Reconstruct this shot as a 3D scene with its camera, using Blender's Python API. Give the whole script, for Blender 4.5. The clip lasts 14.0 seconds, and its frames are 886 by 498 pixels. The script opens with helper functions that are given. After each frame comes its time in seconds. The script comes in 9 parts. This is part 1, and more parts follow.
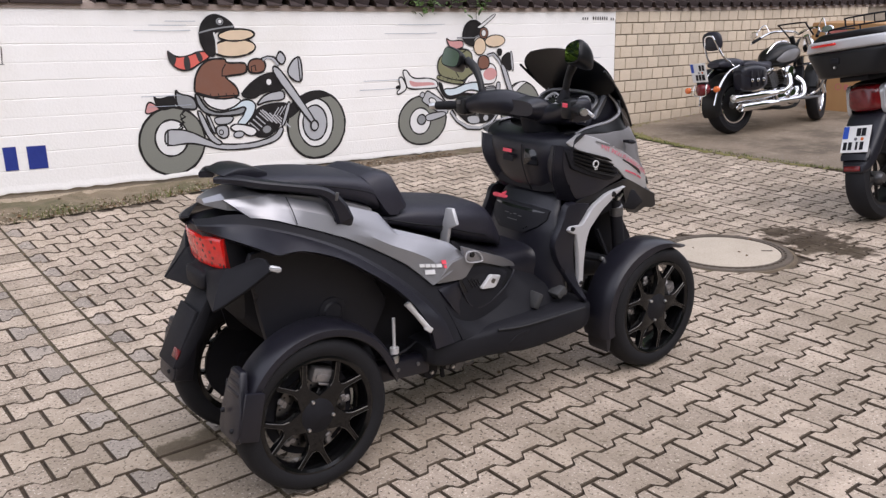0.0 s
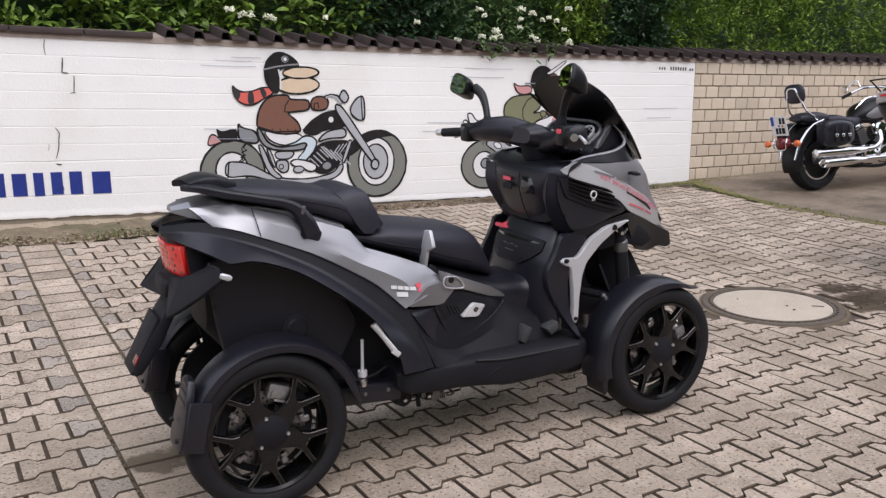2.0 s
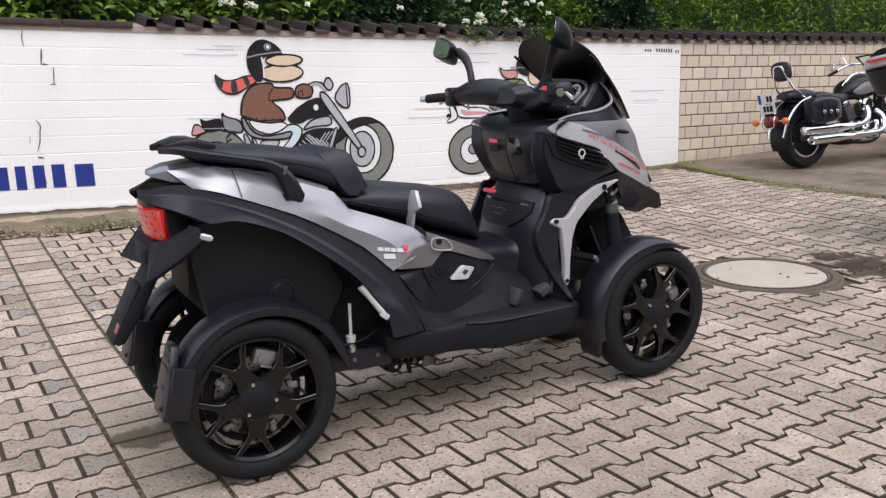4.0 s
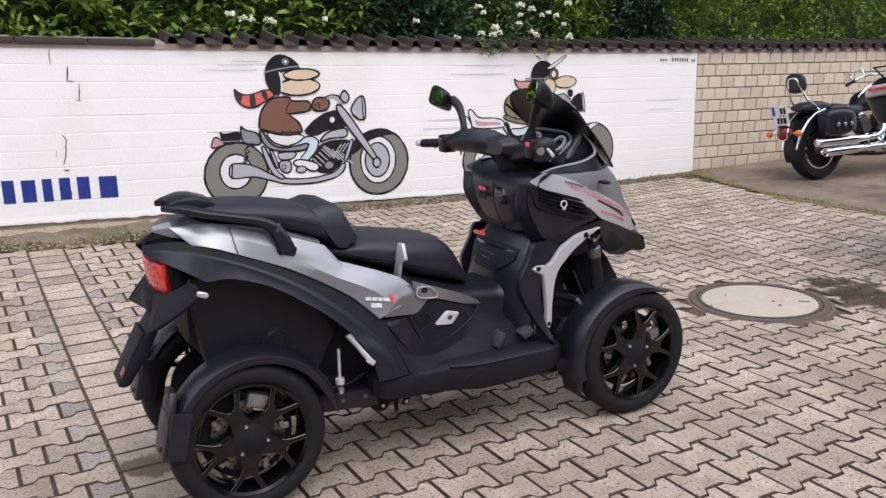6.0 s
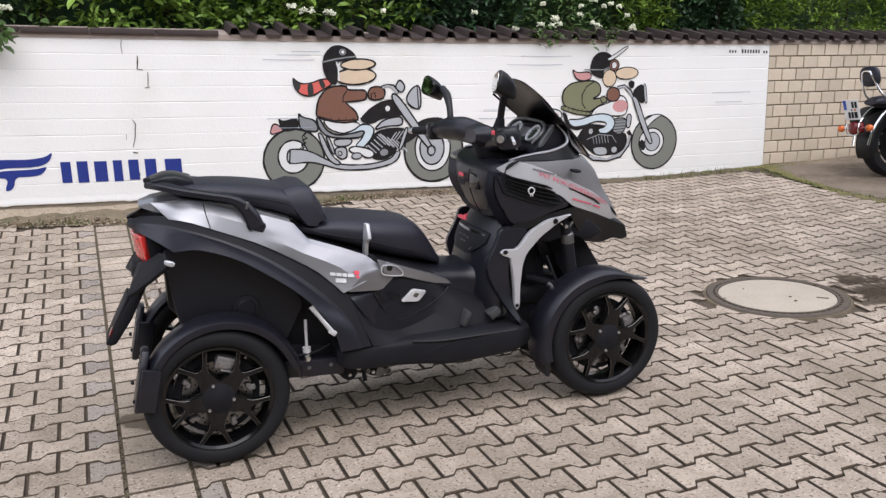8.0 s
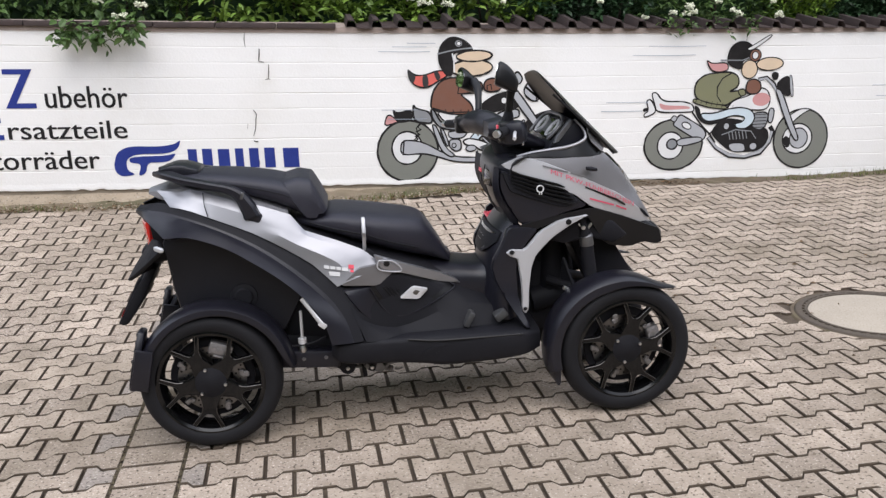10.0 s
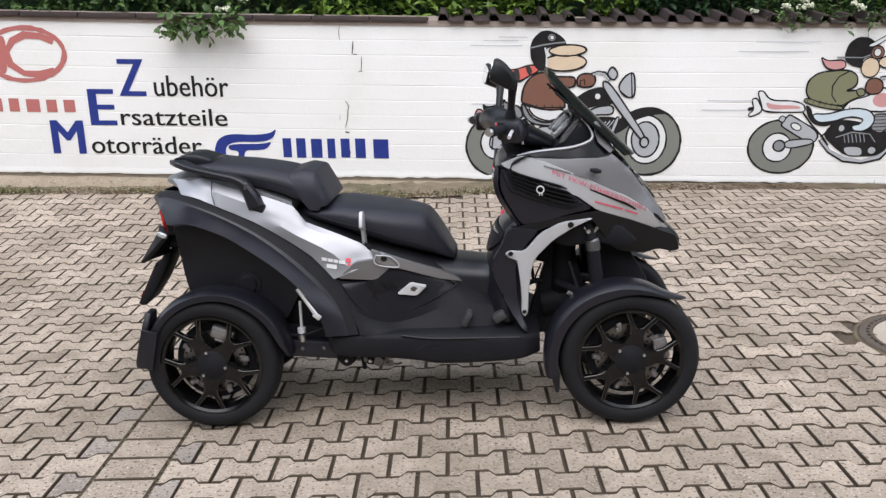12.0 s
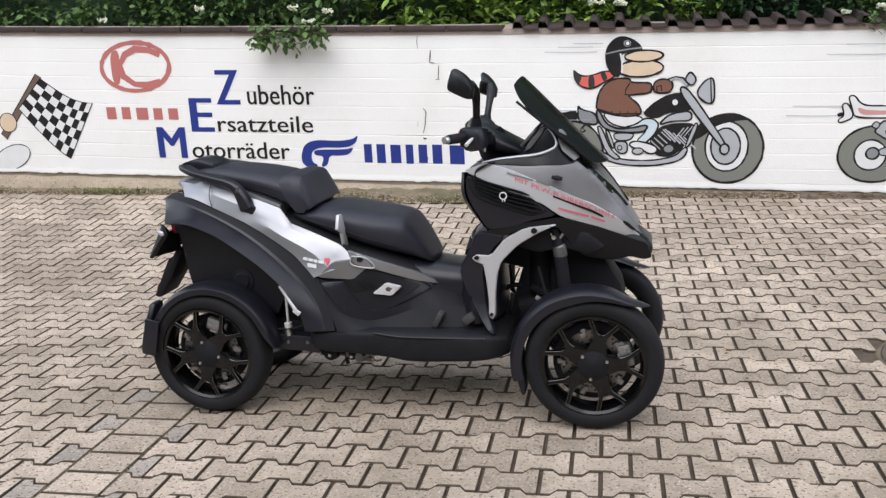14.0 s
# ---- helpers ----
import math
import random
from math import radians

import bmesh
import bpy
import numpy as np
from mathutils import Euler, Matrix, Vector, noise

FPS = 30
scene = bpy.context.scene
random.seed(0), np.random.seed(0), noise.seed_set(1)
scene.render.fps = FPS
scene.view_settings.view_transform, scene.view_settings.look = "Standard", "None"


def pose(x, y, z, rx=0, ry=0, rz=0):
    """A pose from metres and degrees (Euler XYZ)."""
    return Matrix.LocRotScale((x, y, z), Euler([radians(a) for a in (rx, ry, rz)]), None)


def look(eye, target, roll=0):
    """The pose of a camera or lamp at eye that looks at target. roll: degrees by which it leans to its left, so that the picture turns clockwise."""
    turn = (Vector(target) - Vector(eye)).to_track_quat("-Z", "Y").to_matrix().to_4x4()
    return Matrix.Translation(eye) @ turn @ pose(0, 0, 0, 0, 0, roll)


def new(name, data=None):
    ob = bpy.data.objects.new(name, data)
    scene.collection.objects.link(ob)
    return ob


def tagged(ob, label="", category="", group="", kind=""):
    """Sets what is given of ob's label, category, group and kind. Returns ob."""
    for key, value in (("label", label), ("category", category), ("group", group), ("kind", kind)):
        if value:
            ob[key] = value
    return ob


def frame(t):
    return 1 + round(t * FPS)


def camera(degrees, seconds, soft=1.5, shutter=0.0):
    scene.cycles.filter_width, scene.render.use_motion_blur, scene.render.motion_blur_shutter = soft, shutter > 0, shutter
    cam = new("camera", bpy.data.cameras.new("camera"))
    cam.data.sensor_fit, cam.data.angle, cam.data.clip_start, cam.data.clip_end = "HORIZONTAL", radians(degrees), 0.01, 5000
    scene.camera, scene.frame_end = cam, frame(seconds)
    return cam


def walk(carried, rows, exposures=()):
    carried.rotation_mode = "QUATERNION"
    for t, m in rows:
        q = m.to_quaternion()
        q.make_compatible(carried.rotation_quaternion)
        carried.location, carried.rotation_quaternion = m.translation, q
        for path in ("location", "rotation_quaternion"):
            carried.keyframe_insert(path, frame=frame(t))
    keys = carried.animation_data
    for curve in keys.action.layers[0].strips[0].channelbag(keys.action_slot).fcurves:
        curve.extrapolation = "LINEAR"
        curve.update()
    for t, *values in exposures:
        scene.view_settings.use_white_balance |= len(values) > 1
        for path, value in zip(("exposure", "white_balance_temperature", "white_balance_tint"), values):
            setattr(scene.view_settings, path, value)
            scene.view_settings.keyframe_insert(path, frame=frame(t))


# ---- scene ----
cam = camera(53.2, 14.0, soft=1.38)
PATH = [
    (0, (-2.088, -2.231, 1.59), (-0.918, -0.71, 1.026), -1.4),
    (0.5, (-2.016, -2.263, 1.564), (-0.873, -0.728, 0.985), -1.7),
    (1, (-1.881, -2.341, 1.564), (-0.781, -0.774, 0.986), -1.3),
    (1.5, (-1.787, -2.388, 1.545), (-0.776, -0.749, 1.003), -1.0),
    (2, (-1.688, -2.428, 1.452), (-0.693, -0.749, 1.012), -0.3),
    (2.5, (-1.667, -2.399, 1.291), (-0.649, -0.729, 0.872), -0.7),
    (5, (-1.642, -2.435, 1.335), (-0.66, -0.756, 0.87), -2.6),
    (5.5, (-1.613, -2.517, 1.478), (-0.659, -0.843, 0.941), -2.0),
    (6, (-1.587, -2.604, 1.568), (-0.638, -0.907, 1.097), -1.5),
    (6.5, (-1.544, -2.737, 1.577), (-0.631, -1.009, 1.152), -1.5),
    (7, (-1.462, -2.89, 1.576), (-0.606, -1.141, 1.12), -1.5),
    (9.5, (-0.615, -3.07, 1.54), (-0.174, -1.182, 1.052), -2.0),
    (10, (-0.429, -3.121, 1.537), (-0.128, -1.206, 1.048), -2.3),
    (10.5, (-0.217, -3.211, 1.544), (-0.088, -1.276, 1.053), -2.0),
    (11, (-0.091, -3.246, 1.548), (-0.038, -1.311, 1.046), -2.5),
    (11.5, (-0.005, -3.212, 1.534), (0.019, -1.274, 1.041), -2.3),
    (12, (0.151, -3.133, 1.528), (0.115, -1.195, 1.035), -2.1),
    (12.5, (0.282, -3.085, 1.53), (0.164, -1.152, 1.027), -2.9),
    (13, (0.484, -3.132, 1.527), (0.266, -1.203, 1.046), -3.1),
    (13.5, (0.729, -3.203, 1.543), (0.421, -1.284, 1.073), -2.6),
    (14, (0.865, -3.196, 1.52), (0.488, -1.288, 1.054), -3.2),
]
walk(cam, [(t, look(eye, target, roll)) for t, eye, target, roll in PATH],
     [(0.0, 0.34, 6550, 16), (1.0, 0.38, 6530, 16), (1.5, 0.34, 6510, 16), (2.1, 0.27, 6490, 15), (2.7, 0.42, 6470, 15), (4.8, 0.38, 6440, 15), (6.5, 0.38, 6400, 14), (9.5, 0.39, 6400, 12), (14.0, 0.42, 6400, 10)])

# ---- daylight: bright overcast ----
world = bpy.data.worlds.new("overcast_sky")
scene.world = world
world.use_nodes = True
wn, wl = world.node_tree.nodes, world.node_tree.links
sky = wn.new("ShaderNodeTexSky")
sky.sky_type, sky.sun_disc = "NISHITA", False
sky.sun_elevation, sky.sun_rotation = radians(58), radians(150)
sky.air_density, sky.dust_density = 1.0, 3.0
cloud = wn.new("ShaderNodeMix")
cloud.data_type = "RGBA"
cloud.inputs[0].default_value = 0.72
wl.new(sky.outputs[0], cloud.inputs[6])
cloud.inputs[7].default_value = (8.0, 8.4, 9.3, 1)
wl.new(cloud.outputs[2], wn["Background"].inputs[0])
wn["Background"].inputs[1].default_value = 0.168
sun = new("sun", bpy.data.lights.new("sun", "SUN"))
sun.data.energy, sun.data.angle, sun.data.color = 1.1, radians(50), (1.0, 0.97, 0.93)
sun.matrix_world = look((0, 0, 0), (0.25, 0.8, -1.0))


# ---- materials ----
def material(name, base, rough=0.6, metal=0.0, second=None, scale=8.0, mix=0.5, bump=0.0, bump_scale=40.0, coat=0.0, per_piece=0.0, spec=0.5):
    """A surface with a coarse change of tone between two colours, fine grain, relief and, for pieces, a tone of their own."""
    m = bpy.data.materials.new(name)
    m.use_nodes = True
    n, l = m.node_tree.nodes, m.node_tree.links
    b = n["Principled BSDF"]
    b.inputs["Roughness"].default_value = rough
    b.inputs["Metallic"].default_value = metal
    b.inputs["Coat Weight"].default_value = coat
    b.inputs["Coat Roughness"].default_value = 0.12
    b.inputs["Specular IOR Level"].default_value = spec
    base = (*base, 1)
    second = (*second, 1) if second else tuple(0.82 * c for c in base[:3]) + (1,)
    where = n.new("ShaderNodeTexCoord")
    coarse = n.new("ShaderNodeTexNoise")
    coarse.inputs["Scale"].default_value, coarse.inputs["Detail"].default_value = scale, 6
    l.new(where.outputs["Object"], coarse.inputs["Vector"])
    ramp = n.new("ShaderNodeValToRGB")
    ramp.color_ramp.elements[0].position, ramp.color_ramp.elements[1].position = 0.5 - mix * 0.4, 0.5 + mix * 0.4
    ramp.color_ramp.elements[0].color, ramp.color_ramp.elements[1].color = base, second
    l.new(coarse.outputs["Fac"], ramp.inputs[0])
    colour = ramp.outputs[0]
    fine = n.new("ShaderNodeTexNoise")
    fine.inputs["Scale"].default_value, fine.inputs["Detail"].default_value = bump_scale, 4
    l.new(where.outputs["Object"], fine.inputs["Vector"])
    if per_piece:
        info = n.new("ShaderNodeObjectInfo")
        isle = n.new("ShaderNodeNewGeometry")
        both = n.new("ShaderNodeMath")
        both.operation = "ADD"
        l.new(info.outputs["Random"], both.inputs[0])
        l.new(isle.outputs["Random Per Island"], both.inputs[1])
        frac = n.new("ShaderNodeMath")
        frac.operation = "FRACT"
        l.new(both.outputs[0], frac.inputs[0])
        span = n.new("ShaderNodeMapRange")
        span.inputs["To Min"].default_value, span.inputs["To Max"].default_value = 1 - per_piece, 1 + per_piece
        l.new(frac.outputs[0], span.inputs["Value"])
        tone = n.new("ShaderNodeHueSaturation")
        l.new(span.outputs[0], tone.inputs["Value"])
        l.new(colour, tone.inputs["Color"])
        colour = tone.outputs[0]
    l.new(colour, b.inputs["Base Color"])
    if bump:
        relief = n.new("ShaderNodeBump")
        relief.inputs["Strength"].default_value, relief.inputs["Distance"].default_value = bump, 0.004
        l.new(fine.outputs["Fac"], relief.inputs["Height"])
        l.new(relief.outputs[0], b.inputs["Normal"])
        spread = n.new("ShaderNodeMapRange")
        spread.inputs["To Min"].default_value, spread.inputs["To Max"].default_value = max(0.02, rough - 0.08), min(1, rough + 0.08)
        l.new(fine.outputs["Fac"], spread.inputs["Value"])
        l.new(spread.outputs[0], b.inputs["Roughness"])
    m["colour_node"] = ramp.name
    return m


def speckle(m, scale, light, dark, amount, stains=()):
    """Grit of light and dark grains over a stone-like surface, and stains (x, y, radius) with a ragged shape of their own."""
    n, l = m.node_tree.nodes, m.node_tree.links
    b = n["Principled BSDF"]
    source = b.inputs["Base Color"].links[0].from_socket
    place = n.new("ShaderNodeNewGeometry")
    for size, tint, edge in ((scale, light, 0.66), (scale * 0.7, dark, 0.64)):
        grain = n.new("ShaderNodeTexNoise")
        grain.inputs["Scale"].default_value, grain.inputs["Detail"].default_value = size, 2
        l.new(place.outputs["Position"], grain.inputs["Vector"])
        cut = n.new("ShaderNodeMapRange")
        cut.inputs["From Min"].default_value, cut.inputs["From Max"].default_value = edge - 0.06, edge + 0.04
        cut.inputs["To Max"].default_value = amount
        l.new(grain.outputs["Fac"], cut.inputs["Value"])
        lay = n.new("ShaderNodeMix")
        lay.data_type = "RGBA"
        l.new(cut.outputs[0], lay.inputs[0])
        l.new(source, lay.inputs[6])
        lay.inputs[7].default_value = (*tint, 1)
        source = lay.outputs[2]
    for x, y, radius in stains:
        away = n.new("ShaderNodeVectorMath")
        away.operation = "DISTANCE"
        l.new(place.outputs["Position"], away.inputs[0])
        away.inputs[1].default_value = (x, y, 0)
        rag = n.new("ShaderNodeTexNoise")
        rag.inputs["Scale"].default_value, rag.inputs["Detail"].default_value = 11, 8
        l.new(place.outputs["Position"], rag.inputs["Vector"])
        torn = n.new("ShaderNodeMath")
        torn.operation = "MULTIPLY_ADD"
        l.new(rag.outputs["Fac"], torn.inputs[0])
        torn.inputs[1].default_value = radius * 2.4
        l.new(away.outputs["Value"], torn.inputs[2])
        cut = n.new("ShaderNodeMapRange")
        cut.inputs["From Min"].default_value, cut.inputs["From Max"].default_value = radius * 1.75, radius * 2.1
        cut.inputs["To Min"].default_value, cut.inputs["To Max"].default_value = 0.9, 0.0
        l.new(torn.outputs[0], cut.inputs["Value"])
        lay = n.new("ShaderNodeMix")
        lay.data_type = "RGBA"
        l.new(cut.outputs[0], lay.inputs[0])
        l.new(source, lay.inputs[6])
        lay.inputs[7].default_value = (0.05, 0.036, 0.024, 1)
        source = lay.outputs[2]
    l.new(source, b.inputs["Base Color"])
    return m


def weather(m, tint, scale, amount, low=0.5, high=0.68):
    """Broad ragged patches of dirt or moss over a surface."""
    n, l = m.node_tree.nodes, m.node_tree.links
    b = n["Principled BSDF"]
    source = b.inputs["Base Color"].links[0].from_socket
    place, cloudy = n.new("ShaderNodeNewGeometry"), n.new("ShaderNodeTexNoise")
    cloudy.inputs["Scale"].default_value, cloudy.inputs["Detail"].default_value, cloudy.inputs["Roughness"].default_value = scale, 8, 0.7
    l.new(place.outputs["Position"], cloudy.inputs["Vector"])
    cut = n.new("ShaderNodeMapRange")
    cut.inputs["From Min"].default_value, cut.inputs["From Max"].default_value, cut.inputs["To Max"].default_value = low, high, amount
    l.new(cloudy.outputs["Fac"], cut.inputs["Value"])
    lay = n.new("ShaderNodeMix")
    lay.data_type = "RGBA"
    l.new(cut.outputs[0], lay.inputs[0])
    l.new(source, lay.inputs[6])
    lay.inputs[7].default_value = (*tint, 1)
    l.new(lay.outputs[2], b.inputs["Base Color"])
    return m


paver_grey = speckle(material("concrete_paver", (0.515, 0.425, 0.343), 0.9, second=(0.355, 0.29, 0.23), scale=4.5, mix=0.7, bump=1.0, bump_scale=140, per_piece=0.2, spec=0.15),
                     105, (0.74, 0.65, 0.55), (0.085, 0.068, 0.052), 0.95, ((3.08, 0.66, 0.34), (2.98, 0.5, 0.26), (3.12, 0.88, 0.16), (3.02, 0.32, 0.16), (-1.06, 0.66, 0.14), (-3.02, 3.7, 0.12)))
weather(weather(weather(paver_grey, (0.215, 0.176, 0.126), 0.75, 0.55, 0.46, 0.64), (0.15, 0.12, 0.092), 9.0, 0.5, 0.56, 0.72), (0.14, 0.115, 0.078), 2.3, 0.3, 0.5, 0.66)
paver_half = speckle(material("grey_concrete_paver", (0.365, 0.313, 0.264), 0.9, second=(0.235, 0.205, 0.18), scale=4.5, mix=0.7, bump=1.0, bump_scale=140, per_piece=0.15, spec=0.15), 105, (0.6, 0.54, 0.47), (0.08, 0.068, 0.055), 0.9)
joint_sand = material("joint_sand", (0.062, 0.045, 0.033), 0.95, second=(0.11, 0.082, 0.055), scale=14, bump=0.8, bump_scale=200)
slab_grey = speckle(material("old_concrete", (0.245, 0.19, 0.135), 0.9, second=(0.125, 0.095, 0.067), scale=1.6, mix=0.9, bump=0.4, bump_scale=90), 90, (0.4, 0.37, 0.33), (0.15, 0.13, 0.11), 0.5)
weather(weather(slab_grey, (0.09, 0.067, 0.045), 1.4, 0.85, 0.47, 0.6), (0.32, 0.26, 0.19), 3.2, 0.55, 0.53, 0.66)
plinth_grey = speckle(material("plinth_render", (0.42, 0.345, 0.255), 0.95, second=(0.27, 0.215, 0.15), scale=5, mix=0.9, bump=0.9, bump_scale=60), 60, (0.46, 0.42, 0.36), (0.12, 0.1, 0.07), 0.6)
soil = material("dry_soil", (0.24, 0.187, 0.127), 0.97, second=(0.12, 0.095, 0.058), scale=9, mix=0.8, bump=1.0, bump_scale=90)
moss_green = material("moss", (0.12, 0.13, 0.035), 0.95, second=(0.2, 0.16, 0.07), scale=30, bump=0.6, bump_scale=150)
white_paint = material("white_masonry_paint", (0.88, 0.87, 0.845), 0.7, second=(0.82, 0.805, 0.77), scale=1.7, mix=0.9, bump=0.45, bump_scale=55)
weather(white_paint, (0.7, 0.67, 0.59), 0.9, 0.3)
weather(plinth_grey, (0.2, 0.16, 0.105), 2.2, 0.6, 0.52, 0.68)
humus = material("dark_earth", (0.085, 0.062, 0.042), 0.97, second=(0.17, 0.13, 0.085), scale=7, mix=0.8, bump=1.0, bump_scale=90)
weather(humus, (0.1, 0.1, 0.035), 2.6, 0.6, 0.52, 0.66)
weather(soil, (0.09, 0.085, 0.04), 1.6, 0.8, 0.47, 0.6)
beige_brick = speckle(material("beige_brick", (0.64, 0.54, 0.42), 0.88, second=(0.55, 0.46, 0.35), scale=6, mix=0.8, bump=0.5, bump_scale=120, per_piece=0.1), 110, (0.68, 0.6, 0.48), (0.36, 0.29, 0.2), 0.4)
mortar = material("mortar", (0.33, 0.28, 0.22), 0.95, second=(0.24, 0.2, 0.15), scale=10, bump=0.6, bump_scale=120)
tile_brown = material("brown_roof_tile", (0.062, 0.04, 0.036), 0.85, second=(0.034, 0.026, 0.024), scale=6, mix=0.9, bump=0.5, bump_scale=90, per_piece=0.2)
crack_grey = material("crack_dirt", (0.07, 0.058, 0.045), 0.95)

black_plastic = material("grained_black_plastic", (0.0093, 0.0091, 0.014), 0.34, second=(0.0125, 0.0123, 0.0185), scale=5, bump=0.1, bump_scale=700, spec=0.45)
black_satin = material("satin_black_paint", (0.006, 0.006, 0.007), 0.36, second=(0.008, 0.008, 0.009), scale=3, spec=0.32)
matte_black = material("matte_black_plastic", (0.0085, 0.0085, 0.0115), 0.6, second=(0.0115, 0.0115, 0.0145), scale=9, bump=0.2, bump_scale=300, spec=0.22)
vinyl = material("seat_vinyl", (0.015, 0.0146, 0.0235), 0.44, second=(0.02, 0.0196, 0.03), scale=6, bump=0.35, bump_scale=420, spec=0.45)
silver_paint = material("matte_silver_paint", (0.37, 0.37, 0.388), 0.42, 0.85, second=(0.33, 0.33, 0.348), scale=3, bump=0.05, bump_scale=900)
# silver paint made lighter: light on fork cover and fairing strip put into colour
lightened_silver = material("lightened_silver_paint", (0.54, 0.54, 0.555), 0.4, 0.3, second=(0.5, 0.5, 0.515), scale=3, bump=0.05, bump_scale=900)
grey_paint = material("matte_graphite_paint", (0.225, 0.22, 0.226), 0.42, 0.4, second=(0.178, 0.173, 0.177), scale=3, bump=0.05, bump_scale=900)
arch_black = material("arch_liner", (0.0095, 0.0095, 0.0135), 0.5, second=(0.0125, 0.0125, 0.017), scale=7, bump=0.15, bump_scale=300, spec=0.35)
pad_grey = material("pad_rubber", (0.035, 0.035, 0.037), 0.6, second=(0.05, 0.05, 0.05), scale=30, bump=0.3, bump_scale=200)
rubber = material("tyre_rubber", (0.0105, 0.0105, 0.0125), 0.68, second=(0.0125, 0.0125, 0.0145), scale=12, bump=0.3, bump_scale=200, spec=0.25)
rim_black = material("gloss_black_rim", (0.004, 0.004, 0.0045), 0.16, spec=0.4)
bright_metal = material("machined_aluminium", (0.72, 0.72, 0.72), 0.3, 1.0, second=(0.6, 0.6, 0.6), scale=20)
chrome = material("chrome", (0.86, 0.86, 0.87), 0.08, 1.0, second=(0.78, 0.78, 0.8), scale=6)
steel = material("brake_steel", (0.2, 0.195, 0.19), 0.32, 1.0, second=(0.14, 0.135, 0.13), scale=25)
cast_caliper = material("cast_caliper", (0.33, 0.315, 0.31), 0.4, 0.6, second=(0.2, 0.19, 0.19), scale=30, bump=0.3, bump_scale=150)
grey_metal = material("cast_grey_metal", (0.2, 0.2, 0.21), 0.45, 0.8, second=(0.14, 0.14, 0.14), scale=30, bump=0.3, bump_scale=150)
red_lens = material("red_lens", (0.55, 0.008, 0.006), 0.15, second=(0.38, 0.006, 0.006), scale=60, coat=0.6)
satin_aluminium = material("satin_aluminium", (0.72, 0.72, 0.73), 0.45, 0.3, second=(0.62, 0.62, 0.63), scale=25)
# faint glow added to brighten the red plastic, lamp and reflectors alike
glow = red_lens.node_tree.nodes["Principled BSDF"]
glow.inputs["Emission Color"].default_value, glow.inputs["Emission Strength"].default_value = (1.0, 0.03, 0.02, 1), 0.1
orange_lens = material("orange_lens", (0.75, 0.16, 0.03), 0.2, coat=0.5)
clear_lens = material("clear_lens", (0.55, 0.56, 0.58), 0.12, 0.3, coat=0.6)
dark_red_lens = material("dark_red_lens", (0.16, 0.008, 0.01), 0.2, second=(0.11, 0.006, 0.008), scale=40, coat=0.3)
red_vinyl = material("red_sticker", (0.85, 0.09, 0.13), 0.45)
pink_vinyl = material("faded_red_sticker", (0.8, 0.13, 0.2), 0.5)
white_vinyl = material("white_sticker", (0.75, 0.75, 0.75), 0.45)
gloss_black = material("gloss_black_panel", (0.006, 0.006, 0.007), 0.1, coat=0.6)
mirror_glass = material("mirror_glass", (0.9, 0.92, 0.9), 0.02, 1.0)
card = material("corrugated_cardboard", (0.42, 0.24, 0.105), 0.85, second=(0.37, 0.2, 0.085), scale=4, bump=0.3, bump_scale=60)
plate_white = material("plate_white", (0.78, 0.78, 0.77), 0.4)
plate_blue = material("plate_blue", (0.02, 0.08, 0.45), 0.4)
rust_iron = material("rusty_cast_iron", (0.09, 0.075, 0.06), 0.8, 0.2, second=(0.13, 0.1, 0.075), scale=14, mix=0.9, bump=0.6, bump_scale=120)
cover_concrete = speckle(material("cover_concrete", (0.48, 0.42, 0.34), 0.9, second=(0.40, 0.34, 0.27), scale=6, mix=0.8, bump=0.4, bump_scale=120), 150, (0.58, 0.53, 0.45), (0.25, 0.2, 0.15), 0.5)


def glass(name, tint, rough=0.02, clear=1.0):
    m = material(name, tint, rough)
    b = m.node_tree.nodes["Principled BSDF"]
    for link in list(b.inputs["Base Color"].links):
        m.node_tree.links.remove(link)
    b.inputs["Base Color"].default_value = (*tint, 1)
    b.inputs["Transmission Weight"].default_value, b.inputs["IOR"].default_value = clear, 1.45
    return m


smoked_screen = glass("smoked_screen", (0.004, 0.004, 0.006), 0.28, 0.1)
smoked_screen.node_tree.nodes["Principled BSDF"].inputs["IOR"].default_value = 1.34


def paint(name, colour):
    """Brushed wall paint."""
    return material("wall_paint_" + name, colour, 0.75, second=tuple(0.8 * c + 0.03 for c in colour), scale=9, mix=1.0, bump=0.3, bump_scale=55)


ink, tyre_green, rim_white, pale_grey, mid_grey = material("wall_paint_black", (0.012, 0.011, 0.011), 0.8, second=(0.022, 0.02, 0.02), scale=9, bump=0.3, bump_scale=55, spec=0.2), paint("grey_green", (0.2, 0.205, 0.175)), paint("white", (0.78, 0.78, 0.77)), paint("pale_grey", (0.43, 0.44, 0.46)), paint("mid_grey", (0.24, 0.25, 0.26))
jacket_brown, jacket_olive, skin, pale_blue, scarf_red, scarf_black = paint("brown", (0.19, 0.075, 0.042)), paint("olive", (0.2, 0.2, 0.105)), paint("sand", (0.72, 0.56, 0.39)), paint("pale_blue", (0.6, 0.7, 0.75)), paint("red", (0.7, 0.12, 0.09)), paint("soot", (0.012, 0.012, 0.012))
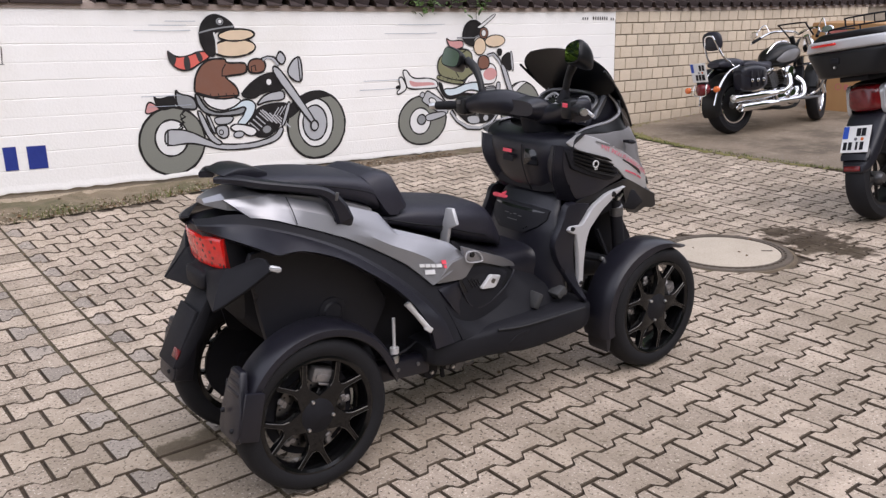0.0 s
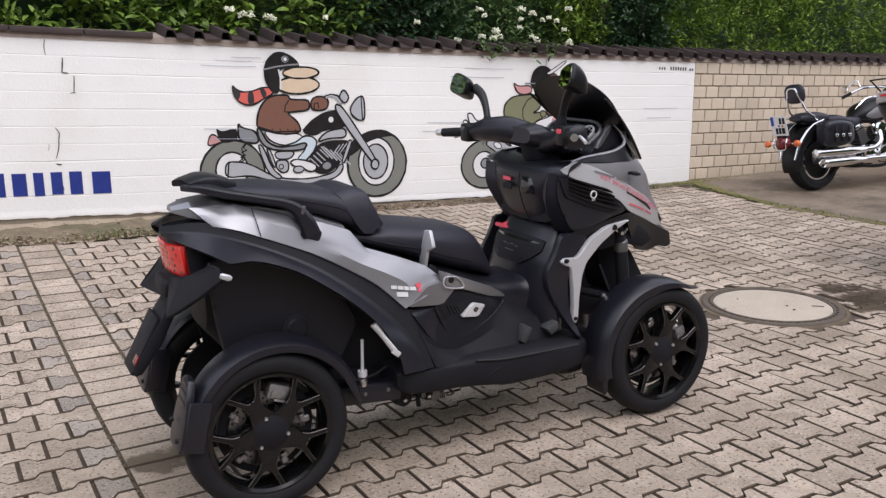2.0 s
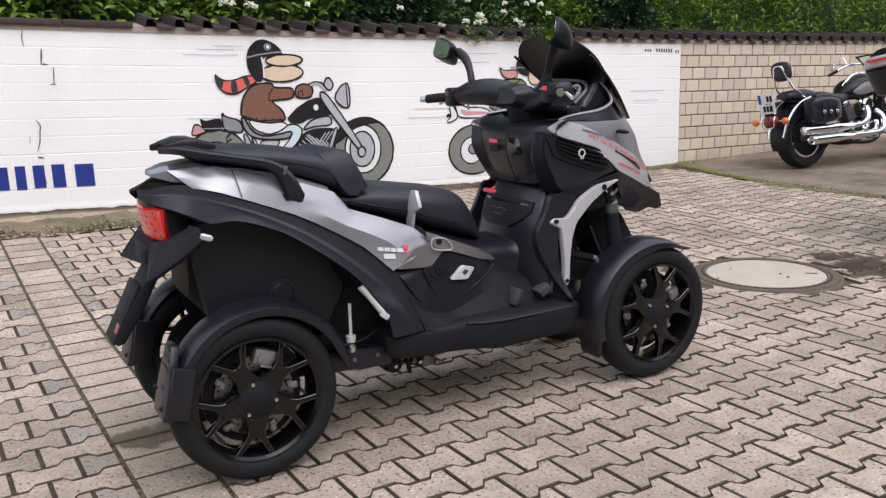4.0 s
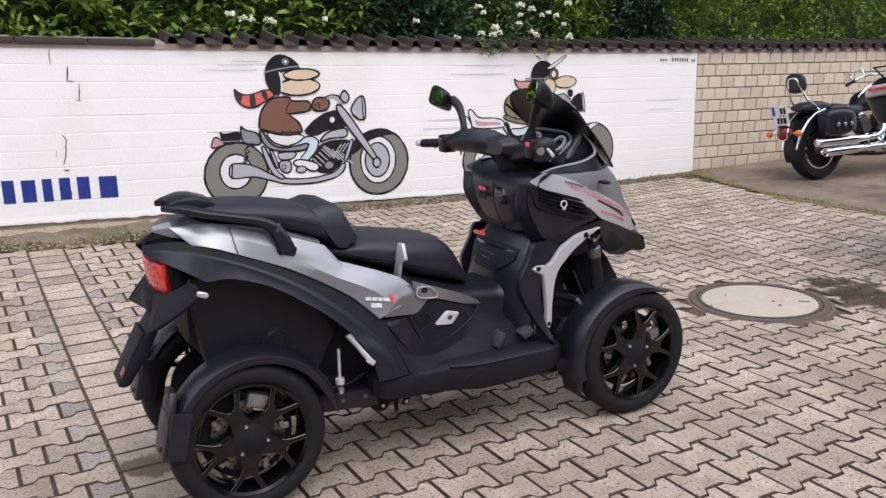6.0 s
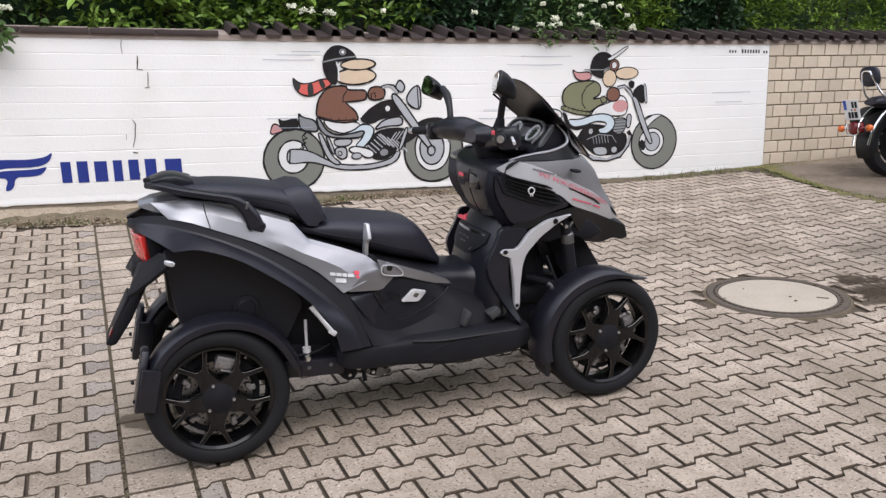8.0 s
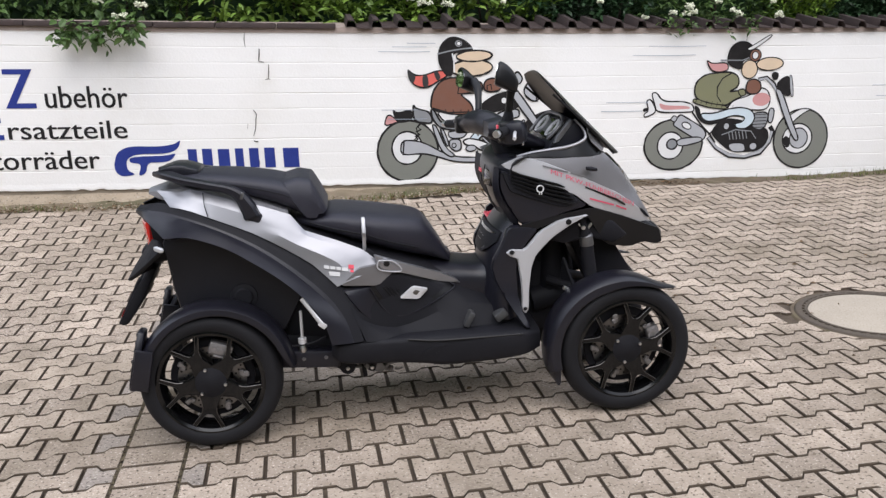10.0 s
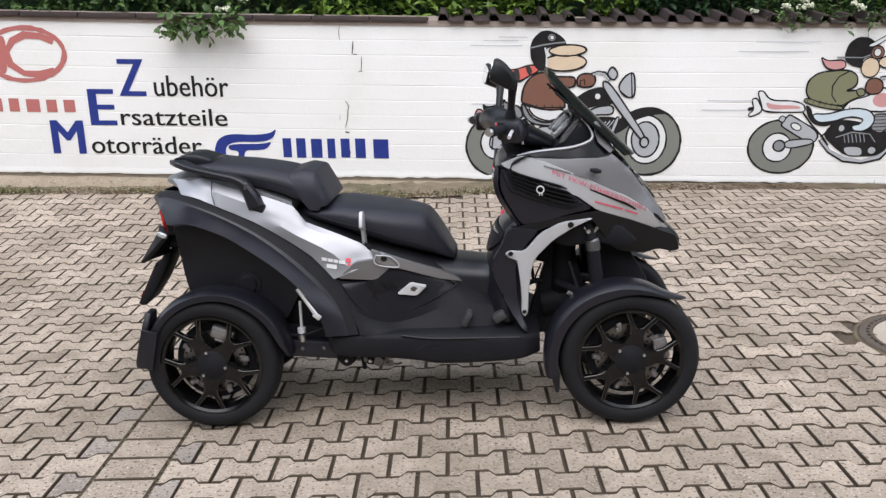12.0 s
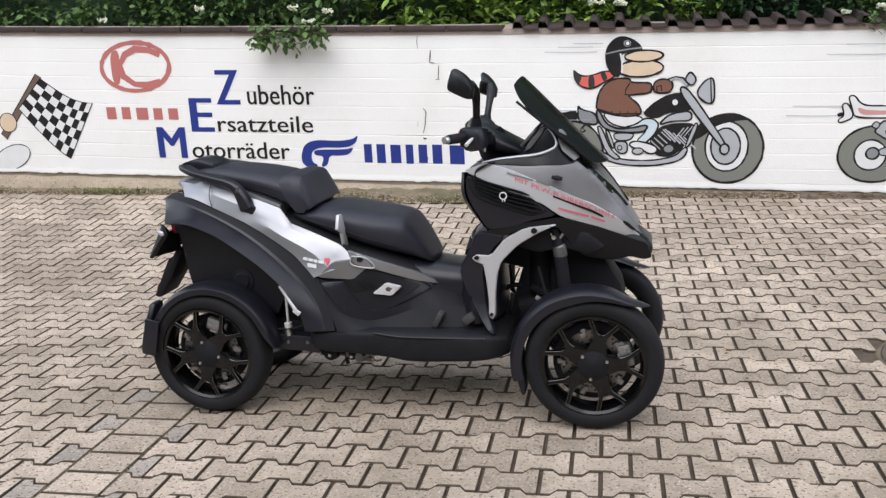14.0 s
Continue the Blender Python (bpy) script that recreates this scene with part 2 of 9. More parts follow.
letter_blue, logo_red, soft_pink, pole_brown = material("wall_paint_blue", (0.02, 0.034, 0.2), 0.75, second=(0.03, 0.05, 0.25), scale=9, mix=1.0, bump=0.3, bump_scale=55, spec=0.2), paint("faded_red", (0.5, 0.15, 0.13)), paint("pink", (0.62, 0.3, 0.29)), paint("pole_brown", (0.13, 0.085, 0.06))


def leaf_material(name, a, b, rough=0.42):
    m = material(name, a, rough, second=b, scale=2.2, mix=0.8, per_piece=0.35, spec=0.4)
    p = m.node_tree.nodes["Principled BSDF"]
    p.inputs["Subsurface Weight"].default_value = 0.0
    p.inputs["Transmission Weight"].default_value = 0.0
    return m


joint_crumb = material("mossy_dirt", (0.07, 0.058, 0.035), 0.95, second=(0.15, 0.12, 0.075), scale=6, mix=0.9, per_piece=0.4)
coping_mortar = material("coping_mortar", (0.42, 0.345, 0.3), 0.95, second=(0.3, 0.24, 0.205), scale=9, mix=0.8, bump=0.6, bump_scale=70)
tree_mass = material("distant_foliage", (0.02, 0.04, 0.012), 0.7, second=(0.07, 0.12, 0.03), scale=2.6, mix=0.5, bump=1.0, bump_scale=9)
laurel_leaf = leaf_material("laurel_leaf", (0.2, 0.3, 0.05), (0.1, 0.18, 0.028))
elder_leaf = leaf_material("elder_leaf", (0.1, 0.17, 0.045), (0.055, 0.105, 0.026), 0.5)
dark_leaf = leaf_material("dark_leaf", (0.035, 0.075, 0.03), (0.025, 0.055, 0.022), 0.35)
cypress_leaf = leaf_material("feathery_leaf", (0.22, 0.33, 0.035), (0.09, 0.17, 0.025), 0.55)
petal = leaf_material("cream_petal", (0.72, 0.72, 0.56), (0.62, 0.64, 0.45), 0.6)
bark = material("bark", (0.07, 0.05, 0.035), 0.9, second=(0.04, 0.032, 0.025), scale=20, bump=0.8, bump_scale=60)
litter_brown = material("leaf_litter", (0.16, 0.09, 0.04), 0.9, second=(0.09, 0.06, 0.03), scale=30, per_piece=0.4)
grass_green = material("grass_blade", (0.1, 0.14, 0.03), 0.7, second=(0.16, 0.15, 0.05), scale=20, per_piece=0.4)


# ---- building helpers ----
def finish(name, bm, mat, smooth=True, sharp=35):
    me = bpy.data.meshes.new(name)
    bmesh.ops.recalc_face_normals(bm, faces=bm.faces)
    if smooth:
        for f in bm.faces:
            f.smooth = True
        for e in bm.edges:
            if len(e.link_faces) == 2 and e.calc_face_angle(0) > radians(sharp):
                e.smooth = False
    bm.to_mesh(me)
    bm.free()
    me.materials.append(mat)
    return me


def part(name, bm, mat, parent, label="", smooth=True, sharp=35):
    ob = new(name, finish(name, bm, mat, smooth, sharp))
    ob.parent = parent
    return tagged(ob, label) if label else ob


def thing(name, label, category, m=None, group="", kind=""):
    ob = new(name)
    ob.empty_display_size = 0.1
    if m is not None:
        ob.matrix_basis = m
    return tagged(ob, label, category, group, kind)


def structure(name, bm, mat, label, category, smooth=True):
    return tagged(new(name, finish(name, bm, mat, smooth)), label, category, kind="structure")


def join(*pieces):
    out = bmesh.new()
    for bm in pieces:
        me = bpy.data.meshes.new("piece")
        bm.to_mesh(me)
        bm.free()
        out.from_mesh(me)
        bpy.data.meshes.remove(me)
    return out


def moved(bm, m):
    bmesh.ops.transform(bm, matrix=m, verts=bm.verts)
    return bm


def block(x0, x1, y0, y1, z0, z1, bevel=0.0, segments=2):
    bm = bmesh.new()
    bmesh.ops.create_cube(bm, size=1)
    bmesh.ops.transform(bm, matrix=Matrix.LocRotScale(((x0 + x1) / 2, (y0 + y1) / 2, (z0 + z1) / 2), None, (x1 - x0, y1 - y0, z1 - z0)), verts=bm.verts)
    if bevel:
        bmesh.ops.bevel(bm, geom=bm.edges[:], offset=bevel, segments=segments, affect="EDGES", profile=0.5)
    return bm


def smooth_line(points, steps=6):
    """A Catmull-Rom line through the points."""
    p = [Vector(q) for q in points]
    if len(p) < 3:
        return p
    p = [2 * p[0] - p[1], *p, 2 * p[-1] - p[-2]]
    out = []
    for a, b, c, d in zip(p, p[1:], p[2:], p[3:]):
        for k in range(steps):
            t = k / steps
            out.append(0.5 * (2 * b + (c - a) * t + (2 * a - 5 * b + 4 * c - d) * t * t + (3 * b - a - 3 * c + d) * t**3))
    return [*out, p[-2]]


def tube(points, radius, sides=10, steps=6, flat=1.0):
    """A rod along a smooth line; radius is one number or one for each point. flat squeezes it sideways."""
    line = smooth_line(points, steps)
    many = radius if isinstance(radius, (list, tuple)) else [radius] * len(points)
    bm, rings = bmesh.new(), []
    side = None
    for k, p in enumerate(line):
        way = (line[min(k + 1, len(line) - 1)] - line[max(k - 1, 0)]).normalized()
        if side is None:
            side = way.orthogonal().normalized()
        side = (side - way * side.dot(way)).normalized()
        up = way.cross(side)
        s = k / (len(line) - 1) * (len(many) - 1)
        i = min(int(s), len(many) - 2)
        r = many[i] + (many[i + 1] - many[i]) * (s - i)
        rings.append([bm.verts.new(p + r * (math.cos(a) * side * flat + math.sin(a) * up)) for a in (2 * math.pi * j / sides for j in range(sides))])
    for a, b in zip(rings, rings[1:]):
        for j in range(sides):
            bm.faces.new((a[j], a[(j + 1) % sides], b[(j + 1) % sides], b[j]))
    bm.faces.new(rings[0][::-1])
    bm.faces.new(rings[-1])
    return bm


def lathe(profile, sides=48, closed=False):
    """Turned about the y axis: profile of (radius, y)."""
    bm, rings = bmesh.new(), []
    for k in range(sides):
        a = 2 * math.pi * k / sides
        rings.append([bm.verts.new((r * math.cos(a), y, r * math.sin(a))) for r, y in profile])
    n = len(profile)
    for k in range(sides):
        a, b = rings[k], rings[(k + 1) % sides]
        for j in range(n if closed else n - 1):
            q = (a[j], a[(j + 1) % n], b[(j + 1) % n], b[j])
            bm.faces.new(q)
    if not closed:
        for end in (0, n - 1):
            if profile[end][0] > 1e-6:
                bm.faces.new([r[end] for r in rings])
    bmesh.ops.remove_doubles(bm, verts=bm.verts, dist=1e-6)
    return bm


def loft(stations, sides=24, power=2.6):
    """A rounded body along x: stations of (x, bottom, top, half width)."""
    bm, rings = bmesh.new(), []
    for x, z0, z1, w in stations:
        ring = []
        for k in range(sides):
            a = 2 * math.pi * (k + 0.5) / sides
            c, s = math.cos(a), math.sin(a)
            ring.append(bm.verts.new((x, w * math.copysign(abs(c) ** (2 / power), c), (z0 + z1) / 2 + (z1 - z0) / 2 * math.copysign(abs(s) ** (2 / power), s))))
        rings.append(ring)
    for a, b in zip(rings, rings[1:]):
        for j in range(sides):
            bm.faces.new((a[j], a[(j + 1) % sides], b[(j + 1) % sides], b[j]))
    bm.faces.new(rings[0])
    bm.faces.new(rings[-1])
    return bm


def fine_stations(stations, n=5):
    return [tuple(v) for v in smooth_line4(stations, n)]


def smooth_line4(rows, steps):
    p = np.array(rows, float)
    p = np.vstack([2 * p[0] - p[1], p, 2 * p[-1] - p[-2]])
    out = []
    for a, b, c, d in zip(p, p[1:], p[2:], p[3:]):
        for k in range(steps):
            t = k / steps
            out.append(0.5 * (2 * b + (c - a) * t + (2 * a - 5 * b + 4 * c - d) * t * t + (3 * b - a - 3 * c + d) * t**3))
    return np.vstack([out, p[-2]])


def prism(outline, y0, y1, bevel=0.0):
    """An outline in x and z, drawn out from y0 to y1."""
    bm = bmesh.new()
    a = [bm.verts.new((x, y0, z)) for x, z in outline]
    b = [bm.verts.new((x, y1, z)) for x, z in outline]
    bm.faces.new(a)
    bm.faces.new(b[::-1])
    for i in range(len(a)):
        j = (i + 1) % len(a)
        bm.faces.new((a[j], a[i], b[i], b[j]))
    if bevel:
        bmesh.ops.recalc_face_normals(bm, faces=bm.faces)
        bmesh.ops.bevel(bm, geom=bm.edges[:], offset=bevel, segments=2, affect="EDGES", profile=0.5)
    bmesh.ops.triangulate(bm, faces=[f for f in bm.faces if len(f.verts) > 4])
    return bm


def cut_corners(points, rounds=2, keep=0.22):
    p = [np.array(q, float) for q in points]
    for _ in range(rounds):
        q = []
        for a, b in zip(p, p[1:] + p[:1]):
            q += [a + (b - a) * keep, b - (b - a) * keep]
        p = q
    return p


class Skin:
    """A smooth sheet: sideways distance as a function of x and z, through a few known places."""

    def __init__(self, known):
        k = np.array(known, float)
        self.k, n = k, len(k)
        a = np.zeros((n + 3, n + 3))
        a[:n, :n] = self.kernel(k[:, None, [0, 2]] - k[None, :, [0, 2]]) + 1e-3 * np.eye(n)
        a[:n, n:] = np.c_[np.ones(n), k[:, 0], k[:, 2]]
        a[n:, :n] = a[:n, n:].T
        self.c = np.linalg.solve(a, np.r_[k[:, 1], 0, 0, 0])

    @staticmethod
    def kernel(d):
        r2 = (d**2).sum(-1) + 1e-9
        return 0.5 * r2 * np.log(r2)

    def __call__(self, x, z):
        p = np.stack([np.asarray(x, float), np.asarray(z, float)], -1).reshape(-1, 2)
        w = self.kernel(p[:, None] - self.k[None, :, [0, 2]])
        return w @ self.c[:-3] + self.c[-3] + p @ self.c[-2:]


def panel(points, thick=0.012, roll=0.012, step=0.024, bulge=0.0, extra=(), corners=2, keep=0.2, skin=None):
    """A moulded cover on the vehicle's near side: an outline of (x, y, z), filled by a smooth sheet, with rolled edges and thickness."""
    from mathutils.geometry import delaunay_2d_cdt

    skin = skin or Skin([*points, *extra])
    outline = np.array([(q[0], q[-1]) for q in (cut_corners(points, corners, keep) if corners else [np.array(p, float) for p in points])])
    edge = []
    for a, b in zip(outline, np.roll(outline, -1, 0)):
        for k in range(max(1, int(np.ceil(np.linalg.norm(b - a) / step)))):
            edge.append(a + (b - a) * k / max(1, int(np.ceil(np.linalg.norm(b - a) / step))))
    edge = np.array(edge)
    lo, hi = edge.min(0), edge.max(0)
    gx, gz = np.meshgrid(np.arange(lo[0], hi[0], step), np.arange(lo[1], hi[1], step))
    grid = np.c_[gx.ravel(), gz.ravel()]

    def away(p):
        a, b = edge, np.roll(edge, -1, 0)
        d = b - a
        t = np.clip(((p[:, None] - a) * d).sum(-1) / ((d**2).sum(-1) + 1e-12), 0, 1)
        return np.linalg.norm(p[:, None] - (a + t[..., None] * d), axis=-1).min(1)

    def inside(p):
        a, b = edge, np.roll(edge, -1, 0)
        up = (a[:, 1] > p[:, None, 1]) != (b[:, 1] > p[:, None, 1])
        at = (b[:, 0] - a[:, 0]) * (p[:, None, 1] - a[:, 1]) / (b[:, 1] - a[:, 1] + 1e-12) + a[:, 0]
        return (up & (p[:, None, 0] < at)).sum(1) % 2 == 1

    grid = grid[inside(grid)]
    grid = grid[away(grid) > 0.4 * step] if len(grid) else grid.reshape(0, 2)
    inner = []
    for i, p in enumerate(edge):
        before, after = edge[i - 1], edge[(i + 1) % len(edge)]
        t = after - before
        t = t / (np.linalg.norm(t) + 1e-9)
        for s in (1, -1):
            q = p + s * np.array([-t[1], t[0]]) * roll * 0.45
            inner.append(q)
    inner = np.array(inner)
    inner = inner[inside(inner)]
    inner = inner[away(inner) > roll * 0.3]
    flat = np.vstack([edge, inner, grid])
    n = len(edge)
    v2, _, faces, *_ = delaunay_2d_cdt([Vector(p) for p in flat], [], [list(range(n))], 1, 1e-5)
    p = np.array([(v.x, v.y) for v in v2])
    d = away(p)
    side = skin(p[:, 0], p[:, 1])
    k = np.clip(1 - d / roll, 0, 1)
    drop = roll * (1 - np.sqrt(np.clip(1 - k**2, 0, 1)))
    far = d.max() + 1e-6
    swell = bulge * (1 - (1 - d / far) ** 2)
    sign = np.sign(np.median(side)) or -1.0
    outer = side + sign * (swell - drop)
    back = side - sign * (thick + roll)
    bm = bmesh.new()
    fo = [bm.verts.new((x, y, z)) for (x, z), y in zip(p, outer)]
    fb = [bm.verts.new((x, y, z)) for (x, z), y in zip(p, back)]
    count = {}
    for f in faces:
        bm.faces.new([fo[i] for i in f])
        bm.faces.new([fb[i] for i in reversed(f)])
        for i, j in zip(f, f[1:] + f[:1]):
            count[(i, j)] = 1
    for i, j in count:
        if (j, i) not in count:
            bm.faces.new((fo[j], fo[i], fb[i], fb[j]))
    return bm


def evened(points, n, smooth):
    """n places along a line, evenly spread."""
    line = np.array([tuple(p) for p in (smooth_line(points, 8) if smooth else points)], float)
    far = np.r_[0, np.cumsum(np.linalg.norm(np.diff(line, axis=0), axis=1))]
    at = np.linspace(0, far[-1], n)
    return np.c_[np.interp(at, far, line[:, 0]), np.interp(at, far, line[:, 1]), np.interp(at, far, line[:, 2])]


def sheet(lines, thick=0.01, n=48, smooth=True, across=3):
    """A moulded shell spanned over guide lines that run along the vehicle, with a crisp edge at each line."""
    rows = [evened(line, n, smooth) for line in lines]
    full = [rows[0]]
    for a, b in zip(rows, rows[1:]):
        full += [a + (b - a) * k / across for k in range(1, across + 1)]
    side = np.sign(np.median([r[:, 1] for r in full])) or -1.0
    bm = bmesh.new()
    front = [[bm.verts.new(p) for p in r] for r in full]
    back = [[bm.verts.new((p[0], p[1] - side * thick, p[2] - 0.3 * thick)) for p in r] for r in full]
    for g, flip in ((front, False), (back, True)):
        for a, b in zip(g, g[1:]):
            for i in range(n - 1):
                q = (a[i], a[i + 1], b[i + 1], b[i])
                bm.faces.new(q[::-1] if flip else q)
    for j in (0, -1):
        for i in range(n - 1):
            bm.faces.new((front[j][i], front[j][i + 1], back[j][i + 1], back[j][i]))
    for i in (0, -1):
        for j in range(len(full) - 1):
            bm.faces.new((front[j][i], front[j + 1][i], back[j + 1][i], back[j][i]))
    return bm


def strap(points, sizes, steps=6):
    """A flat strap along a line, its broad side level: sizes of (width, thickness) for each point, with chamfered edges."""
    line = [Vector(p) for p in smooth_line(points, steps)]
    bm, rings = bmesh.new(), []
    for k, p in enumerate(line):
        way = (line[min(k + 1, len(line) - 1)] - line[max(k - 1, 0)]).normalized()
        wide = way.cross(Vector((0, 0, 1)))
        wide = wide.normalized() if wide.length > 0.2 else rings_side
        rings_side = wide
        up = wide.cross(way).normalized()
        s = k / (len(line) - 1) * (len(sizes) - 1)
        i = min(int(s), len(sizes) - 2)
        w, h = [(a + (b - a) * (s - i)) / 2 for a, b in zip(sizes[i], sizes[i + 1])]
        c = min(w, h) * 0.45
        rings.append([bm.verts.new(p + wide * a + up * b) for a, b in ((w, h - c), (w - c, h), (c - w, h), (-w, h - c), (-w, c - h), (c - w, -h), (w - c, -h), (w, c - h))])
    for a, b in zip(rings, rings[1:]):
        for j in range(8):
            bm.faces.new((a[j], a[(j + 1) % 8], b[(j + 1) % 8], b[j]))
    bm.faces.new(rings[0])
    bm.faces.new(rings[-1])
    return bm


def lettering(text, width=None, height=1.0, bold=0.0):
    """The outline of a text as a bmesh in x and z, from its lower left corner, as tall as its capital or as wide as told."""
    curve = bpy.data.curves.new("writing", "FONT")
    curve.body, curve.extrude, curve.resolution_u, curve.offset = text, 0.0, 3, bold
    ob = bpy.data.objects.new("writing", curve)
    scene.collection.objects.link(ob)
    me = bpy.data.meshes.new_from_object(ob.evaluated_get(bpy.context.evaluated_depsgraph_get()))
    bm = bmesh.new()
    bm.from_mesh(me)
    bpy.data.objects.remove(ob)
    bpy.data.curves.remove(curve)
    bpy.data.meshes.remove(me)
    x = [v.co.x for v in bm.verts]
    y = [v.co.y for v in bm.verts]
    sx = width / (max(x) - min(x)) if width else height / max(y)
    sy = height / (max(y) - 0.0)
    for v in bm.verts:
        v.co = ((v.co.x - min(x)) * sx, 0, v.co.y * sy)
    return bm


# ---- the lot, its wall and hedge ----
WALL = 4.668


def ground_z(x, y):
    """The paving rises a little towards the wall, more so at its western end."""
    rise = min(max(0.13 - 0.03 * x, 0.0), 0.29)
    s = min(max((y - 1.6) / 2.75, 0.0), 1.0)
    return rise * s**1.5


def wall_top(x):
    return 1.516 - 0.0442 * x + 0.00136 * x * x


def paint_foot(x):
    return 0.19 - 0.048 * x


def verge_rise(x):
    return 0.05 * max(0.12, min(1.0, (5.2 - x) / 4.5))


def verge_y(x):
    """Where the pavers give way to soil: close to the wall in the east, a broad fringe in the middle."""
    return float(np.interp(x, [-2.6, -1.5, -0.9, 0.1, 1.0], [4.36, 4.3, 4.16, 4.24, 4.45]))


def ruled(xs, ys, height):
    bm = bmesh.new()
    grid = [[bm.verts.new((x, y, height(x, y))) for x in xs] for y in ys]
    for a, b in zip(grid, grid[1:]):
        for i in range(len(xs) - 1):
            bm.faces.new((a[i], a[i + 1], b[i + 1], b[i]))
    return bm


near = [k * 0.4 for k in range(-20, 36)]
structure("ground", ruled([-600, -120, -40, -15, *near, 20, 60, 200, 600], [-600, -120, -40, -15, *[k * 0.4 for k in range(-15, 14)], 8, 20, 60, 200, 600],
                          lambda x, y: ground_z(x, y) - 0.013), joint_sand, "dark earthy joint sand under the paved lot", "ground")

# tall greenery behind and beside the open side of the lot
# unseen; fills the mirrors, and its height is set to cut low sky light
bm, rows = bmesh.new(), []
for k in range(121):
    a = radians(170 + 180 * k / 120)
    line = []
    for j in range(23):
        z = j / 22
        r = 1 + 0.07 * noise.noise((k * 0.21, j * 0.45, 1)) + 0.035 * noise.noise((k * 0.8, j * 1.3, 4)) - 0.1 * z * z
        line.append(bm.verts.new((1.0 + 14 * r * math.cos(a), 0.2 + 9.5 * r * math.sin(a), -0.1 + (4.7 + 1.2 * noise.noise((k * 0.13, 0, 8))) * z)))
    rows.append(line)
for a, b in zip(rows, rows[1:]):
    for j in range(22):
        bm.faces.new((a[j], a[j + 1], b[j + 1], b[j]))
structure("backdrop", bm, tree_mass, "dense dark green trees, unseen, set round the open side to cut low sky light", "trees", False)

# the concrete pad where the cruiser stands
slab_line = [(5.24, -9.0), (5.24, 1.7), (5.17, 2.3), (5.2, 3.0), (5.42, 3.8), (5.62, 4.3), (5.72, 4.62), (13.5, 4.62), (13.5, -9.0)]
bm = bmesh.new()
low, high = [bm.verts.new((x, y, -0.05)) for x, y in slab_line], [bm.verts.new((x, y, ground_z(x, y) + 0.008)) for x, y in slab_line]
bm.faces.new(high)
for i in range(len(low)):
    bm.faces.new((low[i - 1], low[i], high[i], high[i - 1]))
structure("pavement", bm, slab_grey, "weathered grey concrete pad with stains", "concrete pad", False)

# the painted stretch of the wall, course upon course
COURSE = 0.1285
xs = [-7.6 + 0.19 * k for k in range(71)]
xs[-1] = 5.74
rows = []
for k in range(12):
    z = k * COURSE
    rows += [(z, 0.0003, 0), (z + 0.004, -0.0009, 0), (z + COURSE - 0.0085, -0.0009, 0), (z + COURSE - 0.0045, 0.0, 1)]
bm, grid = bmesh.new(), []
for d, back, joint in rows:
    grid.append([bm.verts.new((x, WALL + back + joint * max(0.0, 0.0012 + 0.011 * noise.noise((x * 1.6, d * 7, 2))) + 0.0005 * noise.noise((x * 0.9, d * 4, 0)), max(wall_top(x) - d - 0.0035 * noise.noise((x * 2.3, d * 3, 4)), paint_foot(x) + 0.016))) for x in xs])
for a, b in zip(grid, grid[1:]):
    for i in range(len(xs) - 1):
        if a[i].co.z > b[i].co.z or a[i + 1].co.z > b[i + 1].co.z:
            bm.faces.new((a[i], b[i], b[i + 1], a[i + 1]))
wall_painted = structure("wall_north", bm, white_paint, "white-painted brick wall with grey course lines and murals", "wall", False)
core = bmesh.new()
steps = [-7.6 + 0.4 * k for k in range(55)]
ring = [[core.verts.new((x, y, z)) for y, z in ((WALL + 0.012, -0.4), (WALL + 0.012, wall_top(x)), (WALL + 0.24, wall_top(x)), (WALL + 0.24, -0.4))] for x in steps]
for a, b in zip(ring, ring[1:]):
    for j in range(4):
        core.faces.new((a[j], b[j], b[(j + 1) % 4], a[(j + 1) % 4]))
core.faces.new(ring[0])
core.faces.new(ring[-1])
wall_core = structure("wall_core", core, mortar, "mortar bed and back of the garden wall", "wall", False)

# fine cracks and chipped joints in the paint
for line, thick in (([(-0.811, 1.54), (-0.82, 1.49), (-0.815, 1.428)], 0.0022), ([(-0.703, 1.409), (-0.708, 1.36), (-0.716, 1.305)], 0.0042), ([(-0.716, 1.303), (-0.69, 1.3), (-0.672, 1.297)], 0.0026), ([(-0.636, 1.278), (-0.64, 1.22), (-0.646, 1.158)], 0.0028),
                    ([(-0.672, 1.152), (-0.65, 1.156), (-0.632, 1.152)], 0.002), ([(-0.798, 0.905), (-0.775, 0.866), (-0.782, 0.82), (-0.79, 0.75), (-0.813, 0.68)], 0.0026), ([(-0.815, 0.64), (-0.795, 0.633), (-0.778, 0.632)], 0.0042), ([(-0.852, 0.79), (-0.858, 0.742)], 0.0016), ([(-0.785, 0.47), (-0.78, 0.44)], 0.003), ([(3.7, 1.36), (3.7, 1.29)], 0.002)):
    part("crack", tube([(x, WALL - 0.004, z) for x, z in line], [1.4 * thick * (0.6 if k in (0, len(line) - 1) else 1) for k in range(len(line))], 5, 3), crack_grey, wall_painted, "dark crack in the paint")

# cement fillet and the strip of soil at the wall's foot; the paint ends in a ragged edge over an open gap
bm, rows = bmesh.new(), []
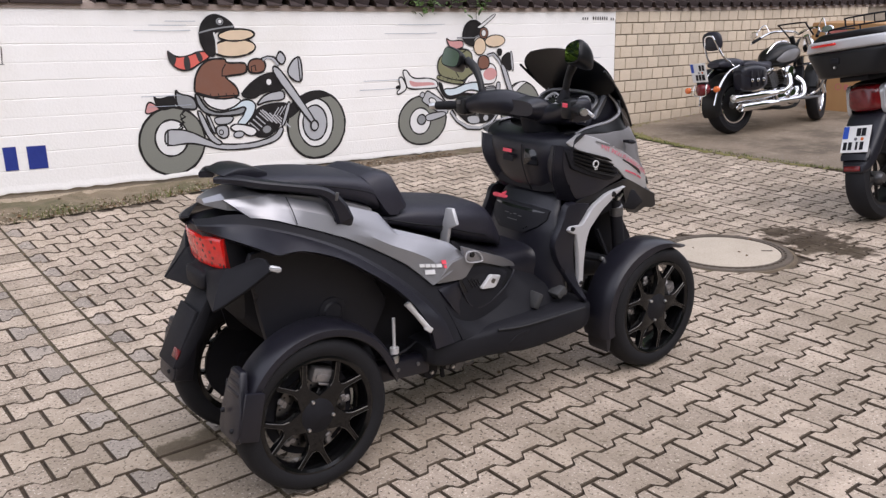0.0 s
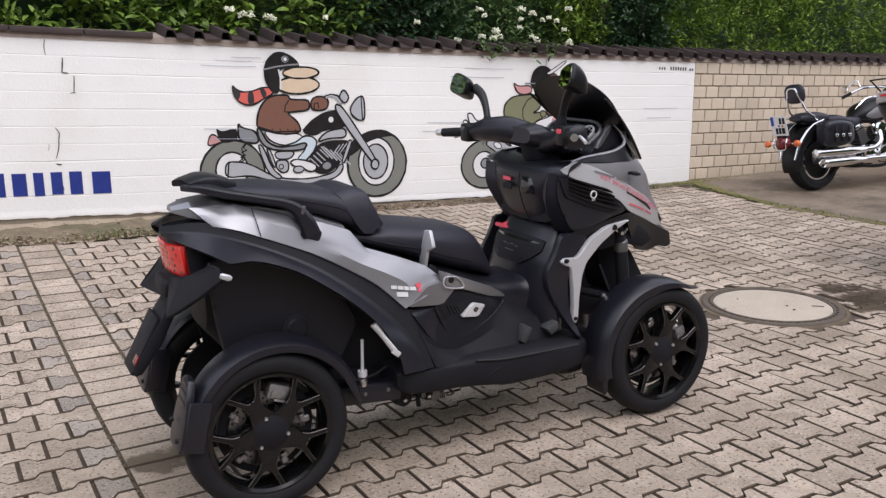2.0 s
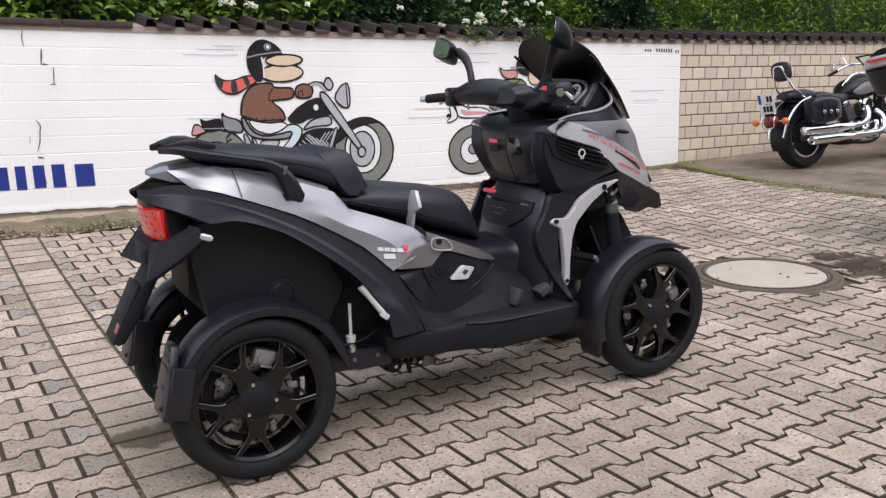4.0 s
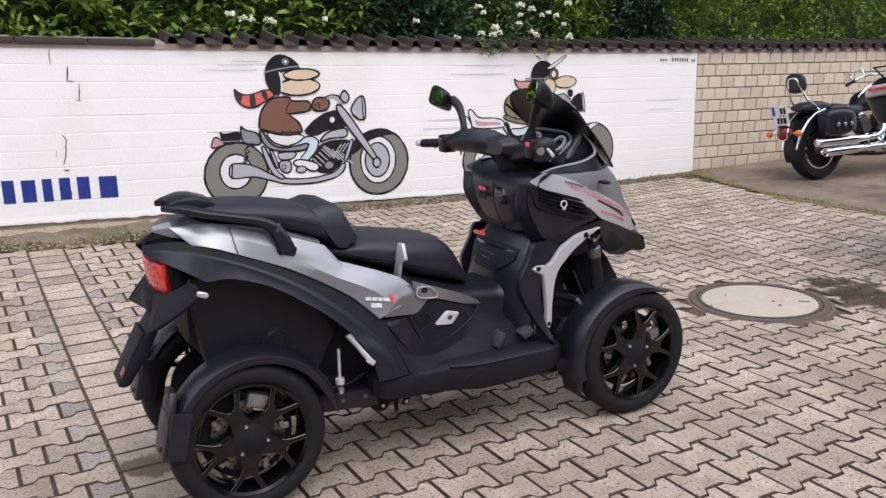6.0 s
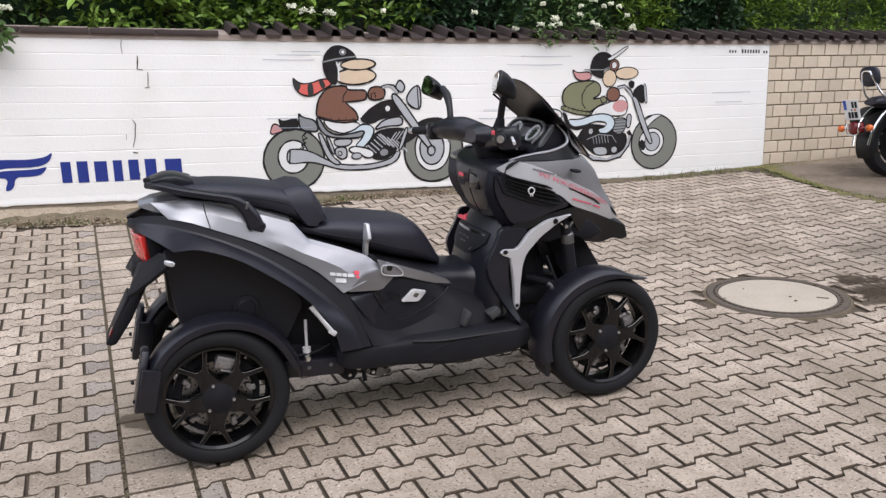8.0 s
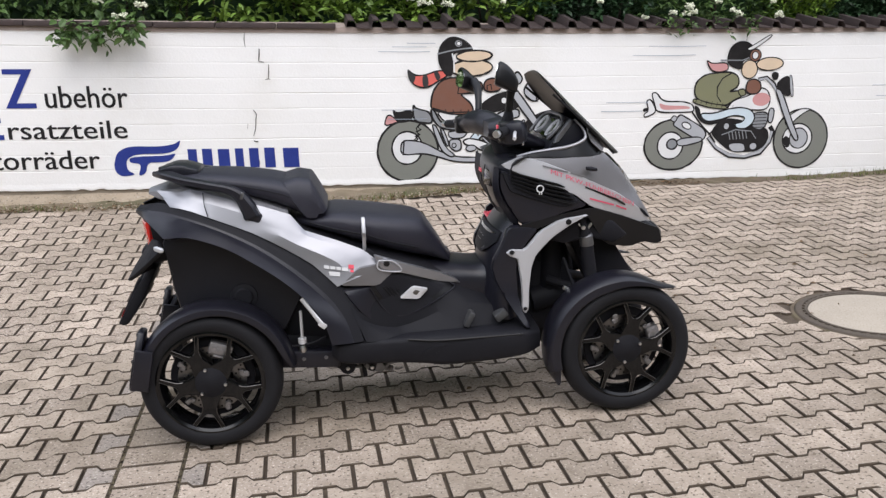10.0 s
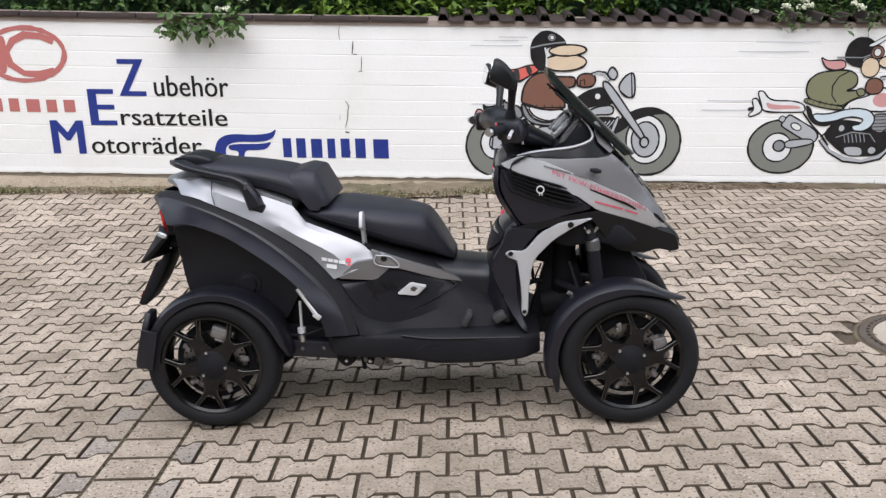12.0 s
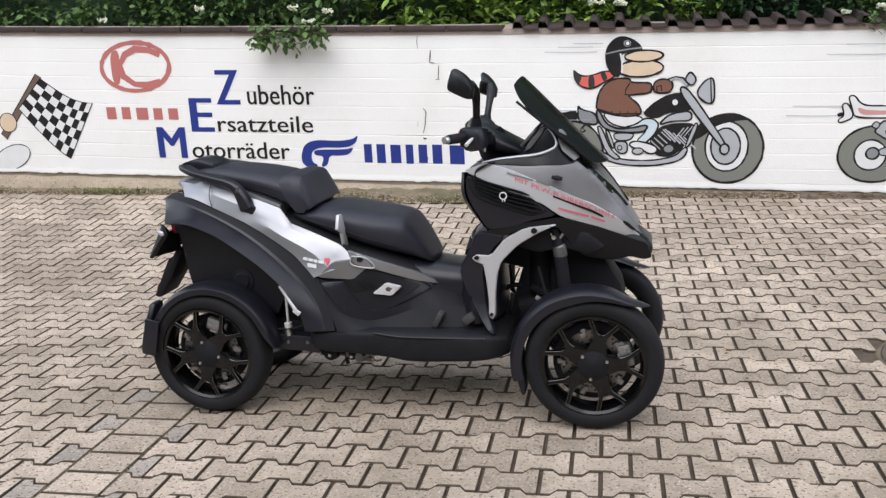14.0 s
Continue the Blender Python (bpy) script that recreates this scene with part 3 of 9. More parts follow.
for k in range(268):
    x = -7.6 + 0.05 * k
    g, top = ground_z(x, 4.5), paint_foot(x)
    wob = 0.012 * noise.noise((x * 2, 0, 0)) + 0.006 * noise.noise((x * 11, 4, 0))
    low = max(0.0, min(1.0, (1.2 - x) / 1.2))
    drop = 0.012 + 0.018 * max(0.0, noise.noise((x * 3.1, 9, 0)) + 0.3)
    bench = top - drop - 0.004 + wob * 0.3
    prof = [(WALL + 0.03, top + 0.02), (WALL + 0.026, bench), (WALL - 0.006 - 0.02 * low + wob * 0.5, bench - 0.006), (WALL - 0.02 - 0.07 * low + wob, bench - 0.02 - 0.03 * low), (WALL - 0.025 - 0.13 * low + wob, g - 0.08)]
    rows.append([bm.verts.new((x, y, z)) for y, z in prof])
for a, b in zip(rows, rows[1:]):
    for j in range(4):
        bm.faces.new((a[j], a[j + 1], b[j + 1], b[j]))
lip, edge = bmesh.new(), []
for k in range(536):
    x = -7.6 + 0.025 * k
    rag = 0.012 * noise.noise((x * 4, 1, 0)) + 0.016 * noise.noise((x * 13, 3, 0)) * max(0.0, noise.noise((x * 1.7, 6, 0)) + 0.55)
    f = paint_foot(x) + 0.012 + rag
    edge.append([lip.verts.new((x, y, z)) for y, z in ((WALL - 0.003, f + 0.05), (WALL - 0.006, f + 0.02), (WALL - 0.0085, f), (WALL - 0.007, f - 0.003), (WALL + 0.02, f - 0.002))])
for a, b in zip(edge, edge[1:]):
    for j in range(4):
        lip.faces.new((a[j], a[j + 1], b[j + 1], b[j]))
part("paint_edge", lip, white_paint, wall_painted, "ragged lower edge of the white paint")
structure("plinth", bm, plinth_grey, "crumbling tan cement fillet under the white paint", "plinth")

for name, x0, x1, mat, label in (("verge_west", -7.6, 0.8, soil, "strip of dry soil and moss along the wall foot"), ("verge_east", 0.8, 5.75, humus, "thin dark strip of earth along the wall foot")):
    bm, rows = bmesh.new(), []
    for k in range(int((x1 - x0) / 0.05) + 1):
        x = x0 + 0.05 * k
        line = []
        for j in range(8):
            y = verge_y(x) + (4.65 - verge_y(x)) * j / 7 + (0.05 * noise.noise((x * 1.3, 7, 0)) if j == 0 else 0)
            line.append(bm.verts.new((x, y, ground_z(x, y) - 0.008 + verge_rise(x) * 0.7 * (j / 7) ** 1.4 + (0.018 * noise.noise((x * 6, y * 9, 3)) + 0.008 * noise.noise((x * 23, y * 26, 5)) + 0.006 if j else 0))))
        rows.append(line)
    for a, b in zip(rows, rows[1:]):
        for j in range(7):
            bm.faces.new((a[j], a[j + 1], b[j + 1], b[j]))
    structure(name, bm, mat, label, "verge")


def scatter(name, count, make, mat, label, category):
    verts, faces = [], []
    for _ in range(count):
        v, f = make()
        n = len(verts)
        verts += v
        faces += [tuple(i + n for i in q) for q in f]
    me = bpy.data.meshes.new(name)
    me.from_pydata(verts, [], faces)
    me.materials.append(mat)
    return tagged(new(name, me), label, category, kind="stuff")


rng = random.Random(7)


def pebble():
    x = rng.uniform(-7, 2.4)
    y = min(verge_y(x) - 0.05 + abs(rng.gauss(0, 0.12)), 4.58)
    r = rng.uniform(0.004, 0.013)
    z = ground_z(x, y) + 0.004 + verge_rise(x) * 0.7 * min(max((y - verge_y(x)) / (4.65 - verge_y(x)), 0), 1) ** 1.4
    v = [(x + r * sx * rng.uniform(0.7, 1.2), y + r * sy, z + r * sz * 0.7) for sx, sy, sz in ((1, 0, 0), (-1, 0, 0), (0, 1, 0), (0, -1, 0), (0.1, 0.1, 1), (0, 0, -1))]
    return v, [(0, 2, 4), (2, 1, 4), (1, 3, 4), (3, 0, 4), (2, 0, 5), (1, 2, 5), (3, 1, 5), (0, 3, 5)]


def blade():
    clump = rng.choice((-3.9, -3.9, -3.7, -1.4, -0.4, 0.3, 0.9, 4.3, 4.9, 5.3, 5.6, -5.2, -2.6))
    x = rng.gauss(clump, 0.2)
    y = min(verge_y(x) - 0.04 + abs(rng.gauss(0, 0.09)), 4.6)
    if rng.random() < 0.35:
        y = rng.uniform(1.5, 4.3)
        x = 5.2 + 0.05 * rng.random() + (0.16 * max(0, y - 3.2))
    z = ground_z(x, y) + 0.004
    h, a, w = rng.uniform(0.01, 0.035) if x > 5.1 else rng.uniform(0.02, 0.06), rng.uniform(0, 6.28), rng.uniform(0.002, 0.005)
    dx, dy = math.cos(a), math.sin(a)
    lean = rng.uniform(0.2, 0.9) * h
    return [(x - dy * w, y + dx * w, z), (x + dy * w, y - dx * w, z), (x + dx * lean, y + dy * lean, z + h)], [(0, 1, 2)]


def dead_leaf():
    x = rng.uniform(-7, 3.2)
    y = min(verge_y(x) - 0.05 + abs(rng.gauss(0, 0.1)), 4.55)
    if rng.random() < 0.12:
        x, y = rng.uniform(-1, 4.5), rng.uniform(0.3, 4)
    z, r, a = ground_z(x, y) + 0.012 + verge_rise(x) * 0.7 * min(max((y - verge_y(x)) / (4.65 - verge_y(x)), 0), 1) ** 1.4, rng.uniform(0.008, 0.022), rng.uniform(0, 6.28)
    c, s = math.cos(a), math.sin(a)
    return [(x + r * c, y + r * s, z), (x - 0.5 * r * s, y + 0.5 * r * c, z + rng.uniform(-0.004, 0.01)), (x - r * c, y - r * s, z), (x + 0.5 * r * s, y - 0.5 * r * c, z + 0.006)], [(0, 1, 2, 3)]


def crumb():
    if rng.random() < 0.5:
        x, y = rng.choice((-1.18, -0.945)) + rng.gauss(0, 0.006), rng.uniform(-1.6, 4.2)
    else:
        x, y = rng.uniform(-4.5, 5.0), -0.034 + 0.1437 * rng.randint(-8, 29) + rng.gauss(0, 0.008)
    r = rng.uniform(0.002, 0.006)
    z = ground_z(x, y) - 0.003
    v = [(x + r * sx * rng.uniform(0.7, 1.8), y + r * sy, z + r * sz * 0.8) for sx, sy, sz in ((1, 0, 0), (-1, 0, 0), (0, 1, 0), (0, -1, 0), (0.1, 0.1, 1), (0, 0, -1))]
    return v, [(0, 2, 4), (2, 1, 4), (1, 3, 4), (3, 0, 4)]


def moss_lump():
    y = 4.62 - abs(rng.gauss(0, 1.3))
    x = float(np.interp(y, [1.7, 2.3, 3.0, 3.8, 4.3, 4.62], [5.24, 5.17, 5.2, 5.42, 5.62, 5.72])) + rng.gauss(-0.015, 0.022 + 0.02 * max(0.0, y - 3.4))
    if rng.random() < 0.3:
        x, y = 5.6 + abs(rng.gauss(0, 0.7)) - 0.3, 4.6 - abs(rng.gauss(0, 0.05))
    r = rng.uniform(0.008, 0.028)
    z = ground_z(x, y) + 0.004
    v = [(x + r * sx * rng.uniform(0.7, 1.3), y + r * sy * rng.uniform(0.7, 1.3), z + sz * r * rng.uniform(0.25, 0.7)) for sx, sy, sz in ((1, 0, 0), (-1, 0, 0), (0, 1, 0), (0, -1, 0), (0.1, 0.1, 1))]
    return v, [(0, 2, 4), (2, 1, 4), (1, 3, 4), (3, 0, 4)]


scatter("moss", 900, moss_lump, moss_green, "green moss along the edge of the concrete pad", "moss")
scatter("joint_crumbs", 7000, crumb, joint_crumb, "crumbs of moss and dirt in the paver joints", "dirt")
scatter("gravel", 2600, pebble, plinth_grey, "small loose stones along the wall foot", "gravel")
scatter("grass", 2600, blade, grass_green, "sparse grass tufts in cracks and joints", "grass")
scatter("leaf_litter", 1700, dead_leaf, litter_brown, "dry brown leaves and crumbs", "leaf litter")

# coping: flat slabs to the west, rolled roof tiles from the middle on
bed = bmesh.new()
ring = [[bed.verts.new((x, y, wall_top(x) + z)) for y, z in ((WALL - 0.012, -0.004), (WALL - 0.01, 0.04), (WALL + 0.3, 0.085), (WALL + 0.3, 0.0))] for x in steps]
for a, b in zip(ring, ring[1:]):
    for j in range(4):
        bed.faces.new((a[j], b[j], b[(j + 1) % 4], a[(j + 1) % 4]))
bed.faces.new(ring[0])
bed.faces.new(ring[-1])
coping = structure("coping", bed, coping_mortar, "dark brown roof tiles laid as wall coping", "coping", False)

WAVE = 0.2155
profile = []
for k in range(31):
    u = k / 30
    z = 0.062 * min(1.0, u / 0.09, (0.4 - u) / 0.13) ** 0.6 if u < 0.4 else 0.0
    z += 0.012 * max(0.0, 1 - abs(u - 0.06) / 0.05) if u < 0.12 else 0.0
    profile.append((u * (WAVE + 0.012), z))
bm = bmesh.new()
ring = []
for y, lift, thick in ((-0.055, 0.0, 0.011), (-0.05, 0.002, 0.012), (0.3, 0.05, 0.014)):
    ring.append([bm.verts.new((x, y, z + lift)) for x, z in profile] + [bm.verts.new((x, y, z + lift - thick)) for x, z in reversed(profile)])
for a, b in zip(ring, ring[1:]):
    for j in range(len(a)):
        bm.faces.new((a[j], a[(j + 1) % len(a)], b[(j + 1) % len(a)], b[j]))
n = len(profile)
for r in (ring[0], ring[-1]):
    for j in range(n - 1):
        bm.faces.new((r[j], r[j + 1], r[2 * n - 2 - j], r[2 * n - 1 - j]))
tile_mesh = finish("roof_tile", bm, tile_brown)
flat_mesh = finish("coping_slab", block(0, 0.49, -0.045, 0.3, 0.0, 0.045, 0.008), tile_brown)
rng = random.Random(11)
x = 0.035
while x < 13.4:
    tile = new("roof_tile", tile_mesh)
    tile.parent = coping
    tile.matrix_basis = pose(x, WALL, wall_top(x) + 0.044 + rng.uniform(-0.004, 0.004), rng.uniform(-2, 2), 2.3 + rng.uniform(-1, 1), rng.uniform(-1, 1))
    x += WAVE
x = -7.5
while x < -0.4:
    slab = new("coping_slab", flat_mesh)
    slab.parent = coping
    slab.matrix_basis = pose(x, WALL + rng.uniform(-0.006, 0.006), wall_top(x) + 0.028, 0, 2.7, rng.uniform(-0.5, 0.5))
    x += 0.497


# ---- hedge ----
def foliage(name, spots, size, slim, droop, seed, per=10, spread=0.09, cup=0.25):
    """Leaves round many twig ends: each a folded, pointed blade."""
    r = np.random.default_rng(seed)
    n = len(spots) * per
    base = np.repeat(np.array(spots), per, 0) + r.normal(0, spread * 0.35, (n, 3))
    turn = r.uniform(0, 2 * np.pi, n)
    tilt = r.normal(droop, 0.45, n)
    way = np.stack([np.cos(turn) * np.cos(tilt), np.sin(turn) * np.cos(tilt) - 0.35, np.sin(tilt)], -1)
    way /= np.linalg.norm(way, axis=1)[:, None]
    side = np.cross(way, np.array([0, 0, 1.0]) + r.normal(0, 0.35, (n, 3)))
    side /= np.linalg.norm(side, axis=1)[:, None] + 1e-9
    up = np.cross(side, way)
    s = size * r.uniform(0.6, 1.25, n)[:, None]
    base = base + way * spread * r.uniform(0.1, 0.6, n)[:, None]
    w = slim * s
    pts = np.stack([base, base + way * s * 0.35 + side * w + up * w * cup, base + way * s * 0.75 + side * w * 0.7 + up * w * cup * 0.6, base + way * s - up * s * 0.12,
                    base + way * s * 0.75 - side * w * 0.7 + up * w * cup * 0.6, base + way * s * 0.35 - side * w + up * w * cup, base + way * s * 0.5], 1)
    verts = pts.reshape(-1, 3)
    k = np.arange(n)[:, None] * 7
    tris = np.concatenate([k + np.array(f) for f in ((0, 6, 1), (1, 6, 2), (2, 6, 3), (3, 6, 4), (4, 6, 5), (5, 6, 0))])
    me = bpy.data.meshes.new(name)
    me.from_pydata(verts.tolist(), [], tris.tolist())
    return me


def twig_ends(x0, x1, y0, y1, z0, z1, count, seed, lumps=3.0):
    """Places spread over a lumpy front and through the depth behind it."""
    r = random.Random(seed)
    out = []
    while len(out) < count:
        x, z = r.uniform(x0, x1), r.uniform(z0, z1)
        bump = noise.noise((x * lumps, seed, z * lumps))
        if bump < -0.28 and r.random() < 0.6:
            continue
        depth = abs(r.gauss(0, 0.4)) * (y1 - y0)
        front = y0 - 0.16 * bump
        edge = 1 - 0.6 * max(0, abs(2 * (x - x0) / (x1 - x0) - 1) - 0.85)
        out.append((x, front + depth, wall_top(x) + (z - 1.5) * edge))
    return out


def bush(label, mat, x0, x1, seed, size, slim, droop, count, per=10, y0=4.98, z1=2.75, blossoms=(), spread=0.09, category="bush", extra=()):
    ob = thing("bush", label, category)
    ends = [*twig_ends(x0, x1, y0, y0 + 0.75, 1.46, z1, count, seed), *extra]
    crown = new("crown", foliage("crown", ends, size, slim, droop, seed, per, spread))
    crown.data.materials.append(mat)
    crown.parent = ob
    r = random.Random(seed)
    for _ in range(5):
        x = r.uniform(x0 + 0.1, x1 - 0.1)
        foot = (x, y0 + 0.35 + r.uniform(0, 0.3), 0.2)
        tip = (x + r.uniform(-0.3, 0.3), y0 + 0.3 + r.uniform(-0.15, 0.3), 2.5 + r.uniform(-0.3, 0.4))
        mid = tuple((a + b) / 2 + r.uniform(-0.08, 0.08) for a, b in zip(foot, tip))
        part("trunk", tube([foot, mid, tip], [0.022, 0.015, 0.005], 7, 4), bark, ob)
    for bx, by, bz, spread_b in blossoms:
        verts, faces = [], []
        for _ in range(60):
            a, q = r.uniform(0, 6.28), spread_b * math.sqrt(r.random())
            cx, cy, cz = bx + q * math.cos(a), by + 0.5 * q * math.sin(a), bz + 0.3 * q * math.sin(a * 2) + r.uniform(-0.012, 0.012)
            s = r.uniform(0.005, 0.010)
            n0 = len(verts)
            for kk in range(5):
                b = kk * 1.2566 + a
                verts.append((cx + s * math.cos(b), cy - 0.3 * s, cz + s * math.sin(b)))
            verts.append((cx, cy - s * 0.9, cz))
            faces += [(n0 + kk, n0 + (kk + 1) % 5, n0 + 5) for kk in range(5)]
        me = bpy.data.meshes.new("blossom")
        me.from_pydata(verts, [], faces)
        me.materials.append(petal)
        fl = new("blossom", me)
        fl.parent = ob
    return ob


hang = [(-1.95 + 0.28 * math.sin(k * 2.4), 4.6 - 0.05 * (k % 4), 1.64 - 0.085 * abs(math.cos(k * 1.7)) + 0.03 * (k % 3)) for k in range(22)]
over = [(3.3 + 0.42 * math.sin(k * 1.9), 4.63 - 0.03 * (k % 3), wall_top(3.3) + 0.09 + 0.05 * math.cos(k * 2.7)) for k in range(14)]
bush("elder bush with dark green leaves hanging over the coping", elder_leaf, -7.6, -3.4, 21, 0.085, 0.26, -0.3, 520, blossoms=((-5.2, 4.82, 1.95, 0.06), (-3.9, 4.8, 1.85, 0.05)))
bush("elder bush with cream blossom hanging over the wall", elder_leaf, -3.5, -1.3, 22, 0.085, 0.28, -0.35, 360, blossoms=((-1.78, 4.6, 1.72, 0.06), (-1.95, 4.7, 1.85, 0.05), (-1.62, 4.68, 1.8, 0.05), (-1.3, 4.76, 1.9, 0.05), (-2.9, 4.8, 1.9, 0.05)), extra=hang)
bush("laurel hedge with long glossy yellow-green leaves", laurel_leaf, -1.4, 0.75, 23, 0.12, 0.2, 0.15, 330, per=9)
bush("laurel hedge in bright fresh leaf", laurel_leaf, 0.6, 1.9, 24, 0.105, 0.2, 0.2, 230, per=9, blossoms=((0.75, 4.82, 1.74, 0.07), (0.95, 4.83, 1.72, 0.06), (0.62, 4.85, 1.78, 0.04)))
bush("dark ivy with dull green leaves", dark_leaf, 1.7, 2.9, 25, 0.075, 0.32, -0.2, 300, blossoms=((1.45, 4.83, 1.73, 0.025), (2.35, 4.83, 1.7, 0.03)))
rng = random.Random(31)
bush("spiraea bush full of small white flower heads", elder_leaf, 2.7, 4.3, 26, 0.065, 0.2, 0.0, 420, blossoms=[(rng.uniform(2.75, 4.1), 4.8, rng.uniform(1.5, 1.85), rng.uniform(0.025, 0.05)) for _ in range(22)], extra=over)
bush("bamboo-like shrub with narrow bright leaves", cypress_leaf, 4.1, 4.75, 27, 0.09, 0.12, 0.3, 300)
bush("holly bush with small dark blue-green leaves", dark_leaf, 4.6, 5.9, 28, 0.055, 0.32, 0.0, 560)
bush("yellow-green feathery conifer hedge", cypress_leaf, 5.7, 8.0, 29, 0.075, 0.13, 0.15, 900, per=12, z1=2.9)
bush("green feathery conifer hedge going into shade", cypress_leaf, 7.8, 13.4, 30, 0.08, 0.13, 0.1, 1300, per=12, z1=2.9)
# dark sheet for the hedge's shaded inside, carried up unseen to block north sky
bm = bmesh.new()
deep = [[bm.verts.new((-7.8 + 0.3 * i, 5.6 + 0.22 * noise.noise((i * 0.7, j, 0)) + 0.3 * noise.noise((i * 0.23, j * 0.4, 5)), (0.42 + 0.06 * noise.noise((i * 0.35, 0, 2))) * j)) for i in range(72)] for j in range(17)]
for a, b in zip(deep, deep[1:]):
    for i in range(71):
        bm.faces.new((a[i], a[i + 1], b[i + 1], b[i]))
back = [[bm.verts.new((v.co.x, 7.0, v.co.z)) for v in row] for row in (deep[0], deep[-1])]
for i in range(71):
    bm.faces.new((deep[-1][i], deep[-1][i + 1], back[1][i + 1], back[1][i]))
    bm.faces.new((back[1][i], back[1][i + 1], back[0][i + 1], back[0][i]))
tagged(new("thicket", finish("thicket", bm, dark_leaf)), "dark sheet behind the hedge, raised out of view to block sky light", "hedge", kind="stuff")

# ---- manhole ----
hole = thing("manhole_cover", "round concrete-filled manhole cover in a rusty iron ring", "manhole cover", pose(2.45, 0.83, 0.0, 0, 0, 20))
turn = Matrix.Rotation(radians(90), 4, "X")
part("concrete_filling", moved(lathe([(0.0, 0.01), (0.15, 0.0105), (0.31, 0.008), (0.325, 0.004), (0.327, -0.02)], 56), turn), cover_concrete, hole, "worn sandy concrete filling")
part("mortar_collar", moved(lathe([(0.394, -0.02), (0.395, -0.001), (0.412, -0.003), (0.425, -0.02)], 56, True), turn), humus, hole, "dark mossy dirt round the frame")
part("cover_ring", moved(lathe([(0.327, -0.02), (0.328, 0.009), (0.342, 0.009), (0.344, -0.02)], 56, True), turn), rust_iron, hole, "rusty iron rim")
part("frame_ring", moved(lathe([(0.356, -0.02), (0.357, 0.007), (0.385, 0.006), (0.392, 0.0), (0.394, -0.02)], 56, True), turn), rust_iron, hole)
part("rim_dirt", moved(lathe([(0.343, -0.02), (0.344, -0.006), (0.357, -0.006), (0.358, -0.02)], 56, True), turn), moss_green, hole, "mossy dirt in the ring gap")
for k in range(48):
    part("ring_stud", moved(block(-0.009, 0.009, 0.342, 0.358, -0.01, 0.006, 0.002, 1), pose(0, 0, 0, 0, 0, 7.5 * k)), rust_iron, hole)
part("lifting_slot", moved(block(-0.033, 0.033, -0.009, 0.009, 0.006, 0.0115, 0.002), pose(0.1122, -0.2214, 0, 0, 0, -62)), rust_iron, hole, "iron lifting slot near the rim")


# ---- murals: flat shapes of wall paint ----
from mathutils.geometry import tessellate_polygon


class Mural:
    """A painting on the wall: each shape a thin film of paint with a dark brushed contour."""

    def __init__(self, label):
        self.ob, self.layer = thing("wall_painting", label, "mural"), 0

    def y(self):
        self.layer += 1
        return WALL - 0.0045 - 0.00006 * self.layer

    def line(self, name, points, width, mat=None, closed=False):
        p = [Vector((x, 0, z)) for x, z in points]
        y, bm, rows = self.y(), bmesh.new(), []
        n = len(p)
        for i, q in enumerate(p):
            a, b = (p[i - 1], p[(i + 1) % n]) if closed else (p[max(i - 1, 0)], p[min(i + 1, n - 1)])
            t = (b - a).normalized()
            w = width * (0.45 + 0.2 * noise.noise((q.x * 20, 0, q.z * 20)))
            side = Vector((-t.z, 0, t.x)) * w
            rows.append([bm.verts.new((v.x, y, v.z)) for v in (q - side, q + side)])
        for i in range(n if closed else n - 1):
            a, b = rows[i], rows[(i + 1) % n]
            bm.faces.new((a[0], a[1], b[1], b[0]))
        return part(name, bm, mat or ink, self.ob, smooth=False)

    def shape(self, name, points, mat, contour=0.017, rounds=2):
        p = cut_corners([(x, z) for x, z in points], rounds, 0.22) if rounds else [np.array(q) for q in points]
        y, bm = self.y(), bmesh.new()
        v = [bm.verts.new((q[0], y, q[1])) for q in p]
        for tri in tessellate_polygon([[Vector((q[0], q[1], 0)) for q in p]]):
            bm.faces.new([v[i] for i in tri])
        part(name, bm, mat, self.ob, smooth=False)
        if contour:
            self.line("contour", p, contour, closed=True)

    def oval(self, name, x, z, rx, rz, mat, contour=0.017, tilt=0.0):
        c, s = math.cos(radians(tilt)), math.sin(radians(tilt))
        wob = [1 + 0.012 * noise.noise((x + k, z, 5)) for k in range(40)]
        ring = [(rx * w * math.cos(a), rz * w * math.sin(a)) for a, w in ((2 * math.pi * k / 40, wob[k]) for k in range(40))]
        self.shape(name, [(x + c * u - s * v, z + s * u + c * v) for u, v in ring], mat, contour, 0)

    def bars(self, name, places, mat):
        for x0, z0, x1, z1 in places:
            x0, x1 = x0 + 0.14 * (x1 - x0), x1 - 0.14 * (x1 - x0)
            y, bm = self.y(), bmesh.new()
            bm.faces.new([bm.verts.new((x, y, z)) for x, z in ((x0, z0), (x1, z0 - 0.046 * (x1 - x0)), (x1, z1 - 0.046 * (x1 - x0)), (x0, z1))])
            part(name, bm, mat, self.ob, smooth=False)

    def text(self, words, x, z, width, height, mat, name="lettering"):
        for shift in (0.0, 0.012, 0.024) if len(words) == 1 else (0.0, 0.005):
            y, bm = self.y(), lettering(words, width * (0.8 if len(words) == 1 else 1.0), height)
            for v in bm.verts:
                v.co = (x + shift - 0.008 + v.co.x, y, z + v.co.z - 0.046 * v.co.x)
            part(name, bm, mat, self.ob, smooth=False)


m = Mural("cartoon mural of a cruiser motorcycle with a plain figure in brown")
m.oval("rear_tyre", *(0.516, 0.471, 0.271, 0.269), tyre_green, 0.02)
m.oval("whitewall", *(0.51, 0.497, 0.136, 0.145), rim_white)
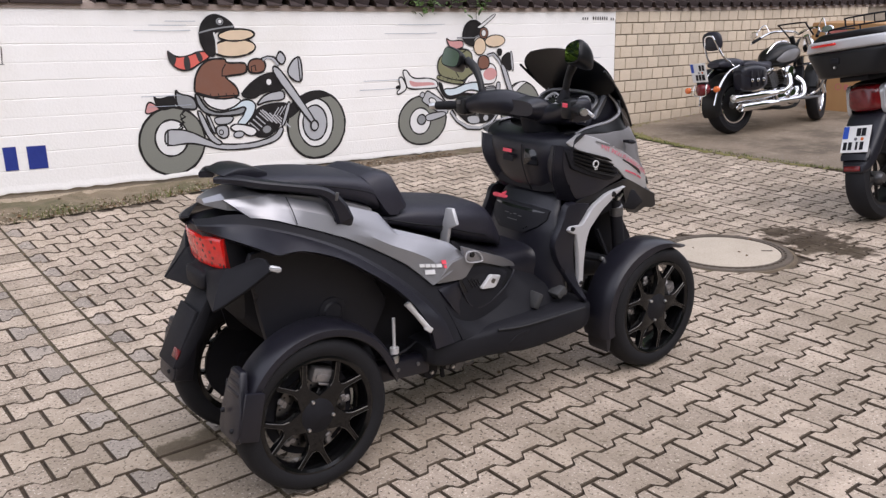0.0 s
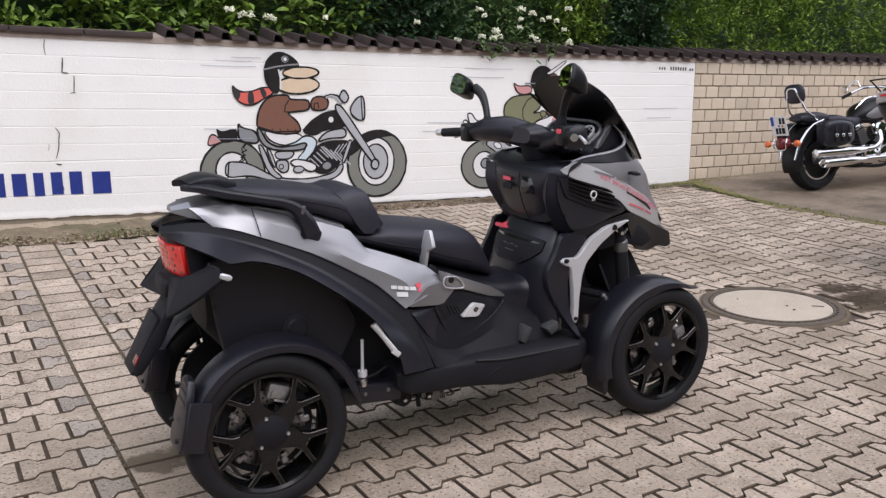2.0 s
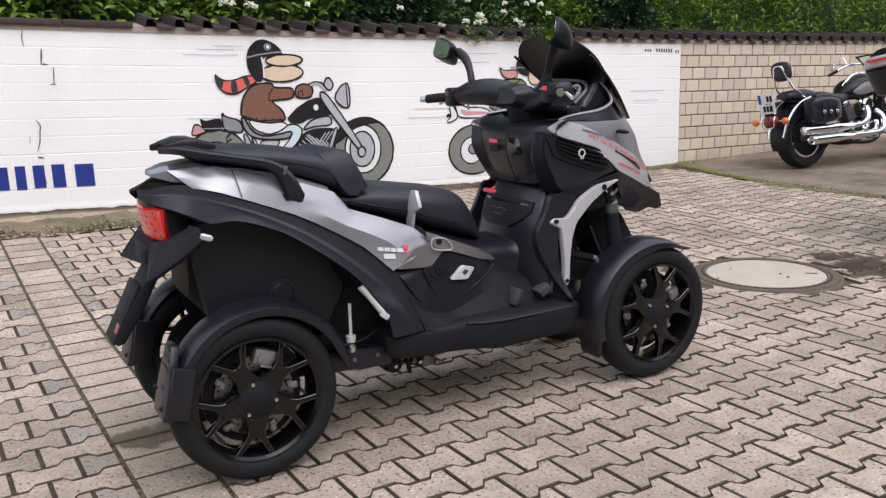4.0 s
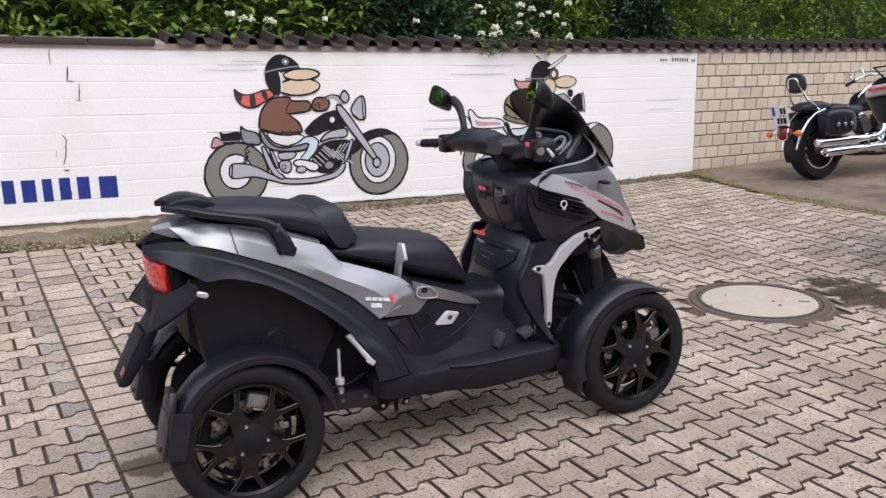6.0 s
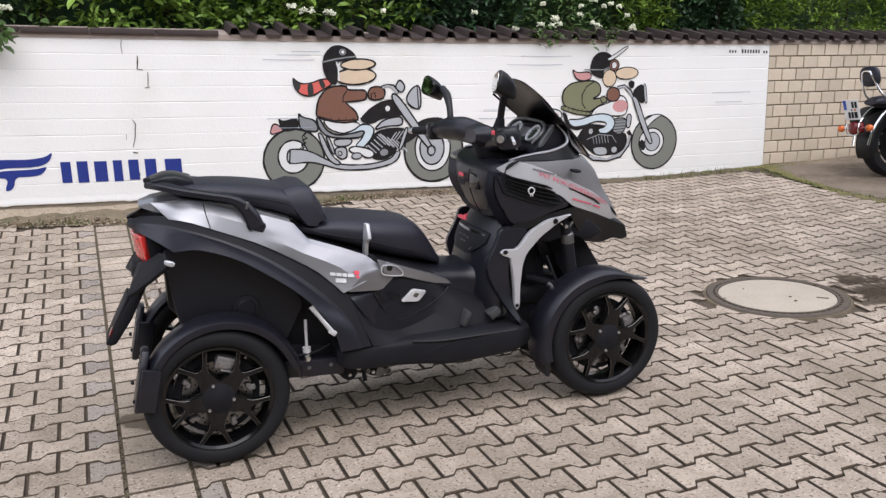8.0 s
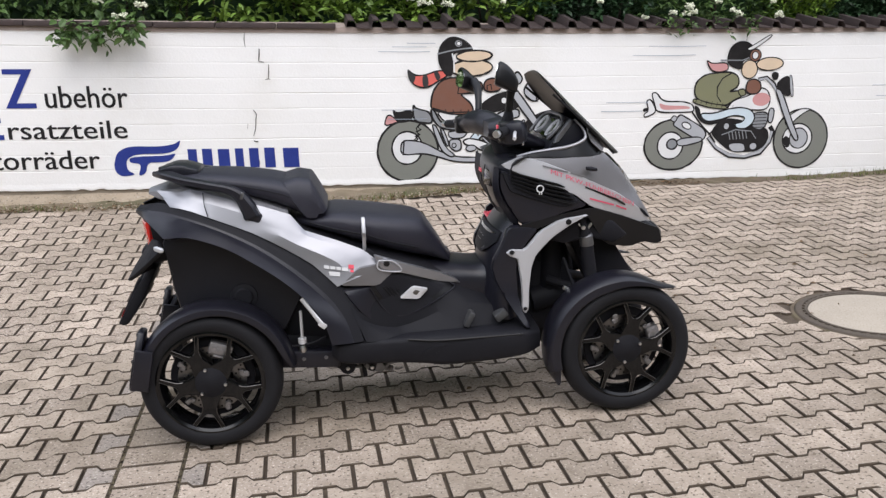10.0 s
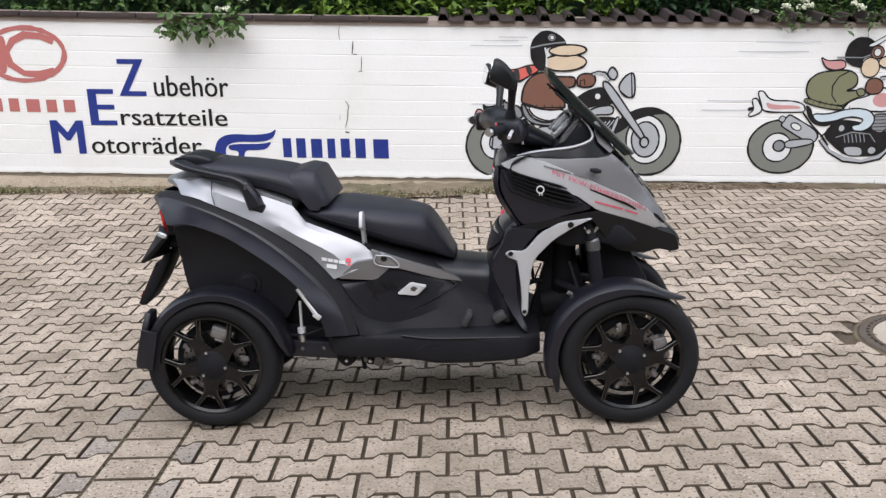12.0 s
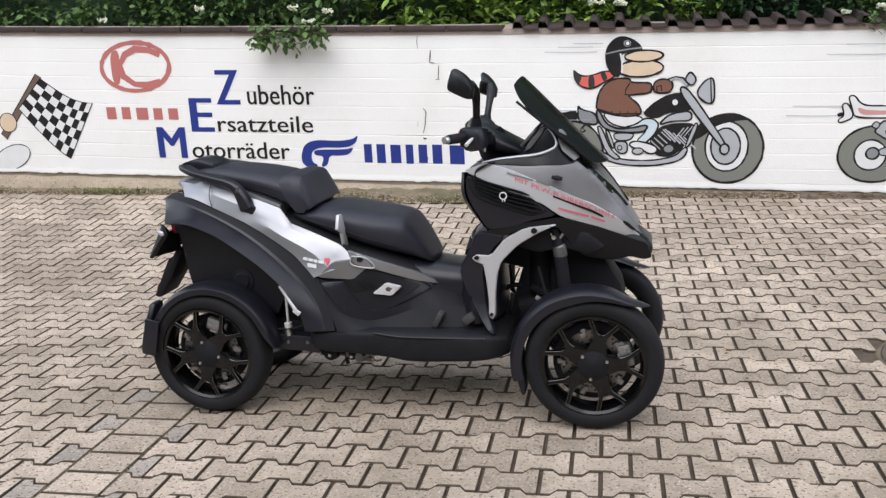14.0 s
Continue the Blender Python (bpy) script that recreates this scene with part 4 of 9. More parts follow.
stroke_blue = paint("stroke_blue", (0.36, 0.4, 0.46))
m.shape("exhaust", [(0.461, 0.569), (0.601, 0.556), (0.7, 0.516), (0.819, 0.441), (0.963, 0.387), (1.202, 0.372), (1.406, 0.406), (1.474, 0.483), (1.51, 0.468), (1.479, 0.399), (1.403, 0.354), (1.199, 0.326), (0.939, 0.344), (0.774, 0.405), (0.653, 0.441), (0.446, 0.434)], pale_grey, 0.016)
m.line("exhaust_end", [(0.485, 0.563), (0.47, 0.435)], 0.013)
m.shape("tail_lamp", [(0.344, 0.793), (0.383, 0.793), (0.444, 0.732), (0.416, 0.723), (0.313, 0.7)], soft_pink, 0.014)
m.shape("tail_fender", [(0.392, 0.853), (0.436, 0.813), (0.556, 0.839), (0.57, 0.815), (0.571, 0.734), (0.455, 0.716), (0.411, 0.753)], ink, 0)
m.shape("pillion_seat", [(0.58, 0.883), (0.6, 0.839), (0.723, 0.808), (0.749, 0.724), (0.722, 0.699), (0.575, 0.73)], mid_grey, 0.018)
m.line("shock_absorber", [(0.646, 0.712), (0.611, 0.676), (0.641, 0.654), (0.599, 0.635), (0.626, 0.613), (0.588, 0.593), (0.61, 0.571), (0.584, 0.554)], 0.02)
m.line("shock_absorber", [(0.634, 0.71), (0.598, 0.67), (0.616, 0.598), (0.573, 0.563)], 0.012)
m.shape("frame_tube", [(0.734, 0.694), (0.779, 0.683), (0.855, 0.478), (0.943, 0.405), (0.899, 0.389), (0.811, 0.454)], pale_grey, 0.015)
m.shape("frame_tube", [(0.806, 0.661), (0.842, 0.646), (0.891, 0.503), (0.868, 0.485)], pale_grey, 0.014)
m.shape("side_cover", [(0.875, 0.628), (1.065, 0.62), (1.022, 0.555), (0.895, 0.558)], pale_grey, 0.015)
m.shape("gearbox", [(0.89, 0.551), (0.996, 0.55), (0.998, 0.456), (0.945, 0.437), (0.889, 0.483)], pale_grey, 0.015)
m.oval("gear_boss", *(0.932, 0.495, 0.019, 0.02), pale_grey, 0.01)
m.oval("front_tyre", *(1.836, 0.458, 0.292, 0.295), tyre_green, 0.022)
m.oval("whitewall", *(1.827, 0.478, 0.176, 0.213), rim_white)
m.oval("rim", *(1.819, 0.479, 0.121, 0.155), pale_grey)
m.shape("front_fender", [(1.552, 0.532), (1.579, 0.666), (1.694, 0.739), (1.887, 0.765), (2.025, 0.698), (1.888, 0.693), (1.741, 0.66), (1.641, 0.577)], ink, 0)
m.shape("engine", [(1.174, 0.55), (1.265, 0.665), (1.378, 0.693), (1.536, 0.69), (1.576, 0.658), (1.479, 0.483), (1.36, 0.398), (1.227, 0.415)], ink, 0)
for k in range(5):
    m.line("cooling_fin", [(u + 0.042 * k, w - 0.016 * k) for u, w in [(1.299, 0.642), (1.404, 0.531)]], 0.013, pale_grey)
for k in range(5):
    m.line("cooling_fin", [(u + 0.03 * k, w + 0.024 * k) for u, w in [(1.196, 0.549), (1.275, 0.472)]], 0.012, pale_grey)
for k in range(4):
    m.line("push_rod", [(u + 0.036 * k, w + 0.006 * k) for u, w in [(1.406, 0.568), (1.474, 0.649)]], 0.011, pale_grey)
m.oval("crank_cover", *(1.347, 0.474, 0.045, 0.037), mid_grey, 0.014)
m.shape("crash_bar", [(1.495, 0.523), (1.564, 0.692), (1.595, 0.677), (1.526, 0.504), (1.488, 0.474)], pale_grey, 0.014)
m.shape("tank_base", [(1.255, 0.678), (1.349, 0.771), (1.531, 0.797), (1.541, 0.706), (1.377, 0.712)], pale_grey)
m.shape("tank", [(1.122, 0.779), (1.235, 0.881), (1.366, 0.942), (1.487, 0.942), (1.544, 0.887), (1.535, 0.792), (1.348, 0.79), (1.235, 0.736)], ink, 0.012)
m.oval("tank_badge", *(1.399, 0.869, 0.028, 0.029), rim_white, 0.01)
m.shape("shirt_hem", [(0.781, 0.815), (0.84, 0.717), (0.962, 0.668), (1.091, 0.678), (1.138, 0.735), (1.097, 0.766)], rim_white, 0.014)
m.shape("trousers", [(0.962, 0.668), (1.07, 0.692), (1.147, 0.746), (1.225, 0.733), (1.266, 0.689), (1.239, 0.614), (1.174, 0.55), (1.146, 0.52), (1.069, 0.547), (1.143, 0.614), (1.164, 0.665), (1.068, 0.652)], pale_blue, 0.016)
m.shape("saddle", [(0.733, 0.83), (0.765, 0.817), (0.818, 0.707), (0.919, 0.656), (1.069, 0.668), (1.148, 0.686), (1.173, 0.668), (1.135, 0.623), (0.959, 0.625), (0.814, 0.656), (0.75, 0.732)], mid_grey, 0.018)
m.shape("shoe", [(1.008, 0.528), (1.061, 0.552), (1.168, 0.531), (1.245, 0.495), (1.252, 0.454), (1.215, 0.432), (1.162, 0.441), (1.113, 0.487), (1.044, 0.489)], rim_white, 0.016)
m.oval("engine_cover", *(1.086, 0.461, 0.047, 0.028), pale_grey, 0.013)
m.shape("jacket", [(0.735, 0.861), (0.757, 0.975), (0.816, 1.053), (0.888, 1.091), (1.025, 1.089), (1.027, 1.05), (1.193, 1.045), (1.208, 1.009), (1.196, 0.954), (1.033, 0.948), (1.003, 0.942), (1.103, 0.857), (1.123, 0.772), (0.969, 0.763), (0.805, 0.802), (0.745, 0.833)], jacket_brown, 0.018)
m.line("jacket_hem", [(0.754, 0.837), (0.887, 0.789), (1.12, 0.784)], 0.014)
m.line("sleeve_line", [(1.023, 1.046), (0.99, 1.001), (0.982, 0.951), (1.033, 0.948)], 0.013)
for k in range(7):
    m.line("hem_rib", [(u + 0.068 * k, w - 0.004 * k) for u, w in [(0.798, 0.822), (0.804, 0.798)]], 0.008)
m.shape("glove", [(1.217, 1.024), (1.246, 1.062), (1.303, 1.071), (1.368, 1.056), (1.382, 1.004), (1.358, 0.957), (1.282, 0.949), (1.222, 0.965)], jacket_brown, 0.017)
m.line("glove_line", [(1.248, 0.963), (1.247, 1.007), (1.282, 1.017), (1.288, 0.969)], 0.012)
m.shape("scarf", [(0.546, 1.186), (0.571, 1.152), (0.62, 1.123), (0.708, 1.127), (0.812, 1.16), (0.901, 1.148), (0.889, 1.103), (0.804, 1.065), (0.74, 1.026), (0.667, 1.015), (0.601, 1.041), (0.558, 1.096)], scarf_red, 0.015)
m.shape("scarf_tip", [(0.546, 1.186), (0.571, 1.152), (0.62, 1.123), (0.59, 1.049), (0.554, 1.096)], scarf_black, 0)
m.shape("scarf_stripe", [(0.672, 1.124), (0.72, 1.13), (0.728, 1.023), (0.671, 1.018)], scarf_black, 0)
m.shape("scarf_stripe", [(0.77, 1.15), (0.808, 1.16), (0.839, 1.094), (0.8, 1.065)], scarf_black, 0)
m.oval("round_shape", *(1.112, 1.167, 0.188, 0.071), skin)
m.oval("round_shape", *(1.14, 1.269, 0.159, 0.047), skin)
m.shape("helmet", [(0.815, 1.303), (0.841, 1.378), (0.906, 1.436), (0.976, 1.445), (1.057, 1.413), (1.116, 1.362), (1.134, 1.316), (1.049, 1.303), (0.949, 1.299), (0.954, 1.196), (0.939, 1.1), (0.882, 1.111), (0.852, 1.15), (0.82, 1.22)], ink, 0)
m.line("helmet_band", [(0.814, 1.3), (0.926, 1.322), (1.03, 1.334), (1.123, 1.339)], 0.014, mid_grey)
m.line("helmet_strap", [(0.945, 1.299), (0.957, 1.234), (0.958, 1.134)], 0.016, rim_white)
m.oval("goggle", *(1.004, 1.381, 0.038, 0.034), mid_grey, 0.014)
m.oval("goggle_glass", *(1.006, 1.381, 0.018, 0.018), rim_white, 0.006)
m.shape("headlamp", [(1.58, 0.962), (1.643, 1.044), (1.716, 1.069), (1.724, 0.852), (1.655, 0.85), (1.59, 0.905)], pale_grey)
m.line("lamp_rim", [(1.688, 1.065), (1.697, 0.853)], 0.014)
m.shape("instrument", [(1.472, 1.051), (1.522, 1.129), (1.578, 1.056), (1.538, 0.997)], pale_grey)
m.shape("fork", [(1.44, 1.005), (1.515, 0.974), (1.847, 0.464), (1.801, 0.442), (1.45, 0.92)], pale_grey)
m.line("handlebar", [(1.347, 1.057), (1.402, 1.078), (1.458, 1.066), (1.505, 1.003)], 0.04, ink)
m.line("handlebar_shine", [(1.356, 1.056), (1.403, 1.073), (1.454, 1.057), (1.496, 1.003)], 0.022, pale_grey)
m.oval("hub", *(1.81, 0.456, 0.037, 0.044), pale_grey)
for z, x0, x1 in ((0.16, 0.3, 0.75), (0.12, 0.42, 0.72), (0.66, 0.3, 0.62), (0.74, 0.35, 0.7), (0.09, 0.55, 0.8)):
    m.line("speed_line", [(x0, wall_top(x0) - z), (0.4 * x0 + 0.6 * x1, wall_top(x1) - z + 0.004), (x1, wall_top(x1) - z)], 0.005, stroke_blue)

m = Mural("cartoon mural of a café racer with a plain figure in olive")
m.oval("rear_tyre", *(3.008, 0.376, 0.286, 0.235), tyre_green, 0.018)
m.oval("whitewall", *(2.977, 0.37, 0.125, 0.126), rim_white, 0.016)
m.oval("hub", *(2.994, 0.383, 0.051, 0.048), mid_grey, 0.016)
m.oval("front_tyre", *(4.293, 0.36, 0.277, 0.28), tyre_green, 0.018)
m.oval("whitewall", *(4.258, 0.362, 0.151, 0.142), rim_white, 0.016)
m.oval("rim", *(4.271, 0.364, 0.092, 0.096), pale_grey, 0.014)
m.shape("spoke_shadow", [(4.104, 0.358), (4.138, 0.401), (4.185, 0.361), (4.185, 0.29), (4.14, 0.276)], ink, 0)
m.shape("front_fender", [(4.113, 0.522), (4.185, 0.6), (4.287, 0.646), (4.392, 0.634), (4.316, 0.605), (4.225, 0.541), (4.174, 0.478)], rim_white, 0.012)
m.shape("tail_lamp", [(2.7, 0.724), (2.748, 0.735), (2.761, 0.708), (2.711, 0.693)], ink, 0)
m.shape("tail_block", [(2.735, 0.8), (2.785, 0.808), (2.842, 0.688), (2.724, 0.641), (2.711, 0.672), (2.761, 0.704)], rim_white, 0.014)
m.shape("tail", [(2.784, 0.865), (2.835, 0.868), (2.874, 0.807), (2.932, 0.778), (3.092, 0.773), (3.192, 0.74), (3.207, 0.672), (3.095, 0.672), (2.838, 0.684), (2.816, 0.761)], rim_white, 0.015)
m.shape("tail_stripe", [(2.853, 0.774), (2.933, 0.742), (3.136, 0.731), (3.176, 0.701), (3.051, 0.702), (2.884, 0.703)], soft_pink, 0)
m.shape("muffler", [(2.998, 0.571), (3.063, 0.654), (3.1, 0.642), (3.347, 0.486), (3.289, 0.376), (3.022, 0.542)], pale_grey, 0.016)
m.shape("muffler_end", [(2.971, 0.609), (3.005, 0.651), (3.044, 0.629), (3.019, 0.582)], pale_grey, 0.012)
m.oval("muffler_badge", *(3.133, 0.547, 0.048, 0.028), rim_white, 0.012, -28)
m.shape("swing_arm", [(3.035, 0.428), (3.274, 0.44), (3.301, 0.391), (3.054, 0.35)], pale_grey, 0.014)
m.line("frame_line", [(3.185, 0.669), (3.27, 0.555), (3.372, 0.448), (3.42, 0.372)], 0.02)
m.line("frame_line", [(3.352, 0.449), (3.446, 0.525), (3.496, 0.591)], 0.016)
m.line("exhaust_bow", [(3.35, 0.429), (3.431, 0.322), (3.566, 0.241), (3.723, 0.216), (3.879, 0.252), (3.975, 0.349), (4.0, 0.451), (3.97, 0.494)], 0.05, ink)
m.line("exhaust_bow_shine", [(3.355, 0.425), (3.435, 0.326), (3.568, 0.247), (3.723, 0.224), (3.874, 0.258), (3.968, 0.352), (3.993, 0.447)], 0.028, pale_grey)
m.shape("engine", [(3.394, 0.508), (3.487, 0.603), (3.708, 0.57), (3.845, 0.501), (3.949, 0.475), (3.967, 0.383), (3.913, 0.295), (3.811, 0.26), (3.587, 0.271), (3.496, 0.338), (3.378, 0.448)], ink, 0)
m.shape("crankcase", [(3.562, 0.359), (3.718, 0.353), (3.732, 0.269), (3.61, 0.271), (3.559, 0.314)], pale_grey, 0.012)
m.oval("cover", *(3.808, 0.315, 0.038, 0.035), pale_grey, 0.012)
m.oval("cover", *(3.53, 0.52, 0.03, 0.031), pale_grey, 0.012)
for k in range(6):
    m.line("cooling_fin", [(u + 0.034 * k, w) for u, w in [(3.554, 0.466), (3.57, 0.391)]], 0.009, mid_grey)
m.line("oil_pipe", [(3.484, 0.441), (3.624, 0.482), (3.78, 0.46), (3.832, 0.387)], 0.011, mid_grey)
m.shape("cylinder", [(3.772, 0.628), (3.95, 0.634), (3.938, 0.516), (3.874, 0.459), (3.778, 0.501)], mid_grey, 0.014)
for k in range(5):
    m.line("cylinder_fin", [(u, w - 0.03 * k) for u, w in [(3.786, 0.611), (3.929, 0.611)]], 0.008)
m.shape("radiator", [(3.953, 0.668), (4.011, 0.659), (3.991, 0.523), (3.944, 0.532)], pale_grey, 0.014)
m.shape("tank", [(3.519, 0.678), (3.591, 0.759), (3.743, 0.791), (3.85, 0.865), (3.931, 0.837), (3.965, 0.739), (3.927, 0.647), (3.705, 0.664), (3.616, 0.685)], rim_white, 0.014)
m.oval("tank_panel", *(3.869, 0.752, 0.089, 0.061), soft_pink, 0)
m.shape("leg_shape", [(3.267, 0.656), (3.398, 0.645), (3.528, 0.678), (3.659, 0.691), (3.771, 0.664), (3.816, 0.593), (3.788, 0.525), (3.712, 0.483), (3.632, 0.493), (3.61, 0.539), (3.687, 0.551), (3.721, 0.594), (3.596, 0.621), (3.466, 0.584), (3.335, 0.572), (3.286, 0.605)], pale_blue, 0.015)
m.shape("saddle", [(3.2, 0.74), (3.257, 0.705), (3.273, 0.628), (3.317, 0.585), (3.427, 0.57), (3.496, 0.603), (3.467, 0.56), (3.369, 0.537), (3.281, 0.563), (3.225, 0.634)], ink, 0)
m.shape("jacket", [(3.197, 0.855), (3.216, 0.945), (3.3, 1.006), (3.429, 1.019), (3.559, 1.019), (3.632, 0.976), (3.64, 0.904), (3.608, 0.866), (3.533, 0.838), (3.675, 0.846), (3.699, 0.801), (3.574, 0.75), (3.527, 0.712), (3.395, 0.729), (3.229, 0.782)], jacket_olive, 0.016)
m.line("sleeve", [(3.559, 1.007), (3.474, 0.964), (3.425, 0.887), (3.425, 0.807), (3.464, 0.749)], 0.013)
m.shape("hem", [(3.199, 0.799), (3.352, 0.741), (3.531, 0.71), (3.519, 0.676), (3.353, 0.701), (3.181, 0.757)], jacket_olive, 0.012)
for k in range(8):
    m.line("hem_rib", [(u + 0.052 * k, w - 0.011 * k) for u, w in [(3.225, 0.79), (3.213, 0.751)]], 0.006)
m.shape("cuff", [(3.626, 0.853), (3.696, 0.859), (3.716, 0.802), (3.655, 0.789)], jacket_olive, 0.012)
m.oval("round_shape", *(3.737, 1.034, 0.079, 0.083), skin, 0.012)
m.oval("round_shape", *(3.938, 1.075, 0.133, 0.059), skin, 0.012)
m.shape("scarf", [(3.305, 1.144), (3.362, 1.101), (3.517, 1.109), (3.53, 1.036), (3.429, 1.019), (3.353, 1.044)], soft_pink, 0.013)
m.shape("helmet", [(3.509, 1.147), (3.538, 1.243), (3.613, 1.295), (3.704, 1.291), (3.771, 1.245), (3.807, 1.181), (3.75, 1.132), (3.668, 1.116), (3.672, 1.029), (3.579, 1.053), (3.517, 1.096)], ink, 0)
m.line("helmet_band", [(3.447, 1.13), (3.664, 1.12), (3.754, 1.148)], 0.012, mid_grey)
m.oval("goggle", *(3.789, 1.159, 0.057, 0.055), jacket_brown, 0.012)
m.oval("goggle_glass", *(3.788, 1.159, 0.03, 0.034), rim_white, 0.01)
m.shape("pointer", [(3.699, 1.221), (3.767, 1.253), (3.933, 1.344), (3.953, 1.328), (3.794, 1.225), (3.73, 1.204)], rim_white, 0.009)
m.shape("glove", [(3.707, 0.873), (3.726, 0.932), (3.791, 0.946), (3.848, 0.918), (3.864, 0.855), (3.831, 0.808), (3.754, 0.804), (3.711, 0.832)], jacket_brown, 0.015)
m.shape("fork", [(4.002, 0.846), (4.069, 0.83), (4.178, 0.564), (4.277, 0.351), (4.227, 0.342), (4.121, 0.542), (4.032, 0.771)], pale_grey, 0.015)
m.line("handlebar", [(3.829, 0.936), (3.912, 0.952), (3.986, 0.889), (4.02, 0.833)], 0.04, ink)
m.line("handlebar_shine", [(3.834, 0.934), (3.913, 0.946), (3.98, 0.885), (4.011, 0.833)], 0.022, pale_grey)
m.shape("headlamp", [(4.0, 0.878), (4.068, 0.945), (4.147, 0.963), (4.169, 0.766), (4.1, 0.77)], ink, 0)
m.shape("lamp_glass", [(4.138, 0.965), (4.167, 0.96), (4.194, 0.763), (4.163, 0.763)], pale_grey, 0.008)
m.shape("indicator", [(3.955, 0.98), (3.987, 1.005), (4.035, 0.986), (4.024, 0.925), (3.98, 0.921)], ink, 0)
for z, x0, x1 in ((0.12, 2.75, 3.3), (0.2, 2.6, 3.2), (0.62, 2.35, 2.75), (0.7, 2.3, 2.7), (0.5, 5.0, 5.5), (0.6, 5.05, 5.4)):
    m.line("speed_line", [(x0, wall_top(x0) - z), (0.4 * x0 + 0.6 * x1, wall_top(x1) - z + 0.004), (x1, wall_top(x1) - z)], 0.005, stroke_blue)

m = Mural("hand-painted blue and black shop lettering on the white wall")
(zx, zz), (zx1, zz1) = [(-2.762, 1.019), (-2.495, 1.334)]
m.text("Z", zx, zz, zx1 - zx, zz1 - zz, letter_blue)
(zx, zz), (zx1, zz1) = [(-3.045, 0.775), (-2.782, 1.088)]
m.text("E", zx, zz, zx1 - zx, zz1 - zz, letter_blue)
(zx, zz), (zx1, zz1) = [(-3.41, 0.537), (-3.072, 0.829)]
m.text("M", zx, zz, zx1 - zx, zz1 - zz, letter_blue)
for words, ((zx, zz), (zx1, zz1)) in (("ubehör", [(-2.454, 1.007), (-1.806, 1.155)]), ("rsatzteile", [(-2.776, 0.766), (-1.842, 0.885)]), ("otorräder", [(-3.065, 0.527), (-2.09, 0.653)])):
    m.text(words, zx, zz, zx1 - zx, zz1 - zz + 0.03, ink)

m = Mural("faded red oval emblem with a plain word mark below")
x, z, rx, rz = (-3.552, 1.402, 0.347, 0.223)
ring = [(x + rx * math.cos(a), z + rz * math.sin(a)) for a in (2 * math.pi * k / 48 for k in range(48))]
m.line("oval_ring", ring, 0.045, logo_red, True)
m.shape("emblem_stroke", [(-3.797, 1.547), (-3.693, 1.573), (-3.721, 1.238), (-3.801, 1.252)], logo_red, 0)
m.line("emblem_sweep", [(-3.287, 1.501), (-3.396, 1.548), (-3.532, 1.565), (-3.643, 1.518), (-3.704, 1.427), (-3.685, 1.321), (-3.579, 1.242), (-3.442, 1.226), (-3.31, 1.252)], 0.06, logo_red)
m.bars("word_mark_bar", [(a, b, c, d) for (a, b), (c, d) in ([(-3.929, 0.924), (-3.793, 1.038)], [(-3.769, 0.918), (-3.646, 1.032)], [(-3.623, 0.908), (-3.459, 1.02)], [(-3.441, 0.901), (-3.315, 1.009)], [(-3.29, 0.896), (-3.154, 1.002)])], logo_red)

m = Mural("dark blue swept-wing emblem with a plain word mark")
m.shape("wing", [(-1.987, 0.512), (-1.95, 0.612), (-1.847, 0.656), (-1.608, 0.637), (-1.477, 0.649), (-1.42, 0.689), (-1.453, 0.606), (-1.548, 0.573), (-1.798, 0.586), (-1.884, 0.546), (-1.887, 0.451), (-1.814, 0.412), (-1.931, 0.399), (-1.982, 0.443)], letter_blue, 0)
m.shape("wing_tip", [(-1.855, 0.566), (-1.549, 0.557), (-1.467, 0.576), (-1.521, 0.509), (-1.619, 0.502), (-1.712, 0.509), (-1.736, 0.415), (-1.804, 0.396), (-1.762, 0.5), (-1.86, 0.514)], letter_blue, 0)
bars = []
for (a, b), (c, d) in ([(-1.391, 0.432), (-1.287, 0.601)], [(-1.273, 0.424), (-1.159, 0.597)], [(-1.145, 0.42), (-1.011, 0.587)], [(-0.996, 0.411), (-0.9, 0.584)], [(-0.879, 0.413), (-0.769, 0.58)], [(-0.753, 0.404), (-0.629, 0.576)], [(-0.602, 0.395), (-0.417, 0.564)]):
    bars.append((a, b, c, d))
m.bars("word_mark_bar", bars, letter_blue)

m = Mural("black and white chequered flag on a brown pole")
m.shape("pole", [(-5.085, 0.821), (-4.608, 1.384), (-4.553, 1.349), (-5.033, 0.764)], pole_brown, 0.01, 0)
a, b, c, d = [np.array(q) for q in [(-4.567, 1.339), (-4.049, 1.08), (-4.366, 0.553), (-4.846, 1.057)]]


def flag_at(u, v):
    p = (a * (1 - u) + b * u) * (1 - v) + (d * (1 - u) + c * u) * v
    return p + np.array([0.03, -0.07]) * math.sin(math.pi * u) * 1.0


m.shape("cloth", [flag_at(u, v) for u, v in [(k / 8, 0) for k in range(8)] + [(1, k / 6) for k in range(6)] + [(1 - k / 8, 1) for k in range(8)] + [(0, 1 - k / 6) for k in range(6)]], rim_white, 0.01, 0)
y = m.y()
for i in range(8):
    for j in range(6):
        if (i + j) % 2 == 0:
            bm = bmesh.new()
            bm.faces.new([bm.verts.new((p[0], y, p[1])) for p in (flag_at(i / 8, j / 6), flag_at((i + 1) / 8, j / 6), flag_at((i + 1) / 8, (j + 1) / 6), flag_at(i / 8, (j + 1) / 6))])
            part("chequer", bm, ink, m.ob, smooth=False)
m.oval("round_shape", *(-4.989, 0.929, 0.093, 0.093), skin, 0.01)
m.oval("round_shape", *(-5.005, 0.582, 0.214, 0.113), rim_white, 0.01, 20)

